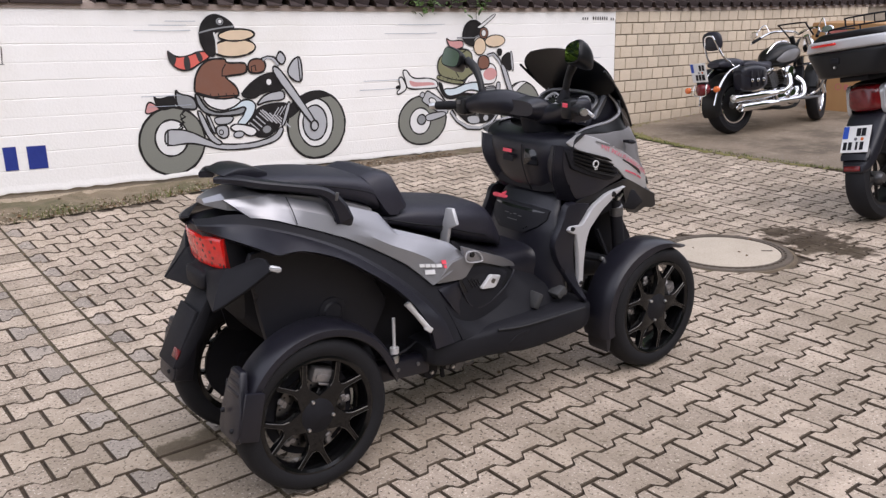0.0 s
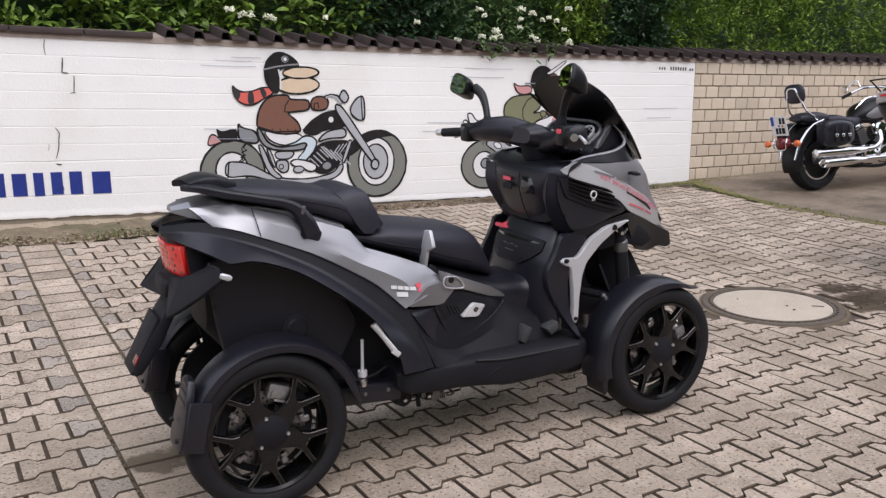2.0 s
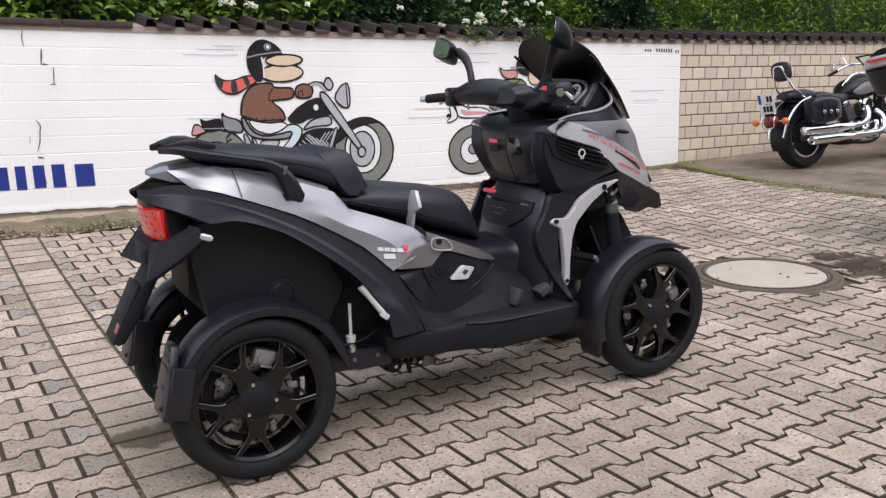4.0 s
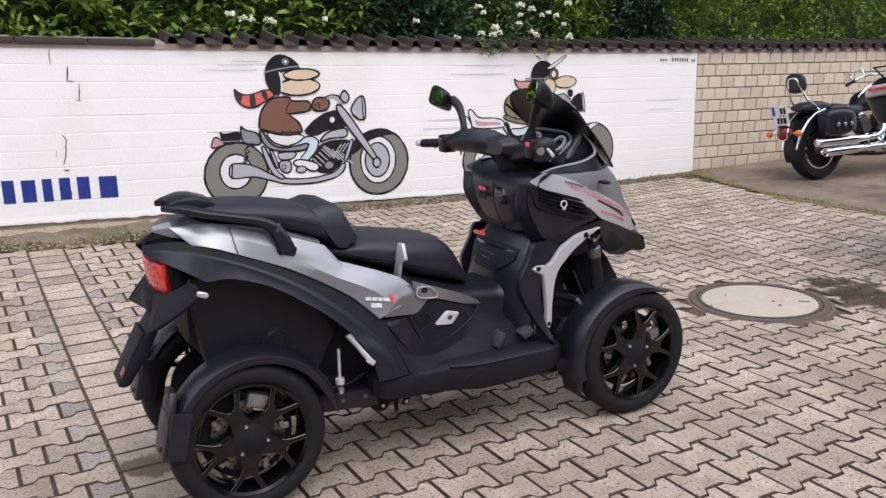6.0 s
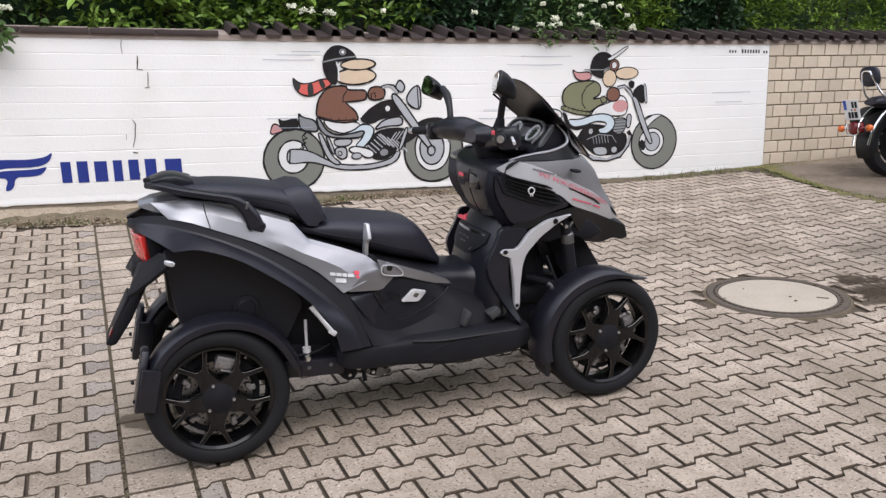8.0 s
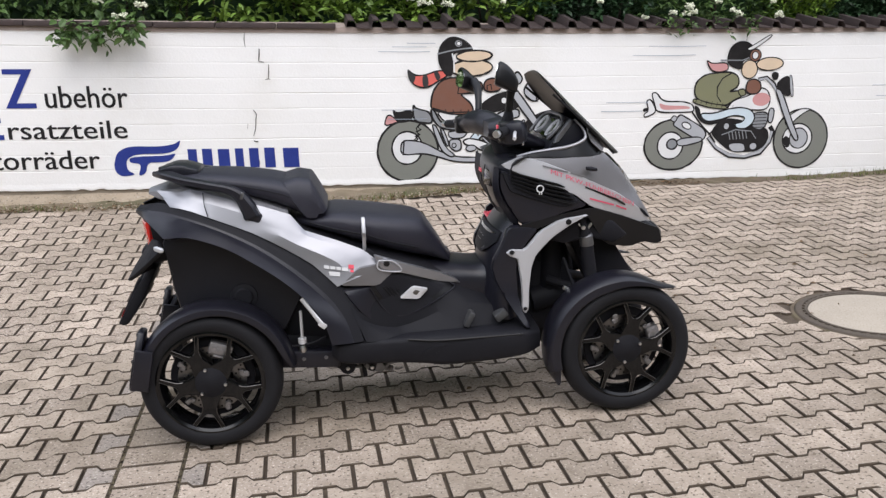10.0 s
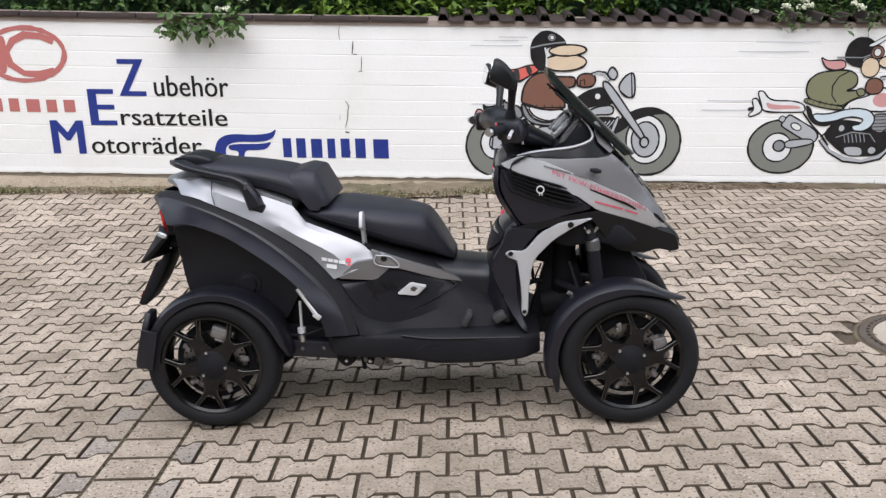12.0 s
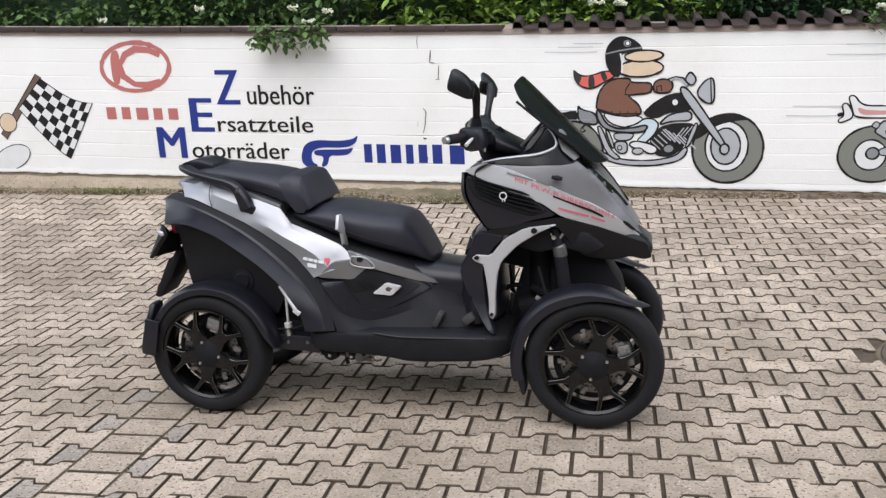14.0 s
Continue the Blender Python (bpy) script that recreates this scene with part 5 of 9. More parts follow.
m = Mural("line of small black writing by the paint edge")
for first, count in ((5.2, 3), (5.365, 7), (5.65, 2)):
    m.bars("writing_bar", [(first + 0.036 * k, 1.238 - 0.048 * (first + 0.036 * k - 5.47) - 0.018, first + 0.036 * k + 0.024, 1.238 - 0.048 * (first + 0.036 * k - 5.47) + (0.018 if count > 3 else 0.008)) for k in range(count)], ink)


# ---- the four-wheeled tilting scooter ----
def wheel_meshes():
    """Tyre, rim with five forked spokes, bright spoke edges, hub bolts, brake disc and caliper; the near face looks to -y."""
    made = {}
    tread = [(0.197, -0.046), (0.205, -0.055), (0.225, -0.061), (0.243, -0.06), (0.256, -0.05), (0.264, -0.032), (0.268, 0.0),
             (0.264, 0.032), (0.256, 0.05), (0.243, 0.06), (0.225, 0.061), (0.205, 0.055), (0.197, 0.046), (0.19, 0.03), (0.19, -0.03)]
    tyre = lathe(tread, 72, True)
    cuts = []
    for k in range(26):
        a = 2 * math.pi * k / 26
        for s in (-1, 1):
            groove = block(-0.0022, 0.0022, 0.008, 0.046, -0.002, 0.0025)
            moved(groove, pose(0, 0, 0, 0, -math.degrees(a + 0.06 * s), 0) @ pose(0, 0, 0.2625, -14 * s if s > 0 else 14, 0, 28 * s) @ Matrix.Diagonal((1, s, 1, 1)))
            cuts.append(groove)
    made["tyre"] = finish("tyre", tyre, rubber)
    made["tread_groove"] = finish("tread_groove", join(*cuts), matte_black, False)
    barrel = lathe([(0.2, -0.05), (0.204, -0.054), (0.197, -0.056), (0.187, -0.05), (0.182, -0.035), (0.176, 0.0), (0.182, 0.04), (0.2, 0.05), (0.192, 0.045), (0.186, 0.0), (0.19, -0.04)], 72, True)
    hub = lathe([(0.0, -0.0535), (0.028, -0.0535), (0.031, -0.0515), (0.058, -0.0505), (0.064, -0.046), (0.064, -0.02), (0.04, 0.04), (0.0, 0.04)], 40)
    made["rim"] = finish("rim", barrel, rim_black)
    made["hub"] = finish("hub", hub, matte_black)
    star = [(-0.042, 0.048), (0.042, 0.048), (0.026, 0.098), (0.031, 0.126), (0.061, 0.176), (0.051, 0.184), (0.016, 0.134), (0.0, 0.126), (-0.016, 0.134), (-0.051, 0.184), (-0.061, 0.176), (-0.031, 0.126), (-0.026, 0.098)]
    made["spoke"] = finish("spoke", prism(star, -0.05, -0.024, 0.003), rim_black)
    outer = tube([(0.0258, -0.0502, 0.1), (0.0308, -0.0504, 0.1265), (0.0605, -0.051, 0.1755)], 0.0013, 6, 3)
    inner = tube([(0.004, -0.0502, 0.1275), (0.016, -0.0504, 0.1335), (0.0505, -0.051, 0.1838)], 0.0011, 6, 3)
    made["spoke_edge"] = finish("spoke_edge", join(outer, inner), steel)
    made["hub_bolt"] = finish("hub_bolt", lathe([(0.0, -0.058), (0.005, -0.058), (0.0065, -0.055), (0.0065, -0.046)], 10), bright_metal)
    disc = lathe([(0.078, 0.0), (0.079, -0.004), (0.128, -0.004), (0.129, 0.0)], 60, True)
    for k in range(10):
        a = 2 * math.pi * k / 10
        disc = join(disc, moved(block(-0.011, 0.011, -0.004, 0.0, 0.05, 0.085, 0.003, 1), pose(0, 0, 0, 0, math.degrees(a), 0)))
    made["brake_disc"] = finish("brake_disc", disc, steel)
    # backing disc added so that the gaps between the spokes read as dark
    made["wheel_back"] = finish("wheel_back", lathe([(0.0, 0.02), (0.1, 0.016), (0.15, 0.01), (0.158, 0.014), (0.158, 0.03), (0.0, 0.036)], 40), matte_black)
    made["disc_hole"] = finish("disc_hole", join(*[moved(lathe([(0.0, -0.0048), (0.0042, -0.0048), (0.0045, -0.0035)], 8), pose(r * math.cos(a), 0, r * math.sin(a))) for k in range(18) for r, a in ((0.09, 2 * math.pi * k / 18), (0.104, 2 * math.pi * (k + 0.35) / 18), (0.118, 2 * math.pi * (k + 0.7) / 18))]), matte_black, False)
    cal = join(block(-0.045, 0.045, -0.03, 0.02, 0.1, 0.152, 0.01), block(-0.034, 0.02, -0.034, -0.024, 0.106, 0.134, 0.006), moved(lathe([(0.0, -0.037), (0.011, -0.036), (0.013, -0.028)], 12), pose(-0.022, 0, 0.124)), block(-0.02, 0.03, -0.038, -0.03, 0.098, 0.106, 0.003), tube([(-0.024, -0.03, 0.118), (-0.024, 0.02, 0.118)], 0.006, 8), tube([(0.024, -0.03, 0.125), (0.024, 0.02, 0.125)], 0.006, 8))
    made["disc_button"] = finish("disc_button", join(block(-0.012, 0.012, -0.018, -0.008, 0.104, 0.124, 0.004, 1), block(-0.004, 0.02, -0.018, -0.008, 0.118, 0.14, 0.005, 1), moved(lathe([(0.0, -0.022), (0.006, -0.021), (0.0065, -0.01)], 10), pose(0.008, 0, 0.118))), cast_caliper)
    made["brake_caliper"] = finish("brake_caliper", cal, cast_caliper)
    return made


WHEEL = wheel_meshes()


def child(name, mesh, parent, m=None, label=""):
    ob = new(name, mesh)
    ob.parent = parent
    if m is not None:
        ob.matrix_basis = m
    return tagged(ob, label) if label else ob


def quad_wheel(owner, x, y, spin, steer=0.0, caliper=60.0):
    flip = 0 if y < 0 else 180
    rim = child("wheel", WHEEL["rim"], owner, pose(x, y, 0.268, 0, 0, flip + steer) @ pose(0, 0, 0, 0, spin, 0), "gloss black five-spoke wheel")
    child("tyre", WHEEL["tyre"], rim, None, "black road tyre")
    tagged(child("tread_groove", WHEEL["tread_groove"], rim), kind="stuff")
    child("hub", WHEEL["hub"], rim)
    for k in range(5):
        child("spoke", WHEEL["spoke"], rim, pose(0, 0, 0, 0, 72 * k + 12, 0))
        child("spoke_edge", WHEEL["spoke_edge"], rim, pose(0, 0, 0, 0, 72 * k + 12, 0), "bright machined edge")
        child("spoke_edge", WHEEL["spoke_edge"], rim, pose(0, 0, 0, 0, 72 * k + 12, 0) @ Matrix.Diagonal((-1, 1, 1, 1)), "bright machined edge")
    for a in (0.35, 2.45, 4.54):
        child("hub_bolt", WHEEL["hub_bolt"], rim, pose(0.054 * math.cos(a), 0, 0.055 * math.sin(a)), "bright bolt")
    child("brake_disc", WHEEL["brake_disc"], rim, None, "drilled steel brake disc")
    child("wheel_back", WHEEL["wheel_back"], rim, None, "matte black backing disc added to darken the gaps between spokes")
    tagged(child("disc_hole", WHEEL["disc_hole"], rim), kind="stuff")
    for k in range(5):
        child("disc_button", WHEEL["disc_button"], rim, pose(0, 0, 0, 0, 72 * k + 50, 0), "bright disc carrier")
    child("brake_caliper", WHEEL["brake_caliper"], rim, pose(0, 0, 0, 0, caliper - spin, 0))
    return rim


def fender(r, a0, a1, y0, y1, lip=0.02, thick=0.005, steps=40, flare=0.0, lengthen=0.0, beak=False):
    """A guard round a wheel's axis from angle a0 to a1 (degrees, 0 ahead, 90 up), rolled down along its outer edge."""
    w = y1 - y0
    cross = [(-lip * 1.3, y0 + 0.002), (-lip * 0.4, y0 + 0.004), (0.0, y0 + 0.016), (0.007, y0 + w * 0.35), (0.008, y0 + w * 0.6), (0.003, y1 - 0.01), (-0.01, y1)]
    cross = cross + [(q - thick, y + (0.003 if i < 3 else 0)) for i, (q, y) in reversed(list(enumerate(cross)))]
    bm, rings = bmesh.new(), []
    for k in range(steps + 1):
        t = k / steps
        a = radians(a0 + (a1 - a0) * t)
        end = max(0, 1 - t / 0.12) ** 2, max(0, (t - 0.86) / 0.14) ** 2
        extra = flare * end[0] + lengthen * end[1]
        pinch = 1 - 0.35 * max(0, 1 - t / 0.06) - 0.1 * max(0, (t - 0.95) / 0.05)
        mid, skirt = (y0 + y1) / 2, 1.0
        if beak:
            skirt, pinch = min(1.0, 0.08 + t / 0.42), 0.16 + 0.84 * min(1.0, t / 0.2) ** 0.6
        rings.append([bm.verts.new(((r + dr * skirt * (1 - 0.85 * end[0] * (dr < -0.006)) + extra) * math.cos(a), mid + (y - mid) * pinch, (r + dr * skirt + extra) * math.sin(a))) for dr, y in cross])
    n = len(cross)
    for a, b in zip(rings, rings[1:]):
        for j in range(n):
            bm.faces.new((a[j], a[(j + 1) % n], b[(j + 1) % n], b[j]))
    bm.faces.new(rings[0])
    bm.faces.new(rings[-1])
    return bm


quad = thing("four_wheel_scooter", "silver and matte black four-wheeled tilting scooter parked on the pavers", "scooter", pose(-0.015, 0.387, 0, 0, 0, -2.5))
AXF, AXR, TRACK = 0.816, -0.799, 0.277
quad_wheel(quad, AXF, -TRACK, 2, 2, 75)
quad_wheel(quad, AXF, TRACK, 47, 2, 150)
quad_wheel(quad, AXR, -TRACK, 32, 0, 20)
quad_wheel(quad, AXR, TRACK, 31, 0, 120)
front_guard, rear_guard = fender(0.293, 44, 194, -0.075, 0.07, 0.031, flare=0.034, beak=True), fender(0.287, 4, 184, -0.072, 0.06, 0.021)
for s in (-1, 1):
    for name, bm, x in (("front_fender", front_guard, AXF - 0.024), ("rear_fender", rear_guard, AXR + 0.026)):
        b = bm.copy()
        part(name, moved(b, pose(x, s * TRACK, 0.27 if x > 0 else 0.279) @ Matrix.Diagonal((1, -s, 1, 1))), black_plastic, quad, "matte black plastic wheel guard")
    flap = panel([(0.507, s * 0.33, 0.34), (0.535, s * 0.335, 0.345), (0.552, s * 0.325, 0.22), (0.553, s * 0.32, 0.135), (0.535, s * 0.32, 0.13), (0.52, s * 0.325, 0.2)], 0.1, 0.006, 0.02, corners=1)
    part("mud_flap", flap, black_plastic, quad)
    blade = prism([(-0.034, 0.115), (0.034, 0.115), (0.054, 0.06), (0.072, -0.01), (0.075, -0.085), (0.058, -0.112), (-0.058, -0.112), (-0.075, -0.085), (-0.072, -0.01), (-0.054, 0.06)], -0.013, 0.013, 0.008)
    ribs = [moved(block(-0.045 + 0.006 * k, 0.045 - 0.006 * k, -0.012, 0.01, -0.01, 0.01, 0.006), pose(0, 0.006, 0.04 + 0.03 * k, -14, 0, 0)) for k in range(3)]
    flanges = [block(-0.079, -0.066, -0.06, 0.006, -0.1, 0.06, 0.006), block(0.066, 0.079, -0.06, 0.006, -0.1, 0.06, 0.006)]
    tail_flap = moved(join(blade, *ribs, *flanges), pose(-1.058, s * 0.285, 0.372, 13, 0, 90))
    part("splash_guard", tail_flap, black_plastic, quad, "matte black rear splash guard with bolts")
    for dy, dz in ((-0.03, 0.0), (0.03, 0.05)):
        part("guard_bolt", moved(lathe([(0.0, -0.012), (0.006, -0.011), (0.008, -0.006), (0.008, 0)], 10), pose(-1.084, s * 0.285 + dy, 0.3 + dz, 0, 0, -90)), matte_black, quad)
front_guard.free()
rear_guard.free()


def both_sides(name, points, mat, label="", parent=None, **how):
    """The same cover on the right side and, mirrored, on the left."""
    for s in (1, -1):
        part(name, panel([(x, s * y, z) for x, y, z in points], **how), mat, parent or quad, label)


def both_sheets(name, lines, mat, label="", **how):
    for s in (1, -1):
        part(name, sheet([[(x, s * y, z) for x, y, z in line] for line in lines], **how), mat, quad, label, True, 14)


BAND_TOP = [(-1.04, -0.02, 0.91), (-1.02, -0.06, 0.914), (-0.96, -0.13, 0.93), (-0.894, -0.16, 0.922), (-0.758, -0.192, 0.878), (-0.608, -0.214, 0.819), (-0.475, -0.232, 0.746), (-0.389, -0.246, 0.69), (-0.30, -0.272, 0.606), (-0.25, -0.295, 0.5), (-0.215, -0.325, 0.385)]
BAND_RIDGE = [(-1.05, -0.08, 0.899), (-1.035, -0.11, 0.901), (-0.985, -0.165, 0.903), (-0.9, -0.2, 0.89), (-0.755, -0.222, 0.838), (-0.612, -0.243, 0.766), (-0.5, -0.262, 0.688), (-0.41, -0.28, 0.61), (-0.335, -0.3, 0.533), (-0.285, -0.32, 0.46), (-0.262, -0.338, 0.385)]
BAND_EDGE = [(-1.048, -0.085, 0.89), (-1.0, -0.17, 0.873), (-0.95, -0.265, 0.856), (-0.912, -0.338, 0.841), (-0.9, -0.353, 0.838), (-0.82, -0.352, 0.836), (-0.7, -0.35, 0.79), (-0.6, -0.347, 0.725), (-0.5, -0.345, 0.648), (-0.415, -0.343, 0.56), (-0.36, -0.343, 0.47), (-0.337, -0.345, 0.385)]
BAND_RETURN = [(x + 0.01, y + 0.03, z - 0.012) for x, y, z in BAND_EDGE]
# shade of the recess under the silver panel, put into a darker black strip
both_sheets("rear_quarter_trim", [BAND_TOP, [(a[0] * 0.2 + b[0] * 0.8, a[1] * 0.2 + b[1] * 0.8, a[2] * 0.2 + b[2] * 0.8) for a, b in zip(BAND_TOP, BAND_RIDGE)]], matte_black, "", n=80)
both_sheets("rear_quarter", [[(a[0] * 0.2 + b[0] * 0.8, a[1] * 0.2 + b[1] * 0.8, a[2] * 0.2 + b[2] * 0.8) for a, b in zip(BAND_TOP, BAND_RIDGE)], BAND_RIDGE, BAND_EDGE, BAND_RETURN], black_plastic, "matte black rear quarter panel arching over the wheel", n=80)
SIDE_TOP = [(-0.962, -0.095, 0.972), (-0.874, -0.125, 0.965), (-0.828, -0.14, 0.978), (-0.746, -0.165, 0.953), (-0.642, -0.18, 0.924), (-0.562, -0.19, 0.904), (-0.463, -0.195, 0.868), (-0.414, -0.207, 0.806), (-0.288, -0.224, 0.76), (-0.201, -0.235, 0.724), (-0.17, -0.239, 0.7), (-0.134, -0.242, 0.674)]
SIDE_CREASE = [(-0.938, -0.115, 0.95), (-0.867, -0.15, 0.945), (-0.822, -0.165, 0.944), (-0.741, -0.19, 0.92), (-0.637, -0.206, 0.885), (-0.56, -0.214, 0.856), (-0.461, -0.22, 0.819), (-0.401, -0.226, 0.786), (-0.286, -0.238, 0.742), (-0.2, -0.246, 0.704), (-0.169, -0.249, 0.681), (-0.133, -0.253, 0.659)]
SIDE_LOW = [(-0.905, -0.168, 0.918), (-0.87, -0.176, 0.912), (-0.825, -0.188, 0.9), (-0.758, -0.203, 0.874), (-0.68, -0.215, 0.843), (-0.608, -0.226, 0.813), (-0.54, -0.236, 0.777), (-0.475, -0.244, 0.738), (-0.43, -0.252, 0.71), (-0.389, -0.26, 0.682), (-0.34, -0.274, 0.635), (-0.303, -0.287, 0.597)]
SILVER = SIDE_TOP + SIDE_CREASE + SIDE_LOW
SIDE_SWELL = [(a[0] * 0.45 + b[0] * 0.55, a[1] * 0.45 + b[1] * 0.55 - 0.012 * max(0.0, 1 - ((a[0] + 0.24) / 0.3) ** 2), a[2] * 0.45 + b[2] * 0.55) for a, b in zip(SIDE_CREASE, SIDE_LOW)]
SILVER += SIDE_SWELL
both_sheets("side_panel", [SIDE_TOP, SIDE_CREASE, SIDE_SWELL, SIDE_LOW], silver_paint, "matte silver side panel", n=72, smooth=False)
both_sides("side_panel_nose", [(-0.159, -0.267, 0.706), (-0.072, -0.245, 0.67), (0.096, -0.185, 0.598), (0.165, -0.157, 0.559), (0.185, -0.152, 0.537), (0.095, -0.186, 0.56), (-0.032, -0.236, 0.612), (-0.123, -0.257, 0.643), (-0.148, -0.264, 0.663)], silver_paint, "silver nose of the side panel", thick=0.012, roll=0.004, step=0.018, corners=1, keep=0.06)
for s in (-1, 1):
    part("panel_seam", tube([(-0.78, s * 0.165, 0.965), (-0.775, s * 0.196, 0.925), (-0.765, s * 0.205, 0.88)], 0.0016, 5), matte_black, quad)
both_sides("tail_notch", [(-0.894, -0.13, 0.942), (-0.836, -0.16, 0.919), (-0.885, -0.152, 0.919)], matte_black, thick=0.01, roll=0.004, corners=0)
both_sides("grey_facet", [(-0.295, -0.286, 0.597), (-0.219, -0.281, 0.662), (-0.148, -0.262, 0.667), (-0.086, -0.246, 0.628), (-0.145, -0.261, 0.58)], grey_paint, "graphite facet panel", thick=0.01, roll=0.006, corners=1, keep=0.1)
FLANK_TOP = [(-0.317, -0.27, 0.595), (-0.237, -0.274, 0.579), (-0.158, -0.252, 0.582), (-0.096, -0.237, 0.627), (0.01, -0.207, 0.596), (0.116, -0.163, 0.56), (0.184, -0.139, 0.53), (0.246, -0.124, 0.51), (0.312, -0.109, 0.487), (0.366, -0.096, 0.46), (0.4, -0.088, 0.437), (0.408, -0.088, 0.426)]
FLANK_MID = [(-0.252, -0.3, 0.495), (-0.208, -0.288, 0.454), (-0.149, -0.272, 0.423), (-0.08, -0.255, 0.409), (0.007, -0.241, 0.425), (0.096, -0.223, 0.453), (0.172, -0.211, 0.47), (0.247, -0.2, 0.463), (0.311, -0.194, 0.45), (0.364, -0.185, 0.428), (0.405, -0.136, 0.402), (0.416, -0.13, 0.393)]
FLANK_LOW = [(-0.207, -0.325, 0.38), (-0.164, -0.32, 0.378), (-0.099, -0.312, 0.375), (-0.035, -0.304, 0.371), (0.03, -0.296, 0.367), (0.105, -0.284, 0.361), (0.181, -0.273, 0.357), (0.245, -0.264, 0.352), (0.31, -0.256, 0.348), (0.364, -0.245, 0.344), (0.408, -0.178, 0.318), (0.424, -0.16, 0.31)]
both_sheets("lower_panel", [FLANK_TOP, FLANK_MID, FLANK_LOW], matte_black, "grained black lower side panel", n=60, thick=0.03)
flank_skin = Skin(FLANK_TOP + FLANK_MID + FLANK_LOW)
SHELF = [(-0.289, -0.287, 0.581), (-0.232, -0.285, 0.496), (-0.185, -0.272, 0.445), (-0.142, -0.26, 0.427), (-0.07, -0.243, 0.421), (0.041, -0.206, 0.442), (0.121, -0.173, 0.495), (0.174, -0.153, 0.538), (0.116, -0.175, 0.554), (-0.074, -0.243, 0.629), (-0.152, -0.263, 0.585)]
RIDGE, RECESS = [(-0.182, -0.271, 0.579), (-0.141, -0.26, 0.624), (-0.073, -0.243, 0.631), (0.139, -0.166, 0.548), (0.156, -0.159, 0.528), (0.069, -0.195, 0.49), (-0.045, -0.237, 0.45), (-0.122, -0.255, 0.475)], [(-0.162, -0.265, 0.574), (-0.131, -0.257, 0.612), (-0.069, -0.242, 0.617), (0.126, -0.171, 0.54), (0.063, -0.197, 0.507), (-0.048, -0.237, 0.469), (-0.111, -0.252, 0.493)]
for s in (1, -1):
    for name, line, mat, lift in (("flank_shelf", SHELF, black_plastic, 0.005), ("recess_trim", RIDGE, black_satin, 0.008), ("recess_grille", RECESS, matte_black, 0.0105)):
        part(name, panel([(x, s * y, z) for x, y, z in line], thick=0.006, roll=0.014 if name == "flank_shelf" else 0.005, step=0.016, corners=1, keep=0.08, skin=lambda x, z: s * (flank_skin(x, z) - lift)), mat, quad)
    loop = [(x, z) for x, y, z in RIDGE[3:] + RIDGE[:1]]
    part("recess_edge", tube([(x, s * (float(flank_skin([x], [z])[0]) - 0.0125), z) for x, z in loop], 0.0032, 6, 4), black_plastic, quad)
    for k in range(4):
        x, z = -0.13 + 0.018 * k, 0.575 - 0.006 * k
        part("grille_bar", tube([(x, s * (float(flank_skin([x], [z])[0]) - 0.0115), z), (x + 0.03, s * (float(flank_skin([x + 0.03], [z - 0.04])[0]) - 0.0115), z - 0.04)], 0.0025, 6, 2), black_satin, quad)
FOOTREST, FOOTREST_MARK = [(-0.07, 0.522), (-0.014, 0.565), (0.049, 0.545), (0.007, 0.51)], [(-0.025, 0.537), (-0.004, 0.551), (0.014, 0.542), (0.0, 0.527)]
for s in (1, -1):
    for name, line, mat, lift, label in (("footrest", FOOTREST, satin_aluminium, 0.03, "folded aluminium footrest"), ("footrest_badge", FOOTREST_MARK, steel, 0.0325, "")):
        part(name, panel([(x, s * -0.25, z) for x, z in line], thick=0.012, roll=0.004, corners=1, keep=0.1, skin=lambda x, z: s * (flank_skin(x, z) - lift)), mat, quad, label)
both_sides("latch_plate", [(-0.139, -0.265, 0.677), (-0.092, -0.254, 0.668), (-0.064, -0.247, 0.636), (-0.073, -0.249, 0.623), (-0.136, -0.264, 0.649)], silver_paint, "silver fuel flap hinge", thick=0.008, roll=0.004, corners=1, keep=0.12)
for s in (-1, 1):
    part("latch_frame", tube([(-0.141, s * 0.2685, 0.682), (-0.09, s * 0.2565, 0.674), (-0.058, s * 0.2485, 0.645), (-0.063, s * 0.2495, 0.628), (-0.133, s * 0.2675, 0.643), (-0.148, s * 0.27, 0.662), (-0.141, s * 0.2685, 0.682)], 0.0028, 6, 3), lightened_silver, quad, "bright rim of the hinge plate")
both_sides("latch_bolt", [(-0.122, -0.267, 0.676), (-0.103, -0.262, 0.677), (-0.097, -0.261, 0.663), (-0.107, -0.263, 0.653), (-0.123, -0.267, 0.659)], black_satin, thick=0.008, roll=0.004, corners=2)
both_sides("seam_gap", [(-0.19, -0.236, 0.726), (-0.168, -0.238, 0.722), (-0.142, -0.242, 0.687), (-0.142, -0.244, 0.674), (-0.168, -0.242, 0.688)], matte_black, thick=0.004, roll=0.003, corners=1)
blade = prism([(-0.221, 0.846), (-0.258, 0.85), (-0.283, 0.795), (-0.235, 0.772), (-0.22, 0.715), (-0.172, 0.705), (-0.193, 0.775)], -0.007, 0.007, 0.003)
part("park_lever", moved(blade, pose(-0.19, 0, 0, 0, 0, 90)), lightened_silver, quad, "silver side lever")

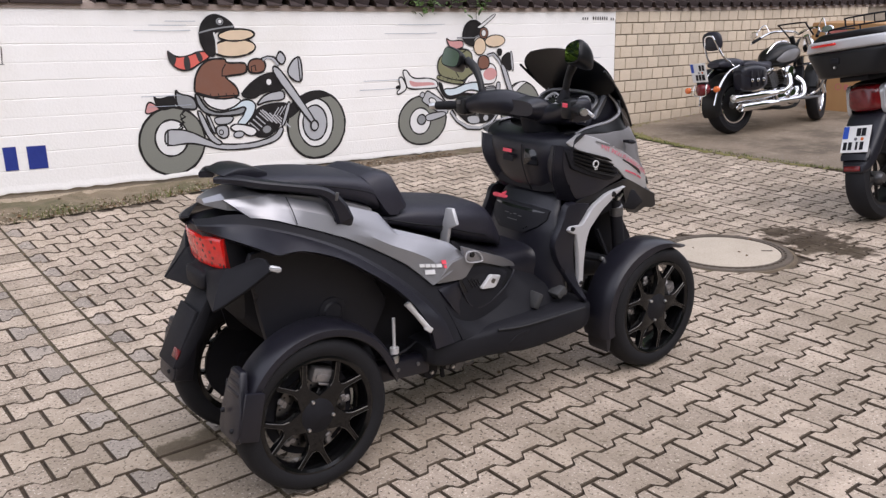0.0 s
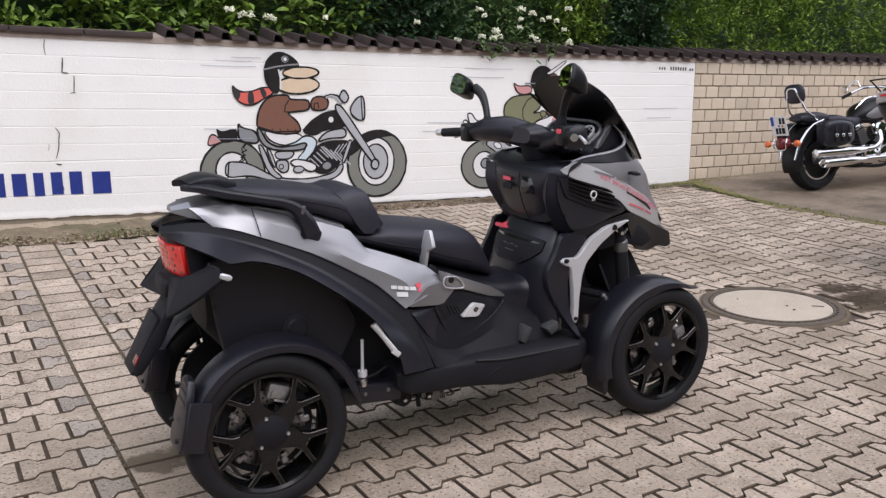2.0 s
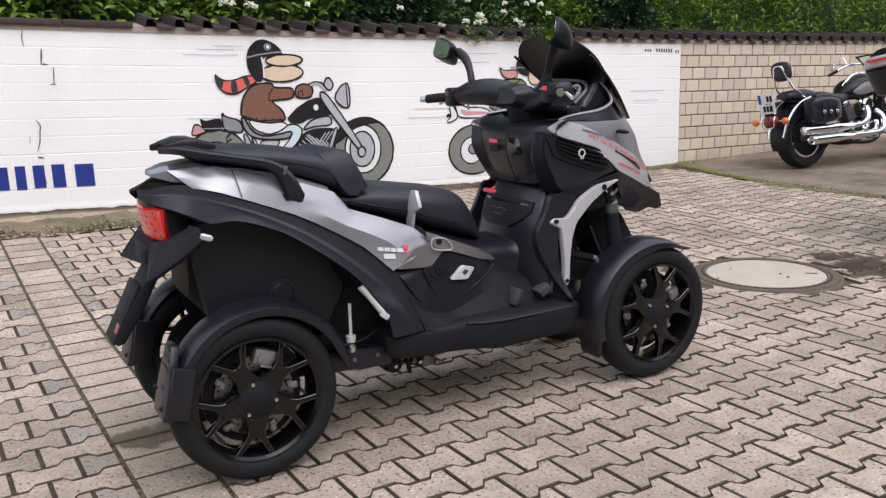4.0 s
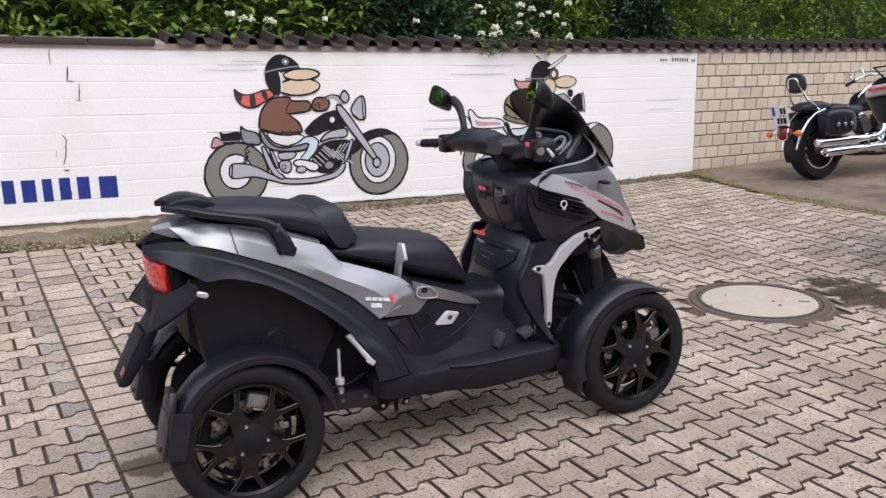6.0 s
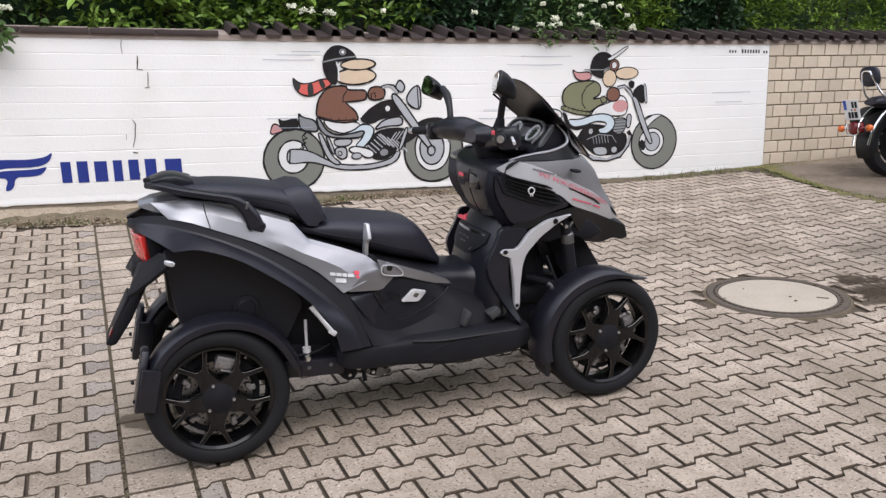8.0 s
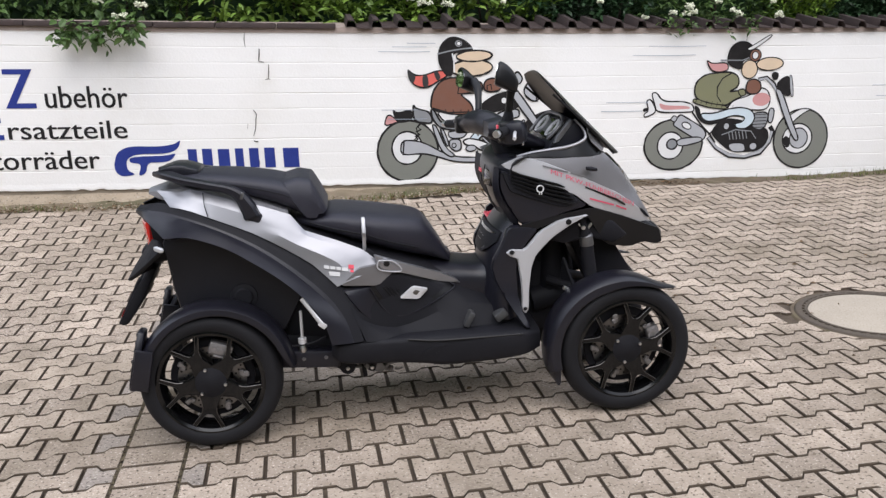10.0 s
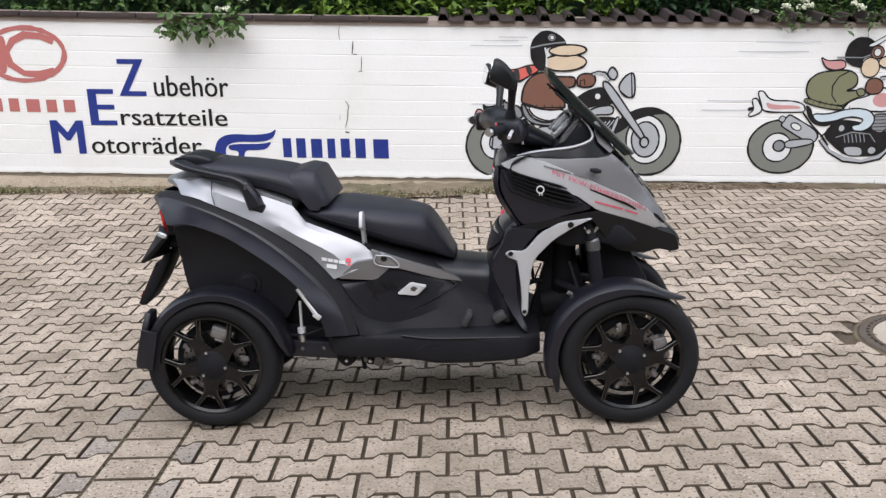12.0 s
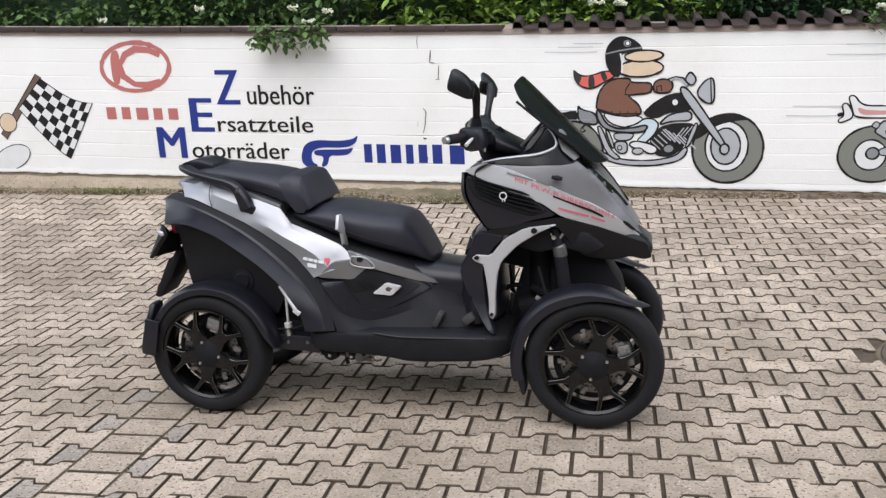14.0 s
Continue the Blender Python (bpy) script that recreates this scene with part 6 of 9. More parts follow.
# sill, footboard and floor
sill = fine_stations([(-0.34, 0.31, 0.375, 0.29), (-0.29, 0.285, 0.388, 0.322), (-0.1, 0.275, 0.392, 0.33), (0.02, 0.262, 0.391, 0.334), (0.1, 0.25, 0.389, 0.336), (0.3, 0.255, 0.384, 0.334), (0.41, 0.262, 0.379, 0.318), (0.48, 0.275, 0.36, 0.27)], 4)
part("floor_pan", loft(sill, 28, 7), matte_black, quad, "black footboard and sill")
for s in (-1, 1):
    part("sill_line", tube([(-0.05, s * 0.331, 0.38), (0.06, s * 0.337, 0.369), (0.2, s * 0.336, 0.367), (0.4, s * 0.321, 0.362)], 0.004, 6), black_satin, quad)
    part("foot_pad", moved(block(-0.012, 0.012, -0.03, 0.03, -0.032, 0.032, 0.006), pose(0.2, s * 0.245, 0.418, 0, 28, 0)), pad_grey, quad, "grey rubber foot pad")
    part("foot_pad", moved(block(-0.026, 0.026, -0.03, 0.03, -0.016, 0.016, 0.006), pose(0.327, s * 0.24, 0.424, 0, -35, 0)), pad_grey, quad, "grey rubber foot pad")
    part("sill_scoop", panel([(0.04, s * 0.338, 0.345), (0.11, s * 0.339, 0.35), (0.05, s * 0.336, 0.31), (-0.02, s * 0.334, 0.305)], 0.005, 0.003, 0.02, corners=1), matte_black, quad)
tunnel = fine_stations([(-0.02, 0.36, 0.66, 0.17), (0.1, 0.36, 0.625, 0.16), (0.18, 0.36, 0.61, 0.15), (0.28, 0.36, 0.60, 0.15), (0.34, 0.36, 0.62, 0.19), (0.4, 0.36, 0.64, 0.2), (0.43, 0.38, 0.6, 0.15)], 4)
part("centre_tunnel", loft(tunnel, 28, 4), black_plastic, quad, "black centre tunnel")
body = fine_stations([(-0.935, 0.56, 0.84, 0.13), (-0.82, 0.44, 0.9, 0.165), (-0.6, 0.36, 0.88, 0.17), (-0.4, 0.3, 0.82, 0.17), (-0.2, 0.3, 0.74, 0.19), (0.0, 0.3, 0.66, 0.19), (0.12, 0.3, 0.6, 0.17)], 4)
part("body_core", loft(body, 24, 5), matte_black, quad)

# seats
part("rider_seat", loft(fine_stations([(-0.45, 0.81, 0.835, 0.10), (-0.40, 0.8, 0.845, 0.155), (-0.30, 0.765, 0.858, 0.187), (-0.2, 0.728, 0.849, 0.2), (-0.085, 0.685, 0.832, 0.197), (0.025, 0.65, 0.812, 0.172), (0.07, 0.638, 0.778, 0.152), (0.115, 0.622, 0.708, 0.128), (0.148, 0.61, 0.65, 0.098), (0.158, 0.618, 0.645, 0.06)], 6), 36, 3.4), vinyl, quad, "black vinyl rider seat")
part("pillion_seat", loft(fine_stations([(-0.89, 1.0, 1.022, 0.05), (-0.85, 0.985, 1.026, 0.11), (-0.78, 0.97, 1.028, 0.14), (-0.70, 0.95, 1.024, 0.158), (-0.60, 0.925, 1.012, 0.168), (-0.5, 0.89, 0.993, 0.172), (-0.43, 0.853, 0.968, 0.166), (-0.405, 0.862, 0.93, 0.13)], 6), 36, 3.4), vinyl, quad, "black vinyl pillion seat")
for s in (-1, 1):
    part("seat_seam", tube([(-0.8, s * 0.143, 1.0), (-0.7, s * 0.158, 0.992), (-0.6, s * 0.168, 0.972), (-0.5, s * 0.172, 0.945), (-0.44, s * 0.168, 0.92)], 0.0022, 5), matte_black, quad)
    part("seat_piping", tube([(-0.4, s * 0.158, 0.826), (-0.3, s * 0.189, 0.80), (-0.2, s * 0.2, 0.775), (-0.085, s * 0.197, 0.735), (0.02, s * 0.174, 0.7)], 0.003, 5), matte_black, quad)
pad = [tuple(p) for p in cut_corners([(-0.488, 0.985), (-0.45, 0.905), (-0.412, 0.842), (-0.362, 0.838), (-0.35, 0.868), (-0.318, 0.872), (-0.345, 0.93), (-0.378, 0.99), (-0.43, 1.0)], 1, 0.1)]
bm, rings = bmesh.new(), []
for k in range(33):
    y = -0.176 + 0.352 * k / 32
    q = min(1.0, max(0.0, abs(y) - 0.07) / 0.107)
    pinch = max(0.45, (1 - q**4.5) ** (1 / 4.5))
    cx, cz = -0.372, 0.85
    rings.append([bm.verts.new((cx + (x - cx) * (0.35 + 0.65 * pinch), y, cz + (z - cz) * pinch + 0.012)) for x, z in pad])
for a, b in zip(rings, rings[1:]):
    for j in range(len(pad)):
        bm.faces.new((a[j], a[(j + 1) % len(pad)], b[(j + 1) % len(pad)], b[j]))
bm.faces.new(rings[0])
bm.faces.new(rings[-1])
part("lumbar_pad", moved(bm, pose(0, 0, -0.013)), vinyl, quad, "black padded rider backrest", True, 28)


# tail
def plate(points, offset):
    bm = bmesh.new()
    top = [bm.verts.new(p) for p in points]
    low = [bm.verts.new(Vector(p) + Vector(offset)) for p in points]
    bm.faces.new(top)
    bm.faces.new(low[::-1])
    for k in range(len(top)):
        bm.faces.new((top[k - 1], top[k], low[k], low[k - 1]))
    bmesh.ops.recalc_face_normals(bm, faces=bm.faces)
    bmesh.ops.bevel(bm, geom=[e for e in bm.edges], offset=0.0025, segments=1, affect="EDGES")
    return bm


part("tail_shell", loft(fine_stations([(-1.03, 0.85, 0.885, 0.07), (-1.0, 0.84, 0.895, 0.11), (-0.93, 0.82, 0.9, 0.14), (-0.8, 0.8, 0.9, 0.16), (-0.6, 0.78, 0.87, 0.175), (-0.45, 0.74, 0.82, 0.17)], 5), 28, 7), black_plastic, quad, "black tail shell")
deck = bmesh.new()
ring = [[deck.verts.new((x, y, z)) for y, z in ((-w, z1 - 0.012), (-w * 0.55, z1), (w * 0.55, z1), (w, z1 - 0.012), (w * 1.04, z0), (-w * 1.04, z0))] for x, z0, z1, w in ((-1.003, 0.95, 0.968, 0.035), (-0.95, 0.935, 0.982, 0.085), (-0.88, 0.925, 0.988, 0.115), (-0.75, 0.89, 0.975, 0.145), (-0.6, 0.86, 0.94, 0.165), (-0.47, 0.83, 0.89, 0.17))]
for a, b in zip(ring, ring[1:]):
    for j in range(6):
        deck.faces.new((a[j], a[(j + 1) % 6], b[(j + 1) % 6], b[j]))
deck.faces.new(ring[0])
deck.faces.new(ring[-1])
part("tail_deck", deck, silver_paint, quad, "matte silver tail deck", True, 14)
part("tail_spoiler", join(prism([(-0.955, 1.045), (-0.93, 1.03), (-0.86, 1.005), (-0.8, 1.0), (-0.8, 1.04), (-0.86, 1.06), (-0.9, 1.062)], -0.085, 0.085, 0.008)), black_plastic, quad, "black grab-rail bridge behind the seat")
for s in (-1, 1):
    rail = strap([(-0.955, s * 0.05, 1.03), (-0.91, s * 0.115, 1.03), (-0.84, s * 0.165, 1.014), (-0.75, s * 0.19, 0.994), (-0.68, s * 0.199, 0.976), (-0.64, s * 0.204, 0.95), (-0.615, s * 0.208, 0.91), (-0.6, s * 0.21, 0.87)], [(0.05, 0.02), (0.055, 0.024), (0.05, 0.024), (0.045, 0.026), (0.045, 0.03), (0.045, 0.042), (0.045, 0.055), (0.04, 0.06)])
    part("grab_rail", rail, black_plastic, quad, "black plastic pillion grab rail", True, 20)
    part("rail_foot", moved(block(-0.035, 0.035, -0.018, 0.02, -0.02, 0.02, 0.012), pose(-0.6, s * 0.203, 0.872, 0, 22, 0)), black_plastic, quad)
    part("rail_bolt", moved(block(-0.006, 0.006, -0.003, 0.003, -0.014, 0.014, 0.002), pose(-0.63, s * 0.226, 0.955, 0, 15, 0)), grey_metal, quad)
bm, rings = bmesh.new(), []
for k in range(13):
    y = -0.15 + 0.3 * k / 12
    x = -1.04 + 1.5 * y * y
    rings.append([bm.verts.new((x + dx, y, z)) for dx, z in ((0.016, 0.862), (0.004, 0.861), (0.0, 0.854), (0.01, 0.768), (0.016, 0.76), (0.026, 0.759))])
for a, b in zip(rings, rings[1:]):
    for j in range(5):
        bm.faces.new((a[j], a[j + 1], b[j + 1], b[j]))
bm.faces.new(rings[0])
bm.faces.new(rings[-1])
part("light_housing", block(-1.0, -0.92, -0.15, 0.15, 0.752, 0.866, 0.006), matte_black, quad)
lamp = part("tail_light", bm, red_lens, quad, "red tail light with a faint glow added")
for k in range(14):
    for row in range(5):
        y = -0.13 + 0.26 * (k + 0.5 * (row % 2)) / 14
        part("reflector_cell", moved(block(-0.003, 0.002, -0.0082, 0.0082, -0.0078, 0.0078, 0.003, 1), pose(-1.0365 + 0.0022 * (4 - row) + 1.5 * y * y, y, 0.775 + 0.0185 * row, 0, -7, math.degrees(3.0 * y) * -0.95)), dark_red_lens if (3 * k + 2 * row) % 5 < 2 else red_lens, lamp)
part("tail_beak", loft(fine_stations([(-1.055, 0.69, 0.73, 0.05), (-1.045, 0.68, 0.745, 0.075), (-1.025, 0.676, 0.75, 0.075), (-0.98, 0.68, 0.79, 0.085), (-0.88, 0.7, 0.84, 0.1)], 4), 20, 4), matte_black, quad, "black undertail beak")
for s in (-1, 1):
    wing = join(plate([(-0.955, s * 0.31, 0.832), (-0.938, s * 0.322, 0.826), (-0.925, s * 0.335, 0.79), (-0.99, s * 0.296, 0.733), (-1.05, s * 0.245, 0.68), (-1.08, s * 0.222, 0.66), (-1.055, s * 0.195, 0.705), (-1.01, s * 0.17, 0.768)], (0.014, -0.008 * s, -0.006)),
                plate([(-1.078, s * 0.22, 0.659), (-1.008, s * 0.166, 0.768), (-1.03, s * 0.06, 0.745), (-1.035, s * 0.06, 0.655)], (0.02, 0.0, 0.004)))
    part("tail_wing", wing, matte_black, quad, "black flared winglet below the tail light")
    part("rear_indicator", moved(loft([(-0.016, -0.006, 0.006, 0.005), (-0.01, -0.009, 0.009, 0.008), (0.012, -0.01, 0.01, 0.008), (0.02, -0.005, 0.005, 0.004)], 12, 3), pose(-0.925, s * 0.362, 0.803, 0, 20, 15 * s)), clear_lens, quad, "clear rear indicator")
holder = prism([(-1.0, 0.66), (-1.03, 0.67), (-1.1, 0.565), (-1.165, 0.455), (-1.16, 0.435), (-1.135, 0.44), (-1.07, 0.53)], -0.075, 0.075, 0.008)
holder = join(holder, moved(block(-0.006, 0.006, -0.07, 0.07, -0.1, 0.1, 0.004), pose(-1.12, 0, 0.53, 0, 28, 0)))
part("plate_holder", holder, matte_black, quad, "black number plate bracket without a plate")
part("reflector", moved(block(-0.003, 0.003, -0.024, 0.024, -0.016, 0.016, 0.0025), pose(-1.149, -0.048, 0.487, 0, 28, 0)), dark_red_lens, quad, "small red reflector")

# wheel wells
for s in (-1, 1):
    part("wheel_well_liner", panel([(-0.945, s * 0.2, 0.81), (-0.915, s * 0.198, 0.58), (-0.88, s * 0.198, 0.42), (-0.52, s * 0.2, 0.4), (-0.44, s * 0.205, 0.55), (-0.5, s * 0.205, 0.66), (-0.62, s * 0.205, 0.75), (-0.8, s * 0.205, 0.83)], 0.01, 0.01, 0.03, corners=1, keep=0.1), arch_black, quad, "dark moulded wheel-well liner")
    part("liner_boss", moved(lathe([(0.0, -0.012), (0.03, -0.012), (0.036, -0.006), (0.05, -0.004), (0.054, 0.004)], 24), pose(-0.66, s * 0.202, 0.56, 0, 0, 0 if s < 0 else 180)), arch_black, quad)

# rear suspension
for s in (-1, 1):
    part("swing_arm", moved(block(-0.12, 0.12, -0.03, 0.03, -0.036, 0.036, 0.012), pose(-0.43, s * 0.235, 0.305, 0, 4, 0)), black_plastic, quad)
    part("swing_arm_tip", tube([(-0.5, s * 0.22, 0.3), (-0.65, s * 0.17, 0.285), (-0.815, s * 0.16, 0.268)], [0.03, 0.032, 0.04], 12), matte_black, quad)
    part("shock_rod", tube([(-0.452, s * 0.25, 0.34), (-0.45, s * 0.25, 0.5)], 0.0058, 8), satin_aluminium, quad, "bright damper rod")
    part("rod_clamp", tube([(-0.452, s * 0.25, 0.35), (-0.452, s * 0.25, 0.366), (-0.4515, s * 0.25, 0.37), (-0.4515, s * 0.25, 0.39)], [0.012, 0.012, 0.0165, 0.0165], 14, 2), satin_aluminium, quad, "bright clamp ring")
    part("shock_collar", tube([(-0.452, s * 0.25, 0.335), (-0.452, s * 0.25, 0.352), (-0.451, s * 0.25, 0.37)], [0.015, 0.018, 0.013], 12), bright_metal, quad)
    part("pillion_peg", join(tube([(-0.437, s * 0.322, 0.572), (-0.41, s * 0.333, 0.53), (-0.372, s * 0.342, 0.475)], [0.014, 0.0095, 0.011], 10, 4, 0.7), moved(block(-0.016, 0.016, -0.008, 0.008, -0.01, 0.01, 0.004), pose(-0.367, s * 0.342, 0.468, 0, 40, 0))), satin_aluminium, quad, "folded aluminium pillion peg")
    part("brake_line", tube([(-0.56, s * 0.24, 0.372), (-0.5, s * 0.262, 0.366), (-0.42, s * 0.26, 0.37), (-0.36, s * 0.25, 0.39)], 0.004, 6), matte_black, quad)
    for dx in (-0.03, 0.055):
        part("arm_bolt", moved(lathe([(0.0, -0.005), (0.007, -0.004), (0.008, 0.002)], 10), pose(-0.42 + dx, s * 0.266, 0.31, 0, 0, 0 if s < 0 else 180)), grey_metal, quad)
part("stand_bracket", join(tube([(-0.22, -0.2, 0.25), (-0.15, -0.215, 0.232), (-0.11, -0.205, 0.262)], 0.012, 8), moved(lathe([(0.0, -0.02), (0.02, -0.018), (0.027, 0.0), (0.02, 0.02)], 14), pose(-0.16, -0.21, 0.235)), moved(lathe([(0.0, -0.02), (0.012, -0.018), (0.016, 0.0), (0.012, 0.02)], 12), pose(-0.205, -0.21, 0.245)), tube([(-0.32, -0.18, 0.25), (-0.22, -0.2, 0.235), (-0.05, -0.2, 0.25)], 0.008, 8)), grey_metal, quad, "greyish stand bracket under the sill")
for x, z in ((-0.285, 0.243), (-0.19, 0.24)):
    part("engine_bolt", moved(lathe([(0.0, -0.008), (0.006, -0.007), (0.0085, 0.0)], 10), pose(x, -0.232, z)), bright_metal, quad, "bright bolt head")
part("engine_lug", join(moved(lathe([(0.0, -0.03), (0.03, -0.028), (0.036, 0.0), (0.036, 0.06)], 16), pose(-0.285, -0.2, 0.248)), moved(lathe([(0.0, -0.03), (0.022, -0.028), (0.028, 0.0), (0.028, 0.06)], 16), pose(-0.19, -0.2, 0.245)), tube([(-0.222, -0.2, 0.25), (-0.22, -0.205, 0.222), (-0.217, -0.205, 0.198)], 0.009, 8)), matte_black, quad, "dark engine lugs under the sill")
part("stand_spring", join(*[moved(lathe([(0.011, -0.003), (0.014, 0.0), (0.011, 0.003), (0.008, 0.0)], 12, True), pose(-0.162 + 0.0075 * k, -0.2, 0.226 - 0.0012 * k, 0, 0, 70)) for k in range(8)], tube([(-0.1, -0.2, 0.215), (-0.085, -0.2, 0.212), (-0.068, -0.2, 0.218)], 0.005, 6)), cast_caliper, quad, "grey stand spring")
part("stand_pivot", join(moved(lathe([(0.0, -0.03), (0.02, -0.028), (0.026, -0.01), (0.026, 0.03)], 16), pose(-0.31, -0.2, 0.262)), block(-0.36, -0.25, -0.2, -0.14, 0.24, 0.3, 0.012)), matte_black, quad)
part("engine_block", moved(block(-0.2, 0.24, -0.16, 0.16, -0.05, 0.1, 0.03), pose(-0.42, 0, 0.29)), matte_black, quad)

# front fairing
SIDE = [(0.334, -0.25, 1.009), (0.537, -0.252, 0.92), (0.628, -0.248, 0.886), (0.693, -0.235, 0.833), (0.586, -0.25, 0.816), (0.47, -0.253, 0.776), (0.415, -0.24, 0.776), (0.362, -0.244, 0.859), (0.333, -0.247, 0.927)]
both_sides("cowl_side", SIDE, black_plastic, "black cowl side with vents", thick=0.015, roll=0.012)
both_sides("vent_panel", [(0.342, -0.254, 0.995), (0.466, -0.259, 0.955), (0.587, -0.258, 0.918), (0.652, -0.252, 0.856), (0.586, -0.257, 0.836), (0.454, -0.262, 0.881), (0.373, -0.26, 0.914), (0.352, -0.257, 0.962)], matte_black, "black louvred vent", thick=0.008, roll=0.008, corners=1, keep=0.12)
for k in range(5):
    t = k / 4
    for s in (-1, 1):
        part("louvre", tube([(0.365 + 0.02 * t, s * 0.262, 0.995 - 0.062 * t), (0.46 + 0.02 * t, s * 0.268, 0.962 - 0.066 * t), (0.55 + 0.035 * t, s * 0.266, 0.934 - 0.07 * t), (0.585 + 0.045 * t, s * 0.262, 0.92 - 0.066 * t)], [0.003, 0.007, 0.007, 0.003], 8, 4, 0.6), black_satin, quad)
for s in (-1, 1):
    badge = lathe([(0.0105, -0.004), (0.0112, -0.006), (0.0148, -0.006), (0.0155, -0.003), (0.015, 0.0)], 24, True)
    part("badge", join(moved(badge, pose(0, 0, 0)), block(-0.005, -0.001, -0.0055, 0.0, -0.023, -0.013, 0.001, 1), block(0.004, 0.008, -0.0055, 0.0, -0.023, -0.013, 0.001, 1)) if s < 0 else moved(join(badge), pose(0, 0, 0)), white_vinyl, quad, "small white round badge").matrix_basis = pose(0.486, s * 0.272, 0.922, 0, 0, 0 if s < 0 else 180)
LOWER = [(0.333, -0.268, 1.018), (0.417, -0.252, 1.048), (0.508, -0.253, 1.02), (0.669, -0.24, 0.949), (0.814, -0.198, 0.875), (0.912, -0.15, 0.805), (0.996, -0.088, 0.719), (0.963, -0.105, 0.717), (0.838, -0.17, 0.776), (0.699, -0.232, 0.83), (0.628, -0.25, 0.886), (0.536, -0.262, 0.922)]
both_sides("fairing_strip", LOWER, lightened_silver, "matte silver fairing strip", thick=0.004, roll=0.004, step=0.018, corners=1, keep=0.1)
UPPER = [(0.417, -0.242, 1.042), (0.569, -0.238, 1.028), (0.742, -0.2, 1.027), (0.758, -0.185, 1.037), (0.838, -0.16, 0.96), (0.904, -0.12, 0.865), (0.952, -0.11, 0.797), (1.002, -0.08, 0.723), (0.912, -0.15, 0.802), (0.814, -0.193, 0.872), (0.669, -0.238, 0.947), (0.508, -0.248, 1.016)]
both_sides("fairing_side", UPPER, grey_paint, "matte graphite fairing side", thick=0.004, roll=0.004, step=0.018, corners=1, keep=0.1)
both_sides("fairing_groove", [(0.672, -0.246, 0.915), (0.814, -0.2, 0.85), (0.902, -0.145, 0.789), (0.902, -0.145, 0.782), (0.81, -0.2, 0.841), (0.672, -0.246, 0.909)], black_satin, thick=0.003, roll=0.002, corners=0)
both_sides("cockpit_side", [(0.371, -0.205, 1.046), (0.611, -0.205, 1.065), (0.684, -0.2, 1.095), (0.673, -0.19, 1.135), (0.645, -0.18, 1.169), (0.7, -0.15, 1.158), (0.771, -0.145, 1.039), (0.745, -0.195, 1.024), (0.569, -0.234, 1.028), (0.417, -0.238, 1.042)], black_satin, "dark cockpit surround", thick=0.012, roll=0.006, step=0.018, corners=1, keep=0.1)
for s in (-1, 1):
    rim = [(x, s * -y, z) for x, y, z in [(0.403, -0.245, 1.047), (0.468, -0.226, 1.055), (0.529, -0.218, 1.06), (0.611, -0.212, 1.068), (0.664, -0.206, 1.084), (0.684, -0.2, 1.103), (0.673, -0.19, 1.137), (0.645, -0.18, 1.169)]]
    part("cockpit_rim", tube([(x, -y, z) for x, y, z in rim], [0.004, 0.006, 0.0065, 0.0065, 0.0065, 0.006, 0.005, 0.003], 8), silver_paint, quad, "silver cockpit edge")
both_sides("cockpit_cheek", [(0.693, -0.19, 1.159), (0.707, -0.168, 1.154), (0.77, -0.162, 1.05), (0.75, -0.203, 1.038), (0.704, -0.21, 1.081), (0.692, -0.2, 1.119)], grey_paint, "matte graphite screen cheek", thick=0.006, roll=0.004, step=0.018, corners=1, keep=0.1)
both_sides("headlight", [(0.749, -0.19, 1.034), (0.795, -0.13, 1.023), (0.887, -0.09, 0.922), (0.95, -0.06, 0.837), (0.921, -0.09, 0.844), (0.84, -0.157, 0.957)], gloss_black, "dark glossy headlight cover", thick=0.012, roll=0.006, corners=1, keep=0.1)
both_sides("headlight_strip", [(0.797, -0.15, 1.001), (0.806, -0.146, 1.0), (0.88, -0.11, 0.916), (0.921, -0.085, 0.854), (0.908, -0.092, 0.857), (0.862, -0.124, 0.921)], clear_lens, thick=0.006, roll=0.003, corners=1)
both_sides("nose_slot", [(0.913, -0.146, 0.796), (0.939, -0.132, 0.791), (0.979, -0.112, 0.748), (0.96, -0.12, 0.752)], matte_black, thick=0.004, roll=0.003, corners=1)
both_sides("nose_under", [(0.389, -0.252, 0.776), (0.586, -0.252, 0.816), (0.699, -0.236, 0.831), (0.837, -0.174, 0.777), (0.972, -0.126, 0.718), (1.018, -0.112, 0.7), (1.036, -0.106, 0.64), (1.005, -0.112, 0.633), (0.951, -0.122, 0.648), (0.885, -0.132, 0.634), (0.775, -0.18, 0.663), (0.706, -0.222, 0.759), (0.684, -0.24, 0.792), (0.565, -0.252, 0.789), (0.482, -0.254, 0.764), (0.409, -0.254, 0.712)], black_satin, "satin black lower nose", thick=0.003, roll=0.003, step=0.02, corners=1, keep=0.14)
part("nose_core", loft(fine_stations([(0.36, 0.80, 1.0, 0.225), (0.5, 0.81, 1.02, 0.225), (0.62, 0.81, 1.03, 0.215), (0.74, 0.78, 1.02, 0.17), (0.84, 0.74, 0.93, 0.125), (0.92, 0.7, 0.85, 0.115), (0.975, 0.68, 0.77, 0.1)], 5), 28, 3.4), matte_black, quad)
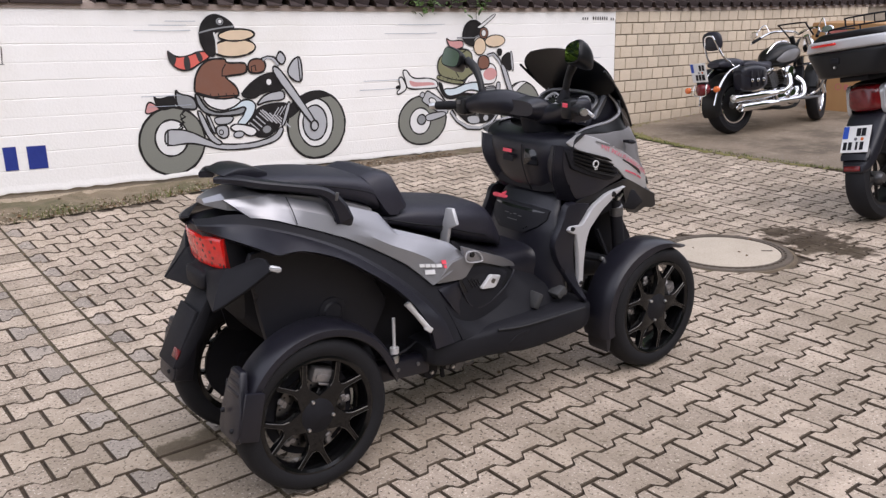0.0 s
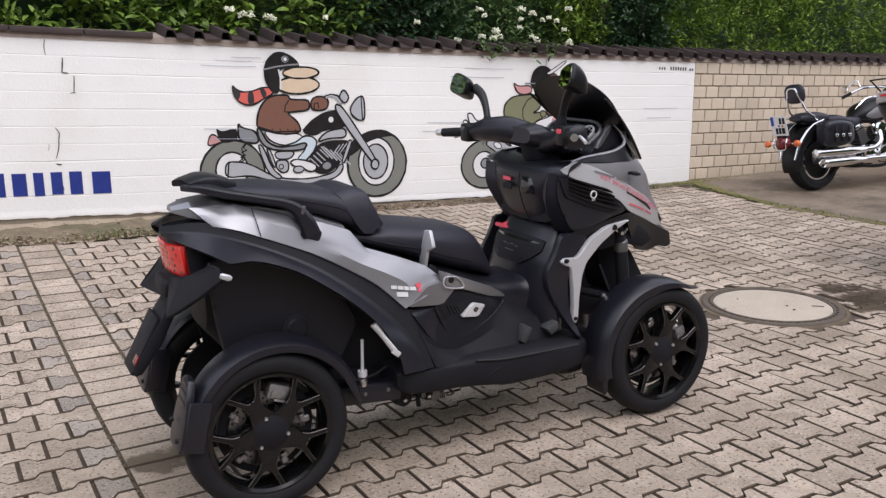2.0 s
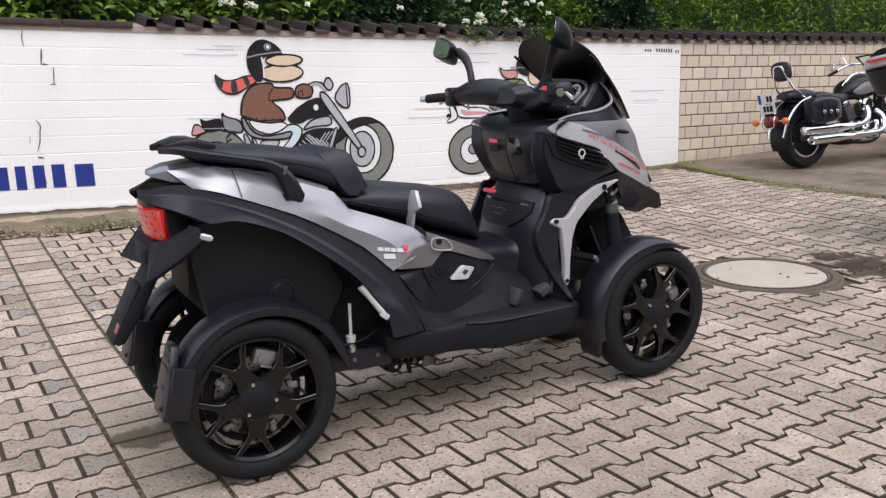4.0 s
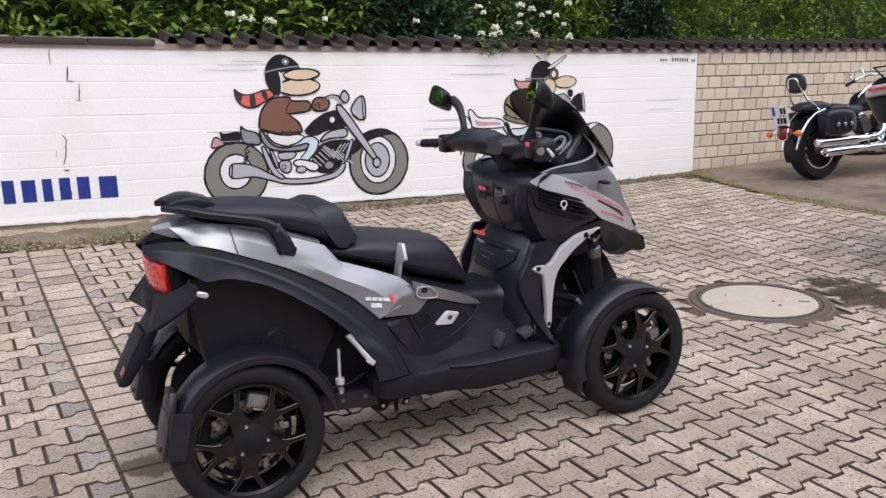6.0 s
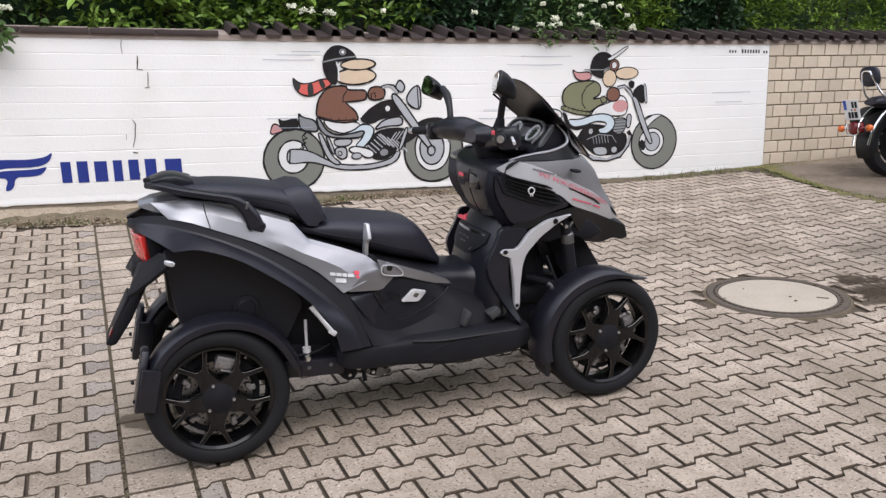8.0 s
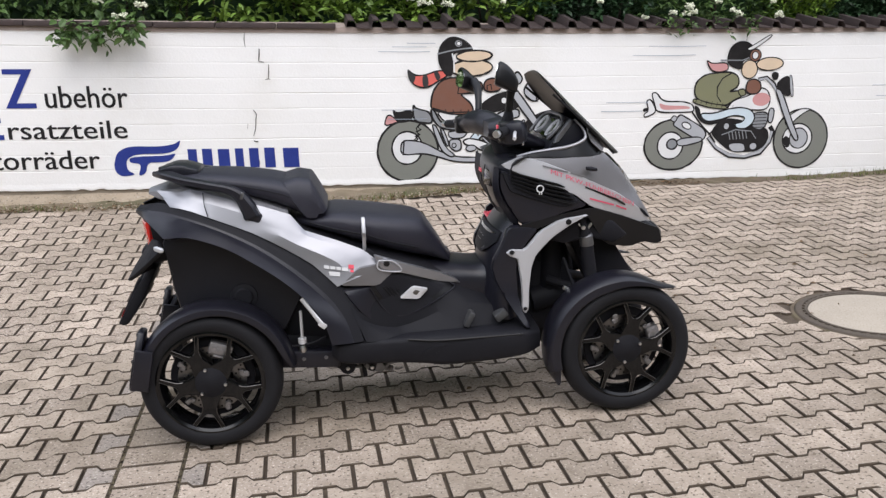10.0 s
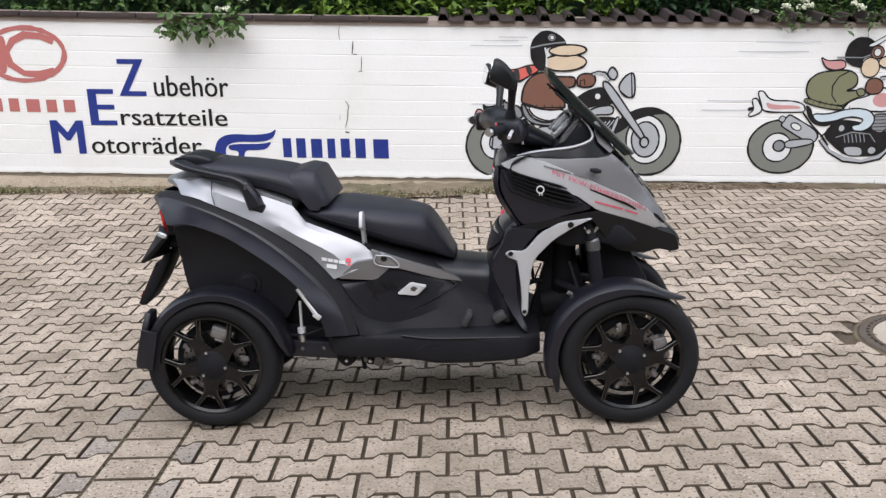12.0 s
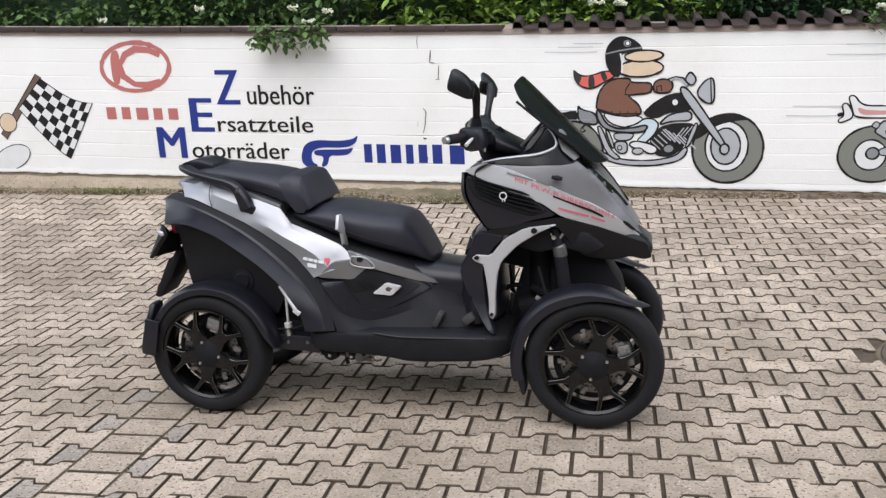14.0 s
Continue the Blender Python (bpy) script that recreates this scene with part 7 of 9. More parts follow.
part("nose_tip", loft(fine_stations([(0.86, 0.66, 0.78, 0.125), (0.93, 0.648, 0.765, 0.124), (0.985, 0.638, 0.735, 0.117), (1.02, 0.638, 0.708, 0.107), (1.036, 0.648, 0.69, 0.09)], 5), 28, 3.4), black_satin, quad, "satin black blunt nose tip")
part("front_cowl", loft(fine_stations([(0.66, 0.98, 1.06, 0.15), (0.74, 0.93, 1.06, 0.16), (0.82, 0.86, 1.0, 0.135), (0.9, 0.8, 0.9, 0.115), (0.97, 0.745, 0.79, 0.088), (0.985, 0.75, 0.765, 0.07)], 5), 28, 3), grey_paint, quad, "graphite front cowl")
for s in (-1, 1):
    part("front_indicator", join(moved(loft([(-0.02, -0.006, 0.006, 0.012), (0.0, -0.009, 0.009, 0.02), (0.02, -0.006, 0.006, 0.012)], 12, 2.4), pose(0.69, s * 0.262, 0.985, 0, 10, 0)), tube([(0.69, s * 0.2, 0.98), (0.69, s * 0.25, 0.985)], 0.006, 8)), matte_black, quad, "small black front indicator")

# knee cowl, storage lids and console facing the rider
knee = [(0.335, 1.02), (0.318, 0.98), (0.322, 0.92), (0.34, 0.86), (0.372, 0.792), (0.46, 0.76), (0.55, 0.8), (0.55, 0.98), (0.42, 1.04)]
bm, rings = bmesh.new(), []
for k in range(21):
    y = -0.25 + 0.5 * k / 20
    q = abs(y) / 0.25
    sink = 0.055 * q**4
    rings.append([bm.verts.new((x + (sink if x < 0.42 else 0), y * min(1.06, 0.7 + 0.4 * (z - 0.79) / 0.17) * (1.0 if x < 0.4 else 0.82), z + (0.0 if z < 0.9 else 0.014 * q**2))) for x, z in cut_corners(knee, 2, 0.25)])
for a, b in zip(rings, rings[1:]):
    n = len(a)
    for j in range(n):
        bm.faces.new((a[j], a[(j + 1) % n], b[(j + 1) % n], b[j]))
bm.faces.new(rings[0])
bm.faces.new(rings[-1])
both_sheets("cowl_inner", [[(0.334, -0.252, 1.009), (0.333, -0.249, 0.927), (0.362, -0.246, 0.859), (0.415, -0.242, 0.776)], [(0.32, -0.225, 1.008), (0.314, -0.22, 0.93), (0.338, -0.2, 0.86), (0.39, -0.175, 0.779)], [(0.345, -0.17, 1.0), (0.335, -0.17, 0.93), (0.362, -0.155, 0.86), (0.41, -0.13, 0.78)]], black_plastic)
cowl = part("knee_cowl", bm, black_plastic, quad, "bulging black knee cowl with storage lids")
part("lid_seam", tube([(0.317, -0.03, 0.99), (0.312, -0.035, 0.93), (0.33, -0.04, 0.86), (0.36, -0.04, 0.8)], 0.0025, 6), matte_black, cowl)
part("ignition_plate", moved(block(-0.006, 0.006, -0.035, 0.035, -0.032, 0.032, 0.005), pose(0.32, -0.085, 0.945, 0, 6, 12)), gloss_black, cowl, "glossy ignition switch plate")
part("warning_label", moved(block(-0.002, 0.002, -0.026, 0.026, -0.0065, 0.0065), pose(0.3095, 0.05, 0.957, 0, 4, 0)), red_vinyl, cowl, "red and black warning sticker")
part("warning_text", moved(block(-0.002, 0.002, -0.03, 0.03, -0.012, 0.012), pose(0.3095, 0.045, 0.928, 0, 2, 0)), matte_black, cowl)
CONSOLE = [(0.83, 0.4, 0.15), (0.79, 0.372, 0.165), (0.73, 0.318, 0.19), (0.66, 0.292, 0.215), (0.58, 0.275, 0.235), (0.5, 0.262, 0.246), (0.4, 0.262, 0.25)]
CONSOLE_BACK = 0.445


def console_x(y, z):
    """Depth of the console's rounded face."""
    zs = [-q[0] for q in CONSOLE]
    x0, w = np.interp(-z, zs, [q[1] for q in CONSOLE]), np.interp(-z, zs, [q[2] for q in CONSOLE])
    half = (CONSOLE_BACK - x0) / 2
    return (CONSOLE_BACK + x0) / 2 - half * max(0.0, 1 - abs(y / w) ** 2.4) ** (1 / 1.6)


bm, rings = bmesh.new(), []
for z, x0, w in fine_stations(CONSOLE, 4):
    ring = []
    for k in range(36):
        a = 2 * math.pi * (k + 0.5) / 36
        y = w * math.copysign(abs(math.sin(a)) ** 0.9, math.sin(a))
        near_x = console_x(y, z)
        ring.append(bm.verts.new((near_x if math.cos(a) < 0 else CONSOLE_BACK + x0 - near_x, y, z)))
    rings.append(ring)
for a, b in zip(rings, rings[1:]):
    for j in range(36):
        bm.faces.new((a[j], a[(j + 1) % 36], b[(j + 1) % 36], b[j]))
bm.faces.new(rings[0])
bm.faces.new(rings[-1])
part("leg_console", bm, black_plastic, quad, "black console between the knees")


def console_patch(outline, lift, thick):
    """A cover of (y, z) outline laid on the console's face: straight top, bottom edge from the outline."""
    bm, cols = bmesh.new(), []
    for k in range(25):
        y = outline[0][0] + (outline[-1][0] - outline[0][0]) * k / 24
        top = np.interp(y, [q[0] for q in outline], [q[1] for q in outline])
        low = np.interp(y, [q[0] for q in outline], [q[2] for q in outline])
        cols.append([bm.verts.new((console_x(y, top + (low - top) * v / 4) - d, y, top + (low - top) * v / 4)) for d in (lift, lift - thick) for v in range(5)])
    for a, b in zip(cols, cols[1:]):
        for r in ((0, 1, 2, 3, 4), (9, 8, 7, 6, 5)):
            for p, q in zip(r, r[1:]):
                bm.faces.new((a[p], a[q], b[q], b[p]))
        bm.faces.new((a[0], b[0], b[5], a[5]))
        bm.faces.new((a[4], a[9], b[9], b[4]))
    for c in (cols[0], cols[-1]):
        bm.faces.new((*c[:5], *c[9:4:-1]))
    return bm


grille = part("console_grille", console_patch([(-0.165, 0.735, 0.7), (-0.14, 0.74, 0.675), (-0.075, 0.745, 0.64), (0.075, 0.745, 0.64), (0.14, 0.74, 0.675), (0.165, 0.735, 0.7)], 0.009, 0.014), matte_black, quad, "black trapezoid frame of the console grille")
part("grille_panel", console_patch([(-0.15, 0.729, 0.705), (-0.128, 0.732, 0.682), (-0.068, 0.735, 0.652), (0.068, 0.735, 0.652), (0.128, 0.732, 0.682), (0.15, 0.729, 0.705)], 0.0085, 0.004), gloss_black, grille, "dark grille panel")
# small grey slivers laid on as the panel's glints
for y0, y1, z in ((-0.05, -0.03, 0.7), (-0.02, 0.0, 0.704), (0.01, 0.02, 0.7), (0.03, 0.055, 0.703), (-0.03, 0.03, 0.682)):
    part("grille_mark", tube([(console_x(y, z) - 0.0095, y, z) for y in (y0, (y0 + y1) / 2, y1)], 0.0018, 6, 2), grey_metal, grille)
part("bag_hook", join(tube([(0.41, 0.12, 0.765), (0.37, 0.125, 0.758), (0.348, 0.13, 0.75)], [0.009, 0.01, 0.011], 8), block(0.34, 0.36, 0.09, 0.19, 0.738, 0.754, 0.006)), red_vinyl, quad, "red bag hook")
both_sides("leg_shield", [(0.364, -0.25, 0.776), (0.431, -0.257, 0.776), (0.486, -0.258, 0.762), (0.429, -0.262, 0.702), (0.392, -0.264, 0.647), (0.402, -0.268, 0.465), (0.443, -0.3, 0.371), (0.416, -0.31, 0.375), (0.36, -0.28, 0.459), (0.309, -0.252, 0.562), (0.294, -0.25, 0.628), (0.341, -0.25, 0.71)], black_plastic, "black leg shield edge", thick=0.02, roll=0.01, corners=1)
both_sides("fork_cover", [(0.352, -0.272, 0.676), (0.369, -0.272, 0.689), (0.427, -0.272, 0.686), (0.482, -0.272, 0.751), (0.565, -0.272, 0.794), (0.692, -0.256, 0.806), (0.61, -0.264, 0.772), (0.536, -0.272, 0.729), (0.468, -0.272, 0.662), (0.45, -0.272, 0.612), (0.439, -0.272, 0.525), (0.437, -0.272, 0.445), (0.425, -0.272, 0.426), (0.409, -0.272, 0.44), (0.412, -0.272, 0.5), (0.407, -0.272, 0.567), (0.396, -0.272, 0.65), (0.364, -0.272, 0.663)], lightened_silver, "matte silver boomerang fork cover", thick=0.016, roll=0.006, step=0.015, corners=1, keep=0.14)
both_sides("cover_bolt", [(0.587, -0.272, 0.791), (0.601, -0.272, 0.797), (0.613, -0.272, 0.784), (0.601, -0.272, 0.772), (0.587, -0.272, 0.776)], black_satin, thick=0.006, roll=0.003, corners=2)
both_sides("cover_bolt", [(0.414, -0.279, 0.452), (0.423, -0.279, 0.457), (0.431, -0.279, 0.45), (0.423, -0.279, 0.44), (0.414, -0.279, 0.444)], black_satin, thick=0.006, roll=0.003, corners=2)
both_sides("cover_bolt", [(0.363, -0.278, 0.684), (0.375, -0.278, 0.688), (0.385, -0.278, 0.68), (0.375, -0.278, 0.669), (0.362, -0.278, 0.674)], black_satin, thick=0.006, roll=0.003, corners=2)
for s in (-1, 1):
    part("shock_link", join(tube([(0.655, s * 0.205, 0.76), (0.68, s * 0.215, 0.735)], 0.005, 6), tube([(0.682, s * 0.21, 0.732), (0.705, s * 0.215, 0.762)], 0.006, 6), moved(lathe([(0.0, -0.01), (0.008, -0.009), (0.009, 0.0)], 10), pose(0.668, s * 0.222, 0.748))), bright_metal, quad, "bright top bolt and link of the damper")
    part("front_shock", join(tube([(0.676, s * 0.2, 0.76), (0.69, s * 0.2, 0.66), (0.712, s * 0.205, 0.46)], [0.02, 0.026, 0.028], 14), tube([(0.67, s * 0.2, 0.78), (0.676, s * 0.2, 0.74)], 0.018, 14)), matte_black, quad, "black front shock absorber")
    part("shock_can", tube([(0.684, s * 0.2, 0.715), (0.686, s * 0.2, 0.708), (0.688, s * 0.2, 0.69), (0.69, s * 0.2, 0.67)], [0.02, 0.0275, 0.0275, 0.0275], 16), grey_metal, quad, "bright damper reservoir")
    part("upper_arm", tube([(0.56, s * 0.06, 0.5), (0.7, s * 0.14, 0.46), (0.8, s * 0.2, 0.42)], 0.018, 10), matte_black, quad)
    part("lower_arm", tube([(0.58, s * 0.06, 0.33), (0.7, s * 0.13, 0.26), (0.815, s * 0.21, 0.24)], 0.02, 10), matte_black, quad)
    part("knuckle", tube([(0.815, s * 0.205, 0.2), (0.812, s * 0.21, 0.3), (0.8, s * 0.2, 0.44)], [0.03, 0.036, 0.022], 12), grey_metal, quad)
    part("brake_hose", tube([(0.6, s * 0.18, 0.62), (0.64, s * 0.21, 0.5), (0.7, s * 0.2, 0.44), (0.78, s * 0.2, 0.38)], 0.006, 6), matte_black, quad)
    part("hose_clip", moved(block(-0.012, 0.012, -0.008, 0.008, -0.008, 0.008, 0.003), pose(0.6, s * 0.21, 0.5, 0, 30, 0)), bright_metal, quad)
for outline in ([(0.39, 0.625), (0.433, 0.593), (0.513, 0.574), (0.562, 0.55), (0.647, 0.574), (0.625, 0.693), (0.602, 0.72), (0.53, 0.71), (0.44, 0.67)], [(0.513, 0.572), (0.647, 0.573), (0.678, 0.452), (0.629, 0.276), (0.437, 0.272), (0.456, 0.381)], [(0.394, 0.622), (0.443, 0.593), (0.438, 0.485), (0.454, 0.381), (0.435, 0.272), (0.359, 0.27)]):
    part("inner_guard", prism(outline, -0.02, 0.02, 0.004), matte_black, quad, "black inner guard with openings")
part("guard_strut", join(tube([(0.44, -0.02, 0.485), (0.478, -0.02, 0.498), (0.505, -0.02, 0.495)], 0.011, 8), tube([(0.46, -0.02, 0.585), (0.464, -0.02, 0.54), (0.468, -0.02, 0.49)], 0.006, 8), tube([(0.5, -0.02, 0.57), (0.482, -0.02, 0.53), (0.47, -0.02, 0.49)], 0.0035, 6)), matte_black, quad)
part("front_liner", prism([(0.64, 0.745), (0.72, 0.725), (0.8, 0.685), (0.855, 0.62), (0.915, 0.52), (0.93, 0.45), (0.86, 0.42), (0.76, 0.45), (0.7, 0.55), (0.66, 0.65)], -0.075, 0.1, 0.012), matte_black, quad, "black liner between the front wheels")
part("wheel_arch_liner", prism([(0.47, 0.72), (0.55, 0.79), (0.66, 0.81), (0.8, 0.76), (0.86, 0.7), (0.8, 0.67), (0.7, 0.7), (0.6, 0.68)], -0.2, 0.2, 0.012), matte_black, quad)
part("front_subframe", join(tube([(0.5, 0, 0.4), (0.62, 0, 0.42), (0.8, 0, 0.4)], 0.06, 12), tube([(0.58, 0, 0.42), (0.6, 0, 0.8)], 0.05, 12)), matte_black, quad)

# cockpit
bar = tube([(0.275, 0.285, 1.118), (0.31, 0.2, 1.135), (0.345, 0.11, 1.14), (0.38, 0.03, 1.125), (0.4, -0.05, 1.105), (0.4, -0.14, 1.115), (0.378, -0.245, 1.143)], [0.028, 0.05, 0.056, 0.054, 0.048, 0.038, 0.03], 18, 6, 0.92)
part("handlebar_cover", bar, black_plastic, quad, "black moulded handlebar cover")
part("bar_hood", loft(fine_stations([(0.325, 1.1, 1.16, 0.085), (0.387, 1.07, 1.172, 0.115), (0.462, 1.05, 1.13, 0.118), (0.537, 1.045, 1.088, 0.105), (0.6, 1.035, 1.052, 0.085)], 5), 24, 3), black_plastic, quad, "black hood over the steering head")
part("steering_cover", tube([(0.39, -0.01, 1.13), (0.42, -0.012, 1.07), (0.455, -0.012, 1.0), (0.48, -0.01, 0.95)], [0.06, 0.07, 0.066, 0.06], 20), matte_black, quad, "black steering column cover")
for end, grip0, grip1 in (((0.215, 0.455, 1.108), (0.275, 0.29, 1.122), (0.228, 0.425, 1.11)), ((0.298, -0.4, 1.152), (0.362, -0.27, 1.149), (0.31, -0.378, 1.152))):
    part("grip", tube([grip0, tuple((a + b) / 2 for a, b in zip(grip0, grip1)), grip1], [0.017, 0.019, 0.018], 14, 4), rubber, quad, "black rubber grip")
    way = (Vector(end) - Vector(grip0)).normalized()
    part("bar_end", tube([Vector(grip1), Vector(grip1) + way * 0.012, Vector(end)], [0.012, 0.015, 0.013], 14, 2), bright_metal, quad, "bright bar-end weight")
    part("switch_housing", moved(block(-0.034, 0.038, -0.03, 0.03, -0.04, 0.034, 0.012), Matrix.Translation(Vector(grip0) - way * 0.006)), black_satin, quad)
    part("switch", moved(block(-0.004, 0.004, -0.012, 0.012, -0.008, 0.008, 0.002), Matrix.Translation(Vector(grip0) - way * 0.006 + Vector((-0.036, 0, 0.014)))), red_vinyl if end[1] < 0 else grey_metal, quad)
    front = Vector((0.05, 0.01, -0.005))
    part("brake_lever", tube([Vector(grip0) + front * 0.9, Vector(grip0) + front + way * 0.06, Vector(grip1) + front + Vector((0.012, 0, -0.018))], [0.008, 0.006, 0.007], 8, 4), satin_aluminium, quad, "bright brake lever")
for s, head, yaw, stalk_line in ((-1, (0.338, -0.306, 1.357), -13, [(0.376, -0.198, 1.16), (0.382, -0.205, 1.195), (0.388, -0.218, 1.262), (0.39, -0.245, 1.312), (0.378, -0.275, 1.342)]), (1, (0.302, 0.402, 1.308), 12, [(0.337, 0.243, 1.13), (0.34, 0.25, 1.165), (0.347, 0.278, 1.222), (0.35, 0.318, 1.27), (0.342, 0.36, 1.296)])):
    part("mirror_stalk", tube(stalk_line[1:], [0.014, 0.0145, 0.019, 0.02], 14, 6), black_satin, quad, "black mirror stalk")
    part("stalk_boot", tube([stalk_line[0], stalk_line[1], tuple(0.75 * p + 0.25 * q for p, q in zip(stalk_line[1], stalk_line[2]))], [0.026, 0.02, 0.016], 12, 4), matte_black, quad)
    turn_m = Matrix.Translation(head) @ pose(0, 0, 0, 12 * s, 12, yaw)

    def leaf(bm):
        """Broad at the outer end, drawn in towards the stalk."""
        for v in bm.verts:
            v.co.z *= 1.0 - 0.2 * max(0.0, -s * v.co.y / 0.055)
        return bm

    shell = part("mirror_shell", moved(leaf(loft(fine_stations([(-0.014, -0.042, 0.04, 0.051), (-0.004, -0.045, 0.043, 0.055), (0.02, -0.05, 0.034, 0.051), (0.045, -0.055, 0.016, 0.04), (0.062, -0.055, -0.004, 0.027), (0.07, -0.05, -0.018, 0.014)], 4), 28, 4)), turn_m), black_satin, quad, "black mirror housing")
    part("mirror_face", moved(leaf(loft([(-0.0165, -0.038, 0.036, 0.047), (-0.0145, -0.038, 0.036, 0.047)], 28, 4)), turn_m), mirror_glass, shell, "mirror glass reflecting greenery")
for s, root, out in ((-1, (0.362, -0.27, 1.149), (-0.43, -0.9, 0.02)), (1, (0.275, 0.29, 1.122), (-0.27, 0.96, -0.07))):
    seat_m = Matrix.Translation(Vector(root) + Vector((0.042, 0, -0.006)) - Vector(out) * 0.005) @ Vector((0, s, 0)).rotation_difference(Vector(out)).to_matrix().to_4x4()
    cylinder = part("brake_cylinder", moved(join(block(-0.022, 0.028, -0.03, 0.045, -0.03, 0.024, 0.01), block(-0.018, 0.02, -0.026, 0.03, 0.02, 0.034, 0.006)), seat_m), black_satin, quad, "black brake cylinder on the handlebar")
    part("lever_pivot", moved(join(lathe([(0.0, -0.012), (0.008, -0.011), (0.0095, 0.0)], 12), block(-0.005, 0.005, -0.006, 0.0, -0.03, 0.0, 0.002)), seat_m @ pose(0.022, 0.0, -0.022, 0, 0, 90 * s)), satin_aluminium, cylinder, "bright lever pivot")
part("control_housing", moved(block(-0.046, 0.046, -0.034, 0.034, -0.046, 0.042, 0.024), pose(0.388, -0.278, 1.142, 0, -8, -24)), black_plastic, quad, "rounded black control housing on the bar")
dash = prism([(0.54, 1.05), (0.56, 1.09), (0.63, 1.155), (0.66, 1.165), (0.7, 1.1), (0.68, 1.04)], -0.175, 0.175, 0.012)
part("dashboard", dash, black_plastic, quad, "black dashboard binnacle")
face = Matrix.Translation((0.588, 0, 1.122)) @ pose(0, 0, 0, 0, 0, -90) @ pose(0, 0, 0, -43, 0, 0)
part("gauge_panel", moved(block(-0.15, 0.15, -0.006, 0.002, -0.045, 0.045, 0.004), face), gloss_black, quad, "glossy instrument panel")
for gx in (-0.09, 0.09):
    part("gauge_ring", moved(lathe([(0.034, -0.006), (0.036, -0.014), (0.041, -0.014), (0.042, -0.006)], 32, True), face @ pose(gx, 0, 0)), satin_aluminium, quad, "bright gauge ring")
    part("gauge_dial", moved(lathe([(0.0, -0.008), (0.034, -0.0075), (0.035, -0.006)], 32), face @ pose(gx, 0, 0)), gloss_black, quad)
    for k in range(7):
        part("dial_mark", moved(block(-0.0012, 0.0012, -0.0095, -0.008, 0.022, 0.031), face @ pose(gx, 0, 0, 0, -120 + 40 * k, 0)), white_vinyl, quad)
part("gauge_surround", moved(tube([(-0.155, -0.012, -0.05), (-0.165, -0.012, 0.02), (-0.11, -0.012, 0.055), (0, -0.012, 0.06), (0.11, -0.012, 0.055), (0.165, -0.012, 0.02), (0.155, -0.012, -0.05)], 0.007, 8, 4), face), grey_metal, quad, "pale grey binnacle surround")
part("gauge_display", moved(block(-0.035, 0.035, -0.008, -0.004, -0.025, 0.025, 0.003), face), grey_metal, quad)
both_sides("gauge_frame", [(0.56, -0.19, 1.075), (0.585, -0.188, 1.085), (0.645, -0.18, 1.16), (0.63, -0.18, 1.168), (0.575, -0.188, 1.11)], grey_metal, thick=0.02, roll=0.006, corners=1)
bm, outer, inner = bmesh.new(), [], []
for i in range(19):
    v = i / 18
    half = (0.15 + 0.10 * math.sin(math.pi / 2 * min(1, v * 1.3))) * (1 - 0.34 * (max(0, v - 0.7) / 0.3) ** 2.2)
    rows_o, rows_i = [], []
    for j in range(17):
        u = -1 + j / 8
        x = 0.868 - 0.335 * v - 0.052 * u * u * (1 - 0.9 * v**3) - 0.014 * math.sin(v * 3.1)
        z = 1.012 + 0.338 * v + 0.012 * u * u * (1 - v) - 0.02 * u * u * v + 0.012 * math.sin(v * 3.1)
        rows_o.append(bm.verts.new((x, half * u, z)))
        rows_i.append(bm.verts.new((x - 0.003, half * u * 0.985, z - 0.003)))
    outer.append(rows_o)
    inner.append(rows_i)
for a, b, flip in ((outer, outer, False), (inner, inner, True)):
    for i in range(18):
        for j in range(16):
            q = (a[i][j], a[i][j + 1], a[i + 1][j + 1], a[i + 1][j])
            bm.faces.new(q[::-1] if flip else q)
for j in range(16):
    for i in (0, 18):
        bm.faces.new((outer[i][j], outer[i][j + 1], inner[i][j + 1], inner[i][j]))
for i in range(18):
    for j in (0, 16):
        bm.faces.new((outer[i][j], outer[i + 1][j], inner[i + 1][j], inner[i][j]))
part("windscreen", bm, smoked_screen, quad, "dark smoked windscreen")
for s in (-1, 1):
    part("screen_edge", tube([(0.812, s * 0.15, 1.024), (0.72, s * 0.2, 1.115), (0.63, s * 0.236, 1.197), (0.545, s * 0.249, 1.272)], 0.005, 8), black_satin, quad)
    part("screen_mount", tube([(0.66, s * 0.12, 1.06), (0.7, s * 0.13, 1.11), (0.68, s * 0.16, 1.15)], 0.012, 8), matte_black, quad)


def decal(bm, skin, lift=0.0035, sign=-1):
    """Lays flat writing in x and z onto a curved cover."""
    side = skin([v.co.x for v in bm.verts], [v.co.z for v in bm.verts])
    for v, y in zip(bm.verts, side):
        v.co.y = y + sign * lift
    return bm


lower_skin, silver_skin = Skin(LOWER), Skin(SILVER)
words = lettering("MIT PKW-FÜHRERSCHEIN", 0.36, 0.022)
for v in words.verts:
    v.co = (0.532 + v.co.x, 0, 0.975 + v.co.z - 0.40 * v.co.x - 0.18 * v.co.x**2)
part("sticker_lettering", decal(words, lower_skin, 0.004), pink_vinyl, quad, "red adhesive lettering", False)


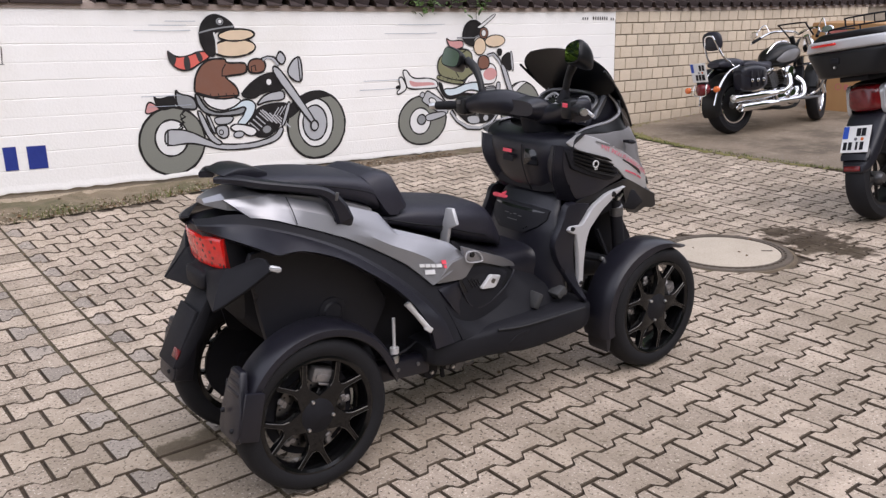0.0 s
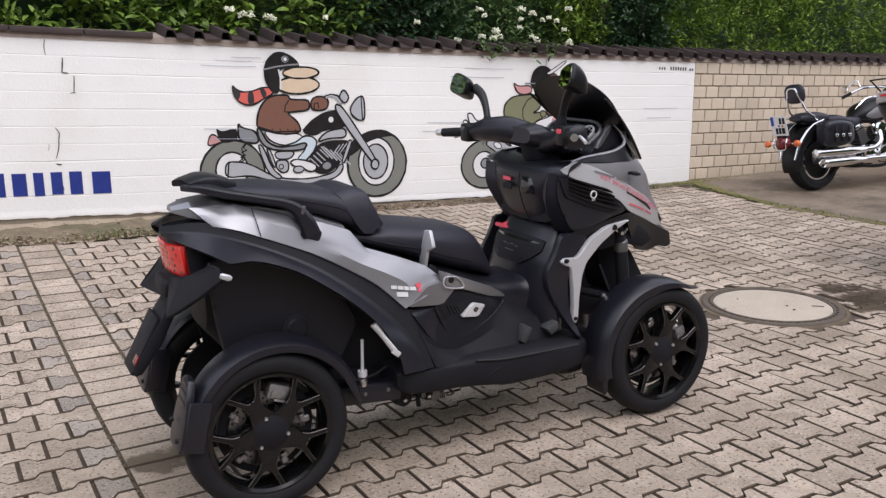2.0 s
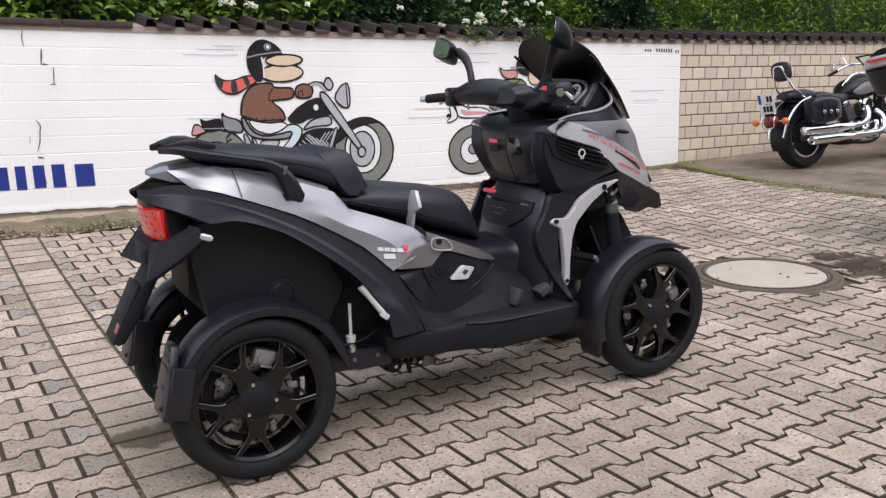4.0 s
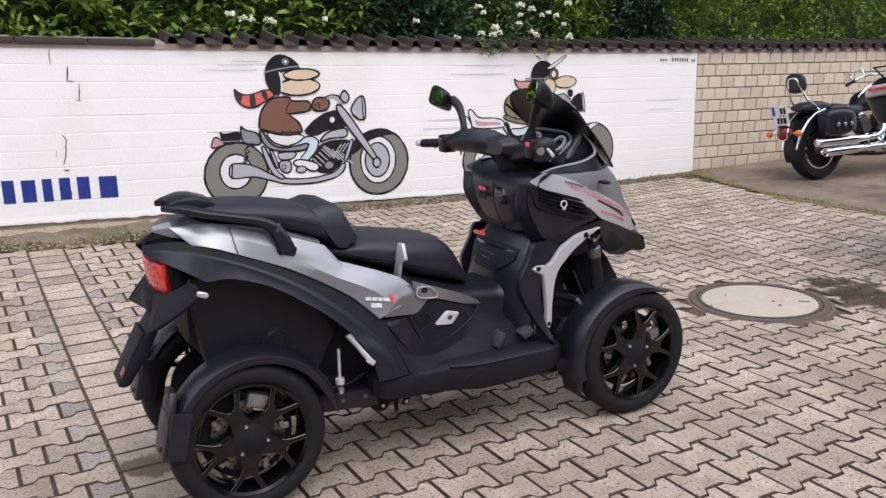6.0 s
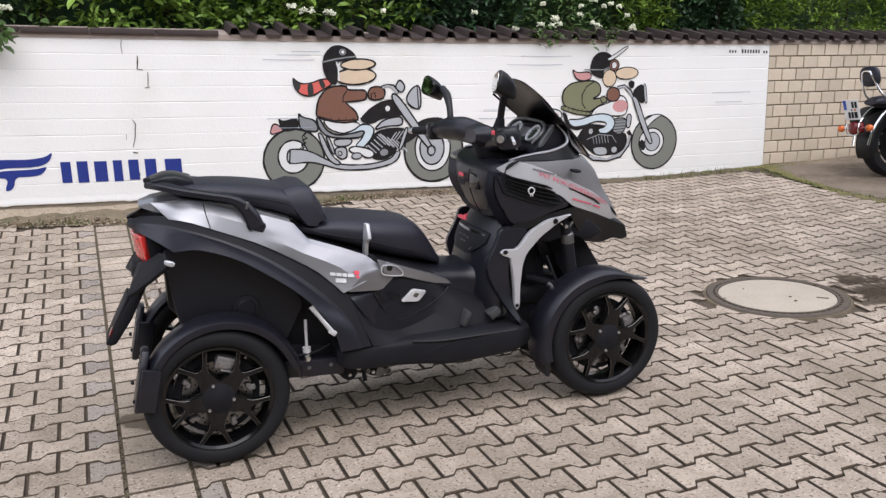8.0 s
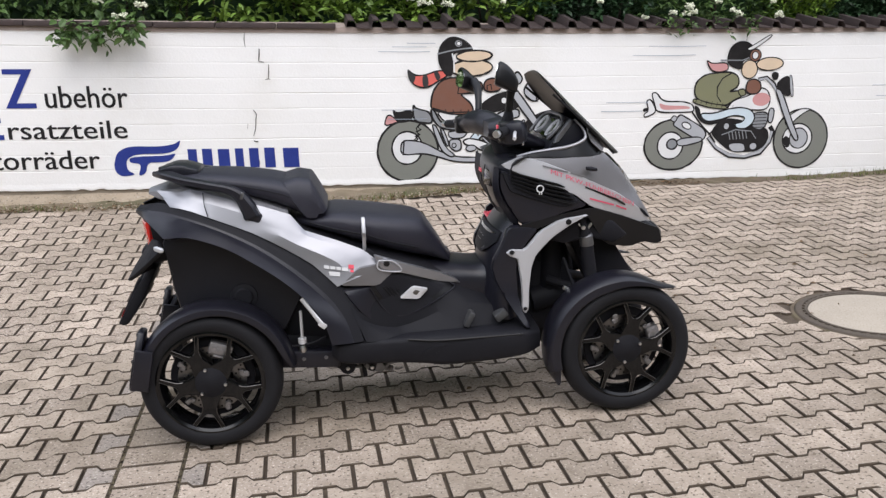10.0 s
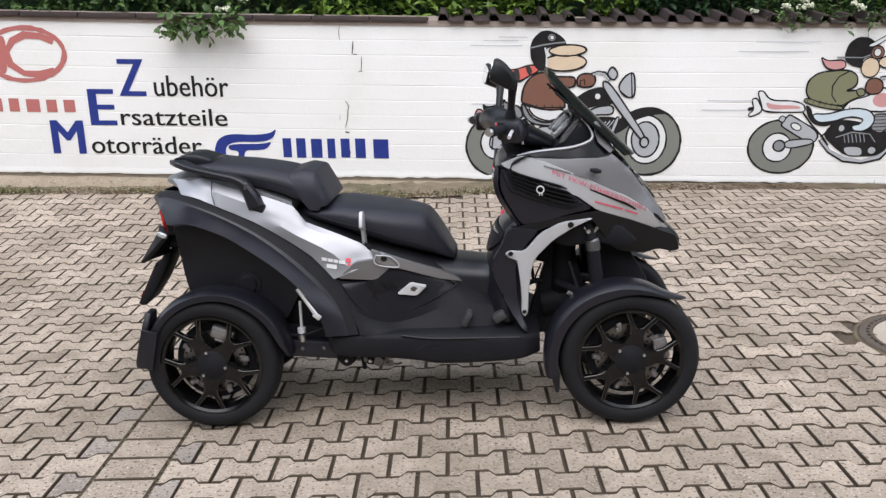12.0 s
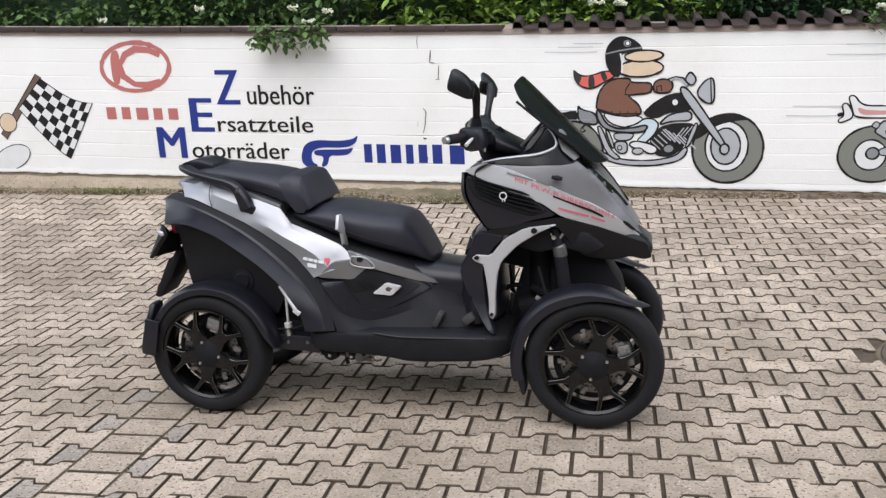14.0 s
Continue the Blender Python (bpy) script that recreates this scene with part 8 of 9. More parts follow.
def bar_decal(skin, mat, runs, name="sticker_bar"):
    for x0, z0, x1, z1, h in runs:
        bm = bmesh.new()
        n = max(2, int((x1 - x0) / 0.02))
        rows = [[bm.verts.new((x0 + (x1 - x0) * k / n, 0, z0 + (z1 - z0) * k / n + dz)) for dz in (0, h)] for k in range(n + 1)]
        for a, b in zip(rows, rows[1:]):
            bm.faces.new((a[0], b[0], b[1], a[1]))
        part(name, decal(bm, skin, 0.004), mat, quad, "", False)


bar_decal(lower_skin, grey_paint, ((0.5, 1.004, 0.6, 0.973, 0.006), (0.61, 0.97, 0.66, 0.951, 0.006)))
bar_decal(lower_skin, pink_vinyl, ((0.69, 0.862, 0.8, 0.822, 0.007), (0.81, 0.818, 0.86, 0.795, 0.007)))
bar_decal(silver_skin, white_vinyl, ((-0.348, 0.668, -0.328, 0.665, 0.012), (-0.325, 0.664, -0.305, 0.661, 0.012), (-0.302, 0.66, -0.285, 0.657, 0.012), (-0.282, 0.656, -0.258, 0.653, 0.012), (-0.33, 0.64, -0.29, 0.635, 0.016)), "name_bar")
bar_decal(silver_skin, red_vinyl, ((-0.256, 0.662, -0.236, 0.659, 0.014), (-0.25, 0.648, -0.238, 0.646, 0.01)), "name_bar")


# ---- cruiser motorcycle on the concrete pad ----
def road_wheel(owner, name, x, y, r, width, rim_r, mat_rim, steer=0.0, spokes=12):
    half = width / 2
    tyre = lathe([(rim_r, -half * 0.7), (rim_r + (r - rim_r) * 0.35, -half), (r - (r - rim_r) * 0.25, -half * 0.92), (r - 0.012, -half * 0.6), (r, 0), (r - 0.012, half * 0.6), (r - (r - rim_r) * 0.25, half * 0.92), (rim_r + (r - rim_r) * 0.35, half), (rim_r, half * 0.7)], 48, True)
    wheel = part(name, tyre, rubber, owner, "black tyre")
    wheel.matrix_basis = pose(x, y, r, 0, 0, steer)
    part("rim", lathe([(rim_r + 0.004, -half * 0.72), (rim_r - 0.012, -half * 0.74), (rim_r - 0.02, -half * 0.3), (rim_r - 0.02, half * 0.3), (rim_r - 0.012, half * 0.74), (rim_r + 0.004, half * 0.72)], 48, True), mat_rim, wheel)
    part("hub", lathe([(0.0, -half * 0.8), (0.03, -half * 0.8), (0.05, -half * 0.4), (0.05, half * 0.4), (0.03, half * 0.8), (0.0, half * 0.8)], 24), grey_metal, wheel)
    if not spokes:
        part("wheel_disc", lathe([(0.03, -half * 0.42), (rim_r * 0.5, -half * 0.3), (rim_r - 0.016, -half * 0.45), (rim_r - 0.016, half * 0.45), (0.03, half * 0.42)], 40, True), black_satin, wheel, "black closed wheel disc")
    for k in range(spokes):
        part("spoke", moved(block(-0.008, 0.008, -0.012, 0.012, 0.04, rim_r - 0.012, 0.003, 1), pose(0, 0, 0, 0, 360 * k / spokes, 0)), mat_rim, wheel)
    return wheel


def number_plate(owner, m, w, h, rows):
    p = part("number_plate", block(-0.003, 0.003, -w / 2, w / 2, -h / 2, h / 2, 0.001, 1), plate_white, owner, "white number plate with dark bars")
    p.matrix_basis = m
    part("country_band", block(-0.0045, 0.0, w / 2 - 0.04, w / 2 - 0.002, h * 0.02, h / 2 - 0.004), plate_blue, p, "blue band")
    for y0, y1, z0, z1 in rows:
        part("plate_bar", block(-0.0045, 0.0, y0, y1, z0, z1), matte_black, p)
    for y in (0.0, -0.045):
        part("plate_seal", moved(lathe([(0.0, -0.0045), (0.011, -0.0045), (0.012, 0.0)], 14), pose(0, y, 0.0, 0, 0, -90)), orange_lens if y else grey_metal, p)
    return p


cruiser = thing("motorcycle", "black and chrome cruiser motorcycle with saddlebags on its side stand", "motorcycle", pose(6.24, 3.42, 0.008, -7, 0, -5))
road_wheel(cruiser, "rear_wheel", 0.0, 0, 0.315, 0.17, 0.2, chrome, 0, 0)
road_wheel(cruiser, "front_wheel", 1.5, 0, 0.32, 0.13, 0.21, chrome, 24, 0)
guard = fender(0.335, 25, 200, -0.1, 0.1, 0.06, 0.006)
part("rear_fender", moved(guard, pose(0, 0, 0.315)), black_satin, cruiser, "black rear mudguard")
for s in (-1, 1):
    part("fender_strut", tube([(-0.36, s * 0.1, 0.33), (-0.3, s * 0.115, 0.5), (-0.15, s * 0.12, 0.66), (0.02, s * 0.12, 0.72)], 0.012, 8), chrome, cruiser, "chrome fender strut")
part("front_fender", moved(fender(0.34, 20, 165, -0.08, 0.08, 0.06, 0.006), pose(1.5, 0, 0.32, 0, 0, 24)), black_satin, cruiser)
number_plate(cruiser, pose(-0.46, 0.0, 0.68, 0, -12, 0), 0.2, 0.2, ((-0.08, -0.05, 0.02, 0.08), (-0.04, -0.01, 0.02, 0.08), (0.02, 0.05, -0.08, -0.02), (-0.02, 0.01, -0.08, -0.02), (-0.07, -0.03, -0.08, -0.02)))
part("plate_bracket", moved(block(-0.01, 0.01, -0.06, 0.06, -0.12, 0.1, 0.006), pose(-0.445, 0, 0.66, 0, -12, 0)), matte_black, cruiser)
part("tail_light", loft(fine_stations([(-0.47, 0.46, 0.54, 0.03), (-0.45, 0.44, 0.56, 0.06), (-0.4, 0.44, 0.57, 0.07), (-0.36, 0.45, 0.56, 0.06)], 4), 20, 2.6), dark_red_lens, cruiser, "red tail light")
part("light_trim", tube([(-0.44, -0.075, 0.55), (-0.46, -0.08, 0.5), (-0.45, -0.06, 0.44), (-0.45, 0.06, 0.44), (-0.46, 0.08, 0.5), (-0.44, 0.075, 0.55)], 0.006, 8), chrome, cruiser)
for s in (-1, 1):
    part("indicator_arm", tube([(-0.4, s * 0.06, 0.5), (-0.41, s * 0.16, 0.5)], 0.009, 8), chrome, cruiser)
    part("rear_indicator", moved(lathe([(0.0, -0.03), (0.025, -0.024), (0.034, -0.005), (0.03, 0.02), (0.012, 0.032), (0, 0.033)], 18), pose(-0.42, s * 0.19, 0.5, 0, 0, 90)), orange_lens, cruiser, "round orange indicator")
    bag = loft(fine_stations([(-0.13, 0.48, 0.64, 0.05), (-0.09, 0.45, 0.68, 0.08), (0.05, 0.44, 0.69, 0.09), (0.2, 0.46, 0.67, 0.085), (0.28, 0.49, 0.64, 0.055)], 4), 24, 4)
    bag = part("saddlebag", moved(bag, pose(0, s * 0.22, 0)), black_plastic, cruiser, "black leather saddlebag with buckles")
    part("bag_flap", moved(loft(fine_stations([(-0.125, 0.6, 0.67, 0.055), (-0.085, 0.58, 0.7, 0.088), (0.05, 0.57, 0.712, 0.098), (0.2, 0.58, 0.69, 0.092), (0.27, 0.61, 0.65, 0.06)], 4), 24, 4), pose(0, s * 0.22, 0)), black_plastic, bag)
    for bx in (-0.02, 0.07, 0.16):
        part("strap", moved(block(-0.013, 0.013, -0.004, 0.004, -0.08, 0.08, 0.003), pose(bx, s * 0.316, 0.57)), matte_black, bag)
        part("buckle", moved(block(-0.018, 0.018, -0.005, 0.005, -0.018, 0.018, 0.006), pose(bx, s * 0.322, 0.555)), chrome, bag, "bright buckle")
part("rider_seat", loft(fine_stations([(0.1, 0.7, 0.74, 0.12), (0.2, 0.66, 0.77, 0.17), (0.38, 0.63, 0.74, 0.18), (0.55, 0.64, 0.74, 0.12), (0.62, 0.66, 0.74, 0.07)], 5), 24, 3), vinyl, cruiser, "black leather rider seat")
part("pillion_pad", loft(fine_stations([(-0.24, 0.72, 0.77, 0.08), (-0.15, 0.7, 0.8, 0.12), (0.0, 0.69, 0.805, 0.13), (0.12, 0.7, 0.78, 0.11)], 5), 24, 3), vinyl, cruiser, "black leather pillion pad")
part("sissy_bar", join(tube([(-0.05, -0.13, 0.72), (-0.2, -0.11, 0.82), (-0.27, -0.07, 0.98), (-0.285, -0.04, 1.04), (-0.285, 0.04, 1.04), (-0.27, 0.07, 0.98), (-0.2, 0.11, 0.82), (-0.05, 0.13, 0.72)], 0.011, 10)), chrome, cruiser, "chrome sissy bar")
part("back_pad", moved(loft(fine_stations([(-0.02, -0.06, 0.06, 0.08), (0.0, -0.095, 0.095, 0.12), (0.03, -0.095, 0.095, 0.12), (0.045, -0.06, 0.06, 0.08)], 4), 24, 3), pose(-0.255, 0, 0.99, 0, -8, 0)), vinyl, cruiser, "black oval passenger back pad")
part("fuel_tank", loft(fine_stations([(0.56, 0.7, 0.76, 0.06), (0.65, 0.67, 0.85, 0.13), (0.8, 0.66, 0.9, 0.165), (0.98, 0.68, 0.9, 0.15), (1.1, 0.72, 0.87, 0.09), (1.14, 0.76, 0.82, 0.04)], 6), 28, 2.5), black_satin, cruiser, "black and grey teardrop tank")
for s in (-1, 1):
    part("tank_panel", panel([(0.62, s * 0.125, 0.74), (0.76, s * 0.163, 0.83), (0.95, s * 0.16, 0.85), (1.06, s * 0.125, 0.8), (0.9, s * 0.16, 0.72), (0.7, s * 0.15, 0.7)], 0.006, 0.005, 0.03, 0.012, corners=2), grey_paint, cruiser)
part("tank_console", tube([(0.62, 0, 0.8), (0.75, 0, 0.895), (0.9, 0, 0.915), (1.02, 0, 0.9)], [0.03, 0.04, 0.04, 0.025], 10, 4, 0.6), chrome, cruiser)
part("crankcase", join(moved(block(-0.22, 0.24, -0.14, 0.14, -0.1, 0.1, 0.03), pose(0.78, 0, 0.34)), moved(lathe([(0, -0.19), (0.08, -0.185), (0.1, -0.15), (0.1, 0.15)], 28), pose(0.86, 0, 0.34)), moved(lathe([(0, -0.18), (0.06, -0.175), (0.075, -0.14), (0.075, 0.1)], 28), pose(0.64, 0, 0.36))), chrome, cruiser, "polished engine cases")
for lean, x in ((-24, 0.7), (24, 0.86)):
    cyl = part("cylinder", moved(block(-0.05, 0.05, -0.06, 0.06, 0.0, 0.2, 0.012), pose(x, 0, 0.43, 0, lean, 0)), matte_black, cruiser, "finned black cylinder")
    for k in range(8):
        part("fin", moved(block(-0.066, 0.066, -0.078, 0.078, -0.004, 0.004, 0.002, 1), pose(x, 0, 0.43, 0, lean, 0) @ pose(0, 0, 0.03 + 0.021 * k)), grey_metal, cyl)
    part("head_cover", moved(block(-0.06, 0.06, -0.07, 0.07, 0.19, 0.25, 0.022), pose(x, 0, 0.43, 0, lean, 0)), chrome, cyl, "chrome rocker cover")
part("air_cleaner", moved(lathe([(0, -0.07), (0.06, -0.065), (0.075, -0.04), (0.075, 0.0)], 28), pose(0.78, -0.14, 0.6)), chrome, cruiser, "chrome air cleaner cover")
for z, x0, bend in ((0.385, -0.22, 0.74), (0.285, -0.12, 0.98)):
    part("silencer", tube([(x0, -0.235, z), (x0 + 0.04, -0.235, z), (0.25, -0.23, z + 0.005), (0.5, -0.22, z + 0.01)], [0.034, 0.047, 0.048, 0.03], 18, 5), chrome, cruiser, "long chrome silencer")
    part("header_pipe", tube([(0.48, -0.22, z + 0.01), (bend - 0.12, -0.23, z + 0.02), (bend - 0.01, -0.22, z + 0.08), (bend + 0.01, -0.19, z + 0.18), (bend - 0.02, -0.13, z + 0.25)], 0.027, 14, 6), chrome, cruiser, "chrome header pipe")
part("frame_tube", join(tube([(0.1, -0.1, 0.4), (0.5, -0.11, 0.24), (0.95, -0.11, 0.22), (1.12, -0.07, 0.4), (1.2, -0.04, 0.75)], 0.018, 10), tube([(0.1, 0.1, 0.4), (0.5, 0.11, 0.24), (0.95, 0.11, 0.22), (1.12, 0.07, 0.4), (1.2, 0.04, 0.75)], 0.018, 10)), black_satin, cruiser)
part("swing_arm", join(tube([(0.0, -0.12, 0.315), (0.45, -0.13, 0.35)], 0.024, 10), tube([(0.0, 0.12, 0.315), (0.45, 0.13, 0.35)], 0.024, 10)), chrome, cruiser)
part("radiator", moved(block(-0.02, 0.02, -0.12, 0.12, -0.15, 0.15, 0.01), pose(1.08, 0, 0.5, 0, 14, 0)), matte_black, cruiser)
part("crash_bar", tube([(1.08, -0.07, 0.66), (1.1, -0.3, 0.67), (1.12, -0.37, 0.62), (1.12, -0.37, 0.5), (1.08, -0.3, 0.36), (1.02, -0.1, 0.28)], 0.014, 10), chrome, cruiser, "chrome crash bar")
part("floorboard", moved(block(-0.14, 0.14, -0.045, 0.045, -0.012, 0.012, 0.01), pose(0.98, -0.28, 0.3)), grey_metal, cruiser)
for s in (-1, 1):
    part("fork_leg", tube([(1.5, s * 0.1, 0.32), (1.32, s * 0.1, 0.72), (1.2, s * 0.1, 0.98)], [0.034, 0.032, 0.03], 14), chrome if s < 0 else black_satin, cruiser, "fork leg with bright lower tube")
    part("handlebar", tube([(1.2, 0, 1.0), (1.2, s * 0.1, 1.04), (1.12, s * 0.3, 1.05), (0.98, s * 0.4, 0.98)], 0.013, 10), chrome, cruiser, "swept-back chrome handlebar")
    part("grip", tube([(1.02, s * 0.38, 1.0), (0.93, s * 0.42, 0.955)], 0.018, 10), rubber, cruiser)
    part("lever", tube([(1.06, s * 0.36, 1.01), (1.06, s * 0.44, 0.98), (0.98, s * 0.48, 0.94)], 0.007, 8), chrome, cruiser)
    part("mirror_stem", tube([(1.1, s * 0.32, 1.06), (1.1, s * 0.38, 1.14), (1.04, s * 0.46, 1.02 if s < 0 else 1.05)], 0.006, 8), chrome, cruiser)
    part("mirror", moved(loft([(-0.008, -0.032, 0.032, 0.055), (0.0, -0.04, 0.04, 0.066), (0.014, -0.03, 0.03, 0.05)], 20, 2.3), pose(1.03, s * 0.48, 1.02 if s < 0 else 1.04, 0, 10, -10 * s)), chrome, cruiser, "chrome oval mirror")
part("headlamp", moved(lathe([(0, -0.09), (0.05, -0.085), (0.085, -0.03), (0.09, 0.05), (0.085, 0.07), (0, 0.085)], 28), pose(1.33, 0, 0.88, 0, 0, 90)), chrome, cruiser, "chrome headlamp shell")
part("screen_frame", tube([(1.24, -0.16, 0.98), (1.1, -0.17, 1.1), (1.08, -0.16, 1.12), (1.08, 0.16, 1.12), (1.1, 0.17, 1.1), (1.24, 0.16, 0.98)], 0.009, 8, 4), matte_black, cruiser, "black tubular screen frame")
part("side_stand", tube([(0.6, 0.12, 0.28), (0.55, 0.22, 0.14), (0.52, 0.3, 0.015)], 0.012, 8), matte_black, cruiser)

# ---- touring scooter with a top case ----
tourer = thing("touring_scooter", "dark touring scooter with top case leaning on its side stand", "scooter", pose(3.87, 0.6, 0, -10, 0, -2))
road_wheel(tourer, "rear_wheel", 0.0, 0, 0.285, 0.15, 0.18, black_satin, 0, 6)
road_wheel(tourer, "front_wheel", 1.55, 0, 0.285, 0.12, 0.18, black_satin, 0, 6)
part("hugger", moved(fender(0.31, 40, 150, -0.1, 0.1, 0.03, 0.006), pose(0, 0, 0.285)), black_plastic, tourer)
part("tail_guard", loft(fine_stations([(-0.27, 0.35, 0.4, 0.07), (-0.22, 0.36, 0.5, 0.1), (-0.14, 0.44, 0.64, 0.125), (-0.06, 0.56, 0.74, 0.135), (0.06, 0.6, 0.76, 0.13)], 5), 22, 4), black_plastic, tourer, "black rear mudguard carrying the plate")
number_plate(tourer, pose(-0.215, 0.0, 0.575, 0, 24, 0), 0.19, 0.185, ((-0.03, 0.0, 0.02, 0.075), (-0.065, -0.035, 0.02, 0.075), (0.055, 0.08, -0.075, -0.02), (0.02, 0.045, -0.075, -0.02), (-0.02, -0.005, -0.075, -0.02), (-0.06, -0.035, -0.075, -0.02)))
part("reflector", moved(block(-0.006, 0.006, -0.055, 0.055, -0.017, 0.017, 0.004), pose(-0.285, 0.0, 0.385, 0, 10, 0)), dark_red_lens, tourer, "red rear reflector")
part("reflector_bracket", moved(block(-0.005, 0.02, -0.07, 0.07, -0.03, 0.024, 0.006), pose(-0.27, 0.0, 0.385, 0, 10, 0)), black_plastic, tourer)
part("tail_light", loft(fine_stations([(-0.12, 0.77, 0.9, 0.07), (-0.1, 0.75, 0.915, 0.1), (-0.03, 0.74, 0.93, 0.12), (0.08, 0.76, 0.93, 0.13)], 5), 24, 4), dark_red_lens, tourer, "dark red tail light")
for s in (-1, 1):
    part("indicator_lens", panel([(-0.09, s * 0.125, 0.92), (0.1, s * 0.19, 0.93), (0.12, s * 0.2, 0.84), (0.0, s * 0.16, 0.7), (-0.07, s * 0.135, 0.74)], 0.02, 0.01, 0.03, 0.01), clear_lens, tourer, "pale clear indicator lens")
    part("side_fairing", panel([(-0.02, s * 0.165, 0.72), (0.12, s * 0.21, 0.93), (0.6, s * 0.25, 0.8), (0.8, s * 0.25, 0.6), (0.6, s * 0.24, 0.42), (0.3, s * 0.21, 0.42), (0.1, s * 0.18, 0.55)], 0.03, 0.02, 0.05, 0.02), black_satin, tourer, "dark side fairing")
    part("silencer", tube([(-0.1, -0.2, 0.36), (0.1, -0.2, 0.33), (0.4, -0.18, 0.3)], [0.05, 0.06, 0.05], 16), grey_metal, tourer) if s < 0 else None
part("tail_fairing", loft(fine_stations([(-0.06, 0.86, 0.93, 0.09), (0.05, 0.72, 0.95, 0.16), (0.4, 0.6, 0.9, 0.2), (0.8, 0.4, 0.6, 0.2), (1.1, 0.36, 0.5, 0.2), (1.3, 0.5, 1.0, 0.24), (1.5, 0.6, 0.95, 0.14)], 5), 24, 3.5), black_satin, tourer, "dark tail and body fairing")
part("seat", loft(fine_stations([(0.1, 0.9, 0.97, 0.13), (0.3, 0.86, 0.96, 0.17), (0.6, 0.76, 0.86, 0.17), (0.85, 0.72, 0.82, 0.1)], 5), 24, 3), vinyl, tourer, "black seat")
part("rack_plate", moved(block(-0.22, 0.2, -0.1, 0.1, -0.02, 0.018, 0.008), pose(0.02, 0, 0.975)), matte_black, tourer, "black rack plate")


def case_shell(z0, z1, w0, w1, x0, x1, power=3.4):
    """A flattened shell seen from above as a rounded trapezium."""
    rings, bm = [], bmesh.new()
    for k in range(7):
        t = k / 6
        w, z = w0 + (w1 - w0) * t, z0 + (z1 - z0) * t
        cx, hx = (x0 + x1) / 2, (x1 - x0) / 2 * (0.94 + 0.06 * math.sin(math.pi * (0.25 + 0.5 * t)))
        ring = []
        for j in range(40):
            a = 2 * math.pi * j / 40
            c, s = math.cos(a), math.sin(a)
            ring.append(bm.verts.new((cx + hx * math.copysign(abs(c) ** (2 / power), c), w * math.copysign(abs(s) ** (2 / power), s), z)))
        rings.append(ring)
    for a, b in zip(rings, rings[1:]):
        for j in range(40):
            bm.faces.new((a[j], a[(j + 1) % 40], b[(j + 1) % 40], b[j]))
    bm.faces.new(rings[0])
    bm.faces.new(rings[-1])
    bmesh.ops.recalc_face_normals(bm, faces=bm.faces)
    rim = [e for e in bm.edges if any(len(f.verts) > 4 for f in e.link_faces)]
    bmesh.ops.bevel(bm, geom=rim, offset=0.018, segments=3, affect="EDGES", profile=0.5)
    return bm


case = part("top_case", case_shell(0.99, 1.165, 0.27, 0.36, -0.27, 0.22), black_satin, tourer, "large black top case")
part("case_band", case_shell(1.167, 1.24, 0.363, 0.34, -0.275, 0.22), lightened_silver, case, "silver band of the case lid")
part("case_lid", case_shell(1.242, 1.285, 0.33, 0.25, -0.25, 0.2), black_satin, case, "dark case lid")
part("case_reflector", moved(block(-0.012, 0.012, -0.17, 0.02, -0.008, 0.008, 0.004), pose(-0.27, 0.22, 1.212, 0, -8, -12)), red_lens, case, "slim red reflector strip")
part("case_lock", moved(block(-0.006, 0.006, -0.03, 0.03, -0.02, 0.02, 0.006), pose(-0.275, 0.08, 1.1)), matte_black, case)
part("lock_button", moved(lathe([(0, -0.01), (0.008, -0.009), (0.009, 0)], 12), pose(-0.276, 0.08, 1.06, 0, 0, -90)), bright_metal, case)
part("luggage_rail", join(tube([(-0.08, 0.2, 1.275), (-0.085, 0.2, 1.315), (-0.085, -0.2, 1.315), (-0.08, -0.2, 1.275)], 0.006, 8, 4), tube([(-0.085, 0.2, 1.315), (0.2, 0.2, 1.315)], 0.006, 8), tube([(-0.085, -0.2, 1.315), (0.2, -0.2, 1.315)], 0.006, 8), tube([(-0.085, 0.1, 1.315), (-0.085, 0.1, 1.36), (-0.085, 0.085, 1.375), (-0.085, -0.16, 1.375), (-0.085, -0.175, 1.36), (-0.085, -0.175, 1.315)], 0.006, 8, 3),
                          *[tube([(-0.085, y, 1.315), (-0.085, y, 1.374)], 0.004, 6) for y in (0.04, -0.03, -0.1)], *[tube([(-0.085, y, 1.27), (-0.085, y, 1.315)], 0.005, 6) for y in (0.0,)]), matte_black, case, "black tubular luggage rail")
part("side_stand", tube([(0.6, 0.12, 0.3), (0.58, 0.26, 0.15), (0.56, 0.36, 0.075)], 0.012, 8), matte_black, tourer)

# ---- carton ----
carton = thing("cardboard_box", "large brown cardboard box with red print beside the cruiser", "box", pose(8.95, 3.45, 0.008, 0, 0, 4))
for name, bm in (("side_panel", block(-0.35, -0.342, -0.48, 0.5, 0.0, 1.06, 0.002, 1)), ("side_panel", block(0.342, 0.35, -0.48, 0.5, 0.0, 1.06, 0.002, 1)), ("end_panel", block(-0.341, 0.341, -0.48, -0.472, 0.0, 1.06, 0.002, 1)), ("end_panel", block(-0.341, 0.341, 0.492, 0.5, 0.0, 1.06, 0.002, 1)), ("top_flap", block(-0.345, -0.003, -0.475, 0.495, 1.06, 1.067, 0.002, 1)), ("top_flap", block(0.003, 0.345, -0.475, 0.495, 1.06, 1.067, 0.002, 1))):
    part(name, bm, card, carton, "", False)
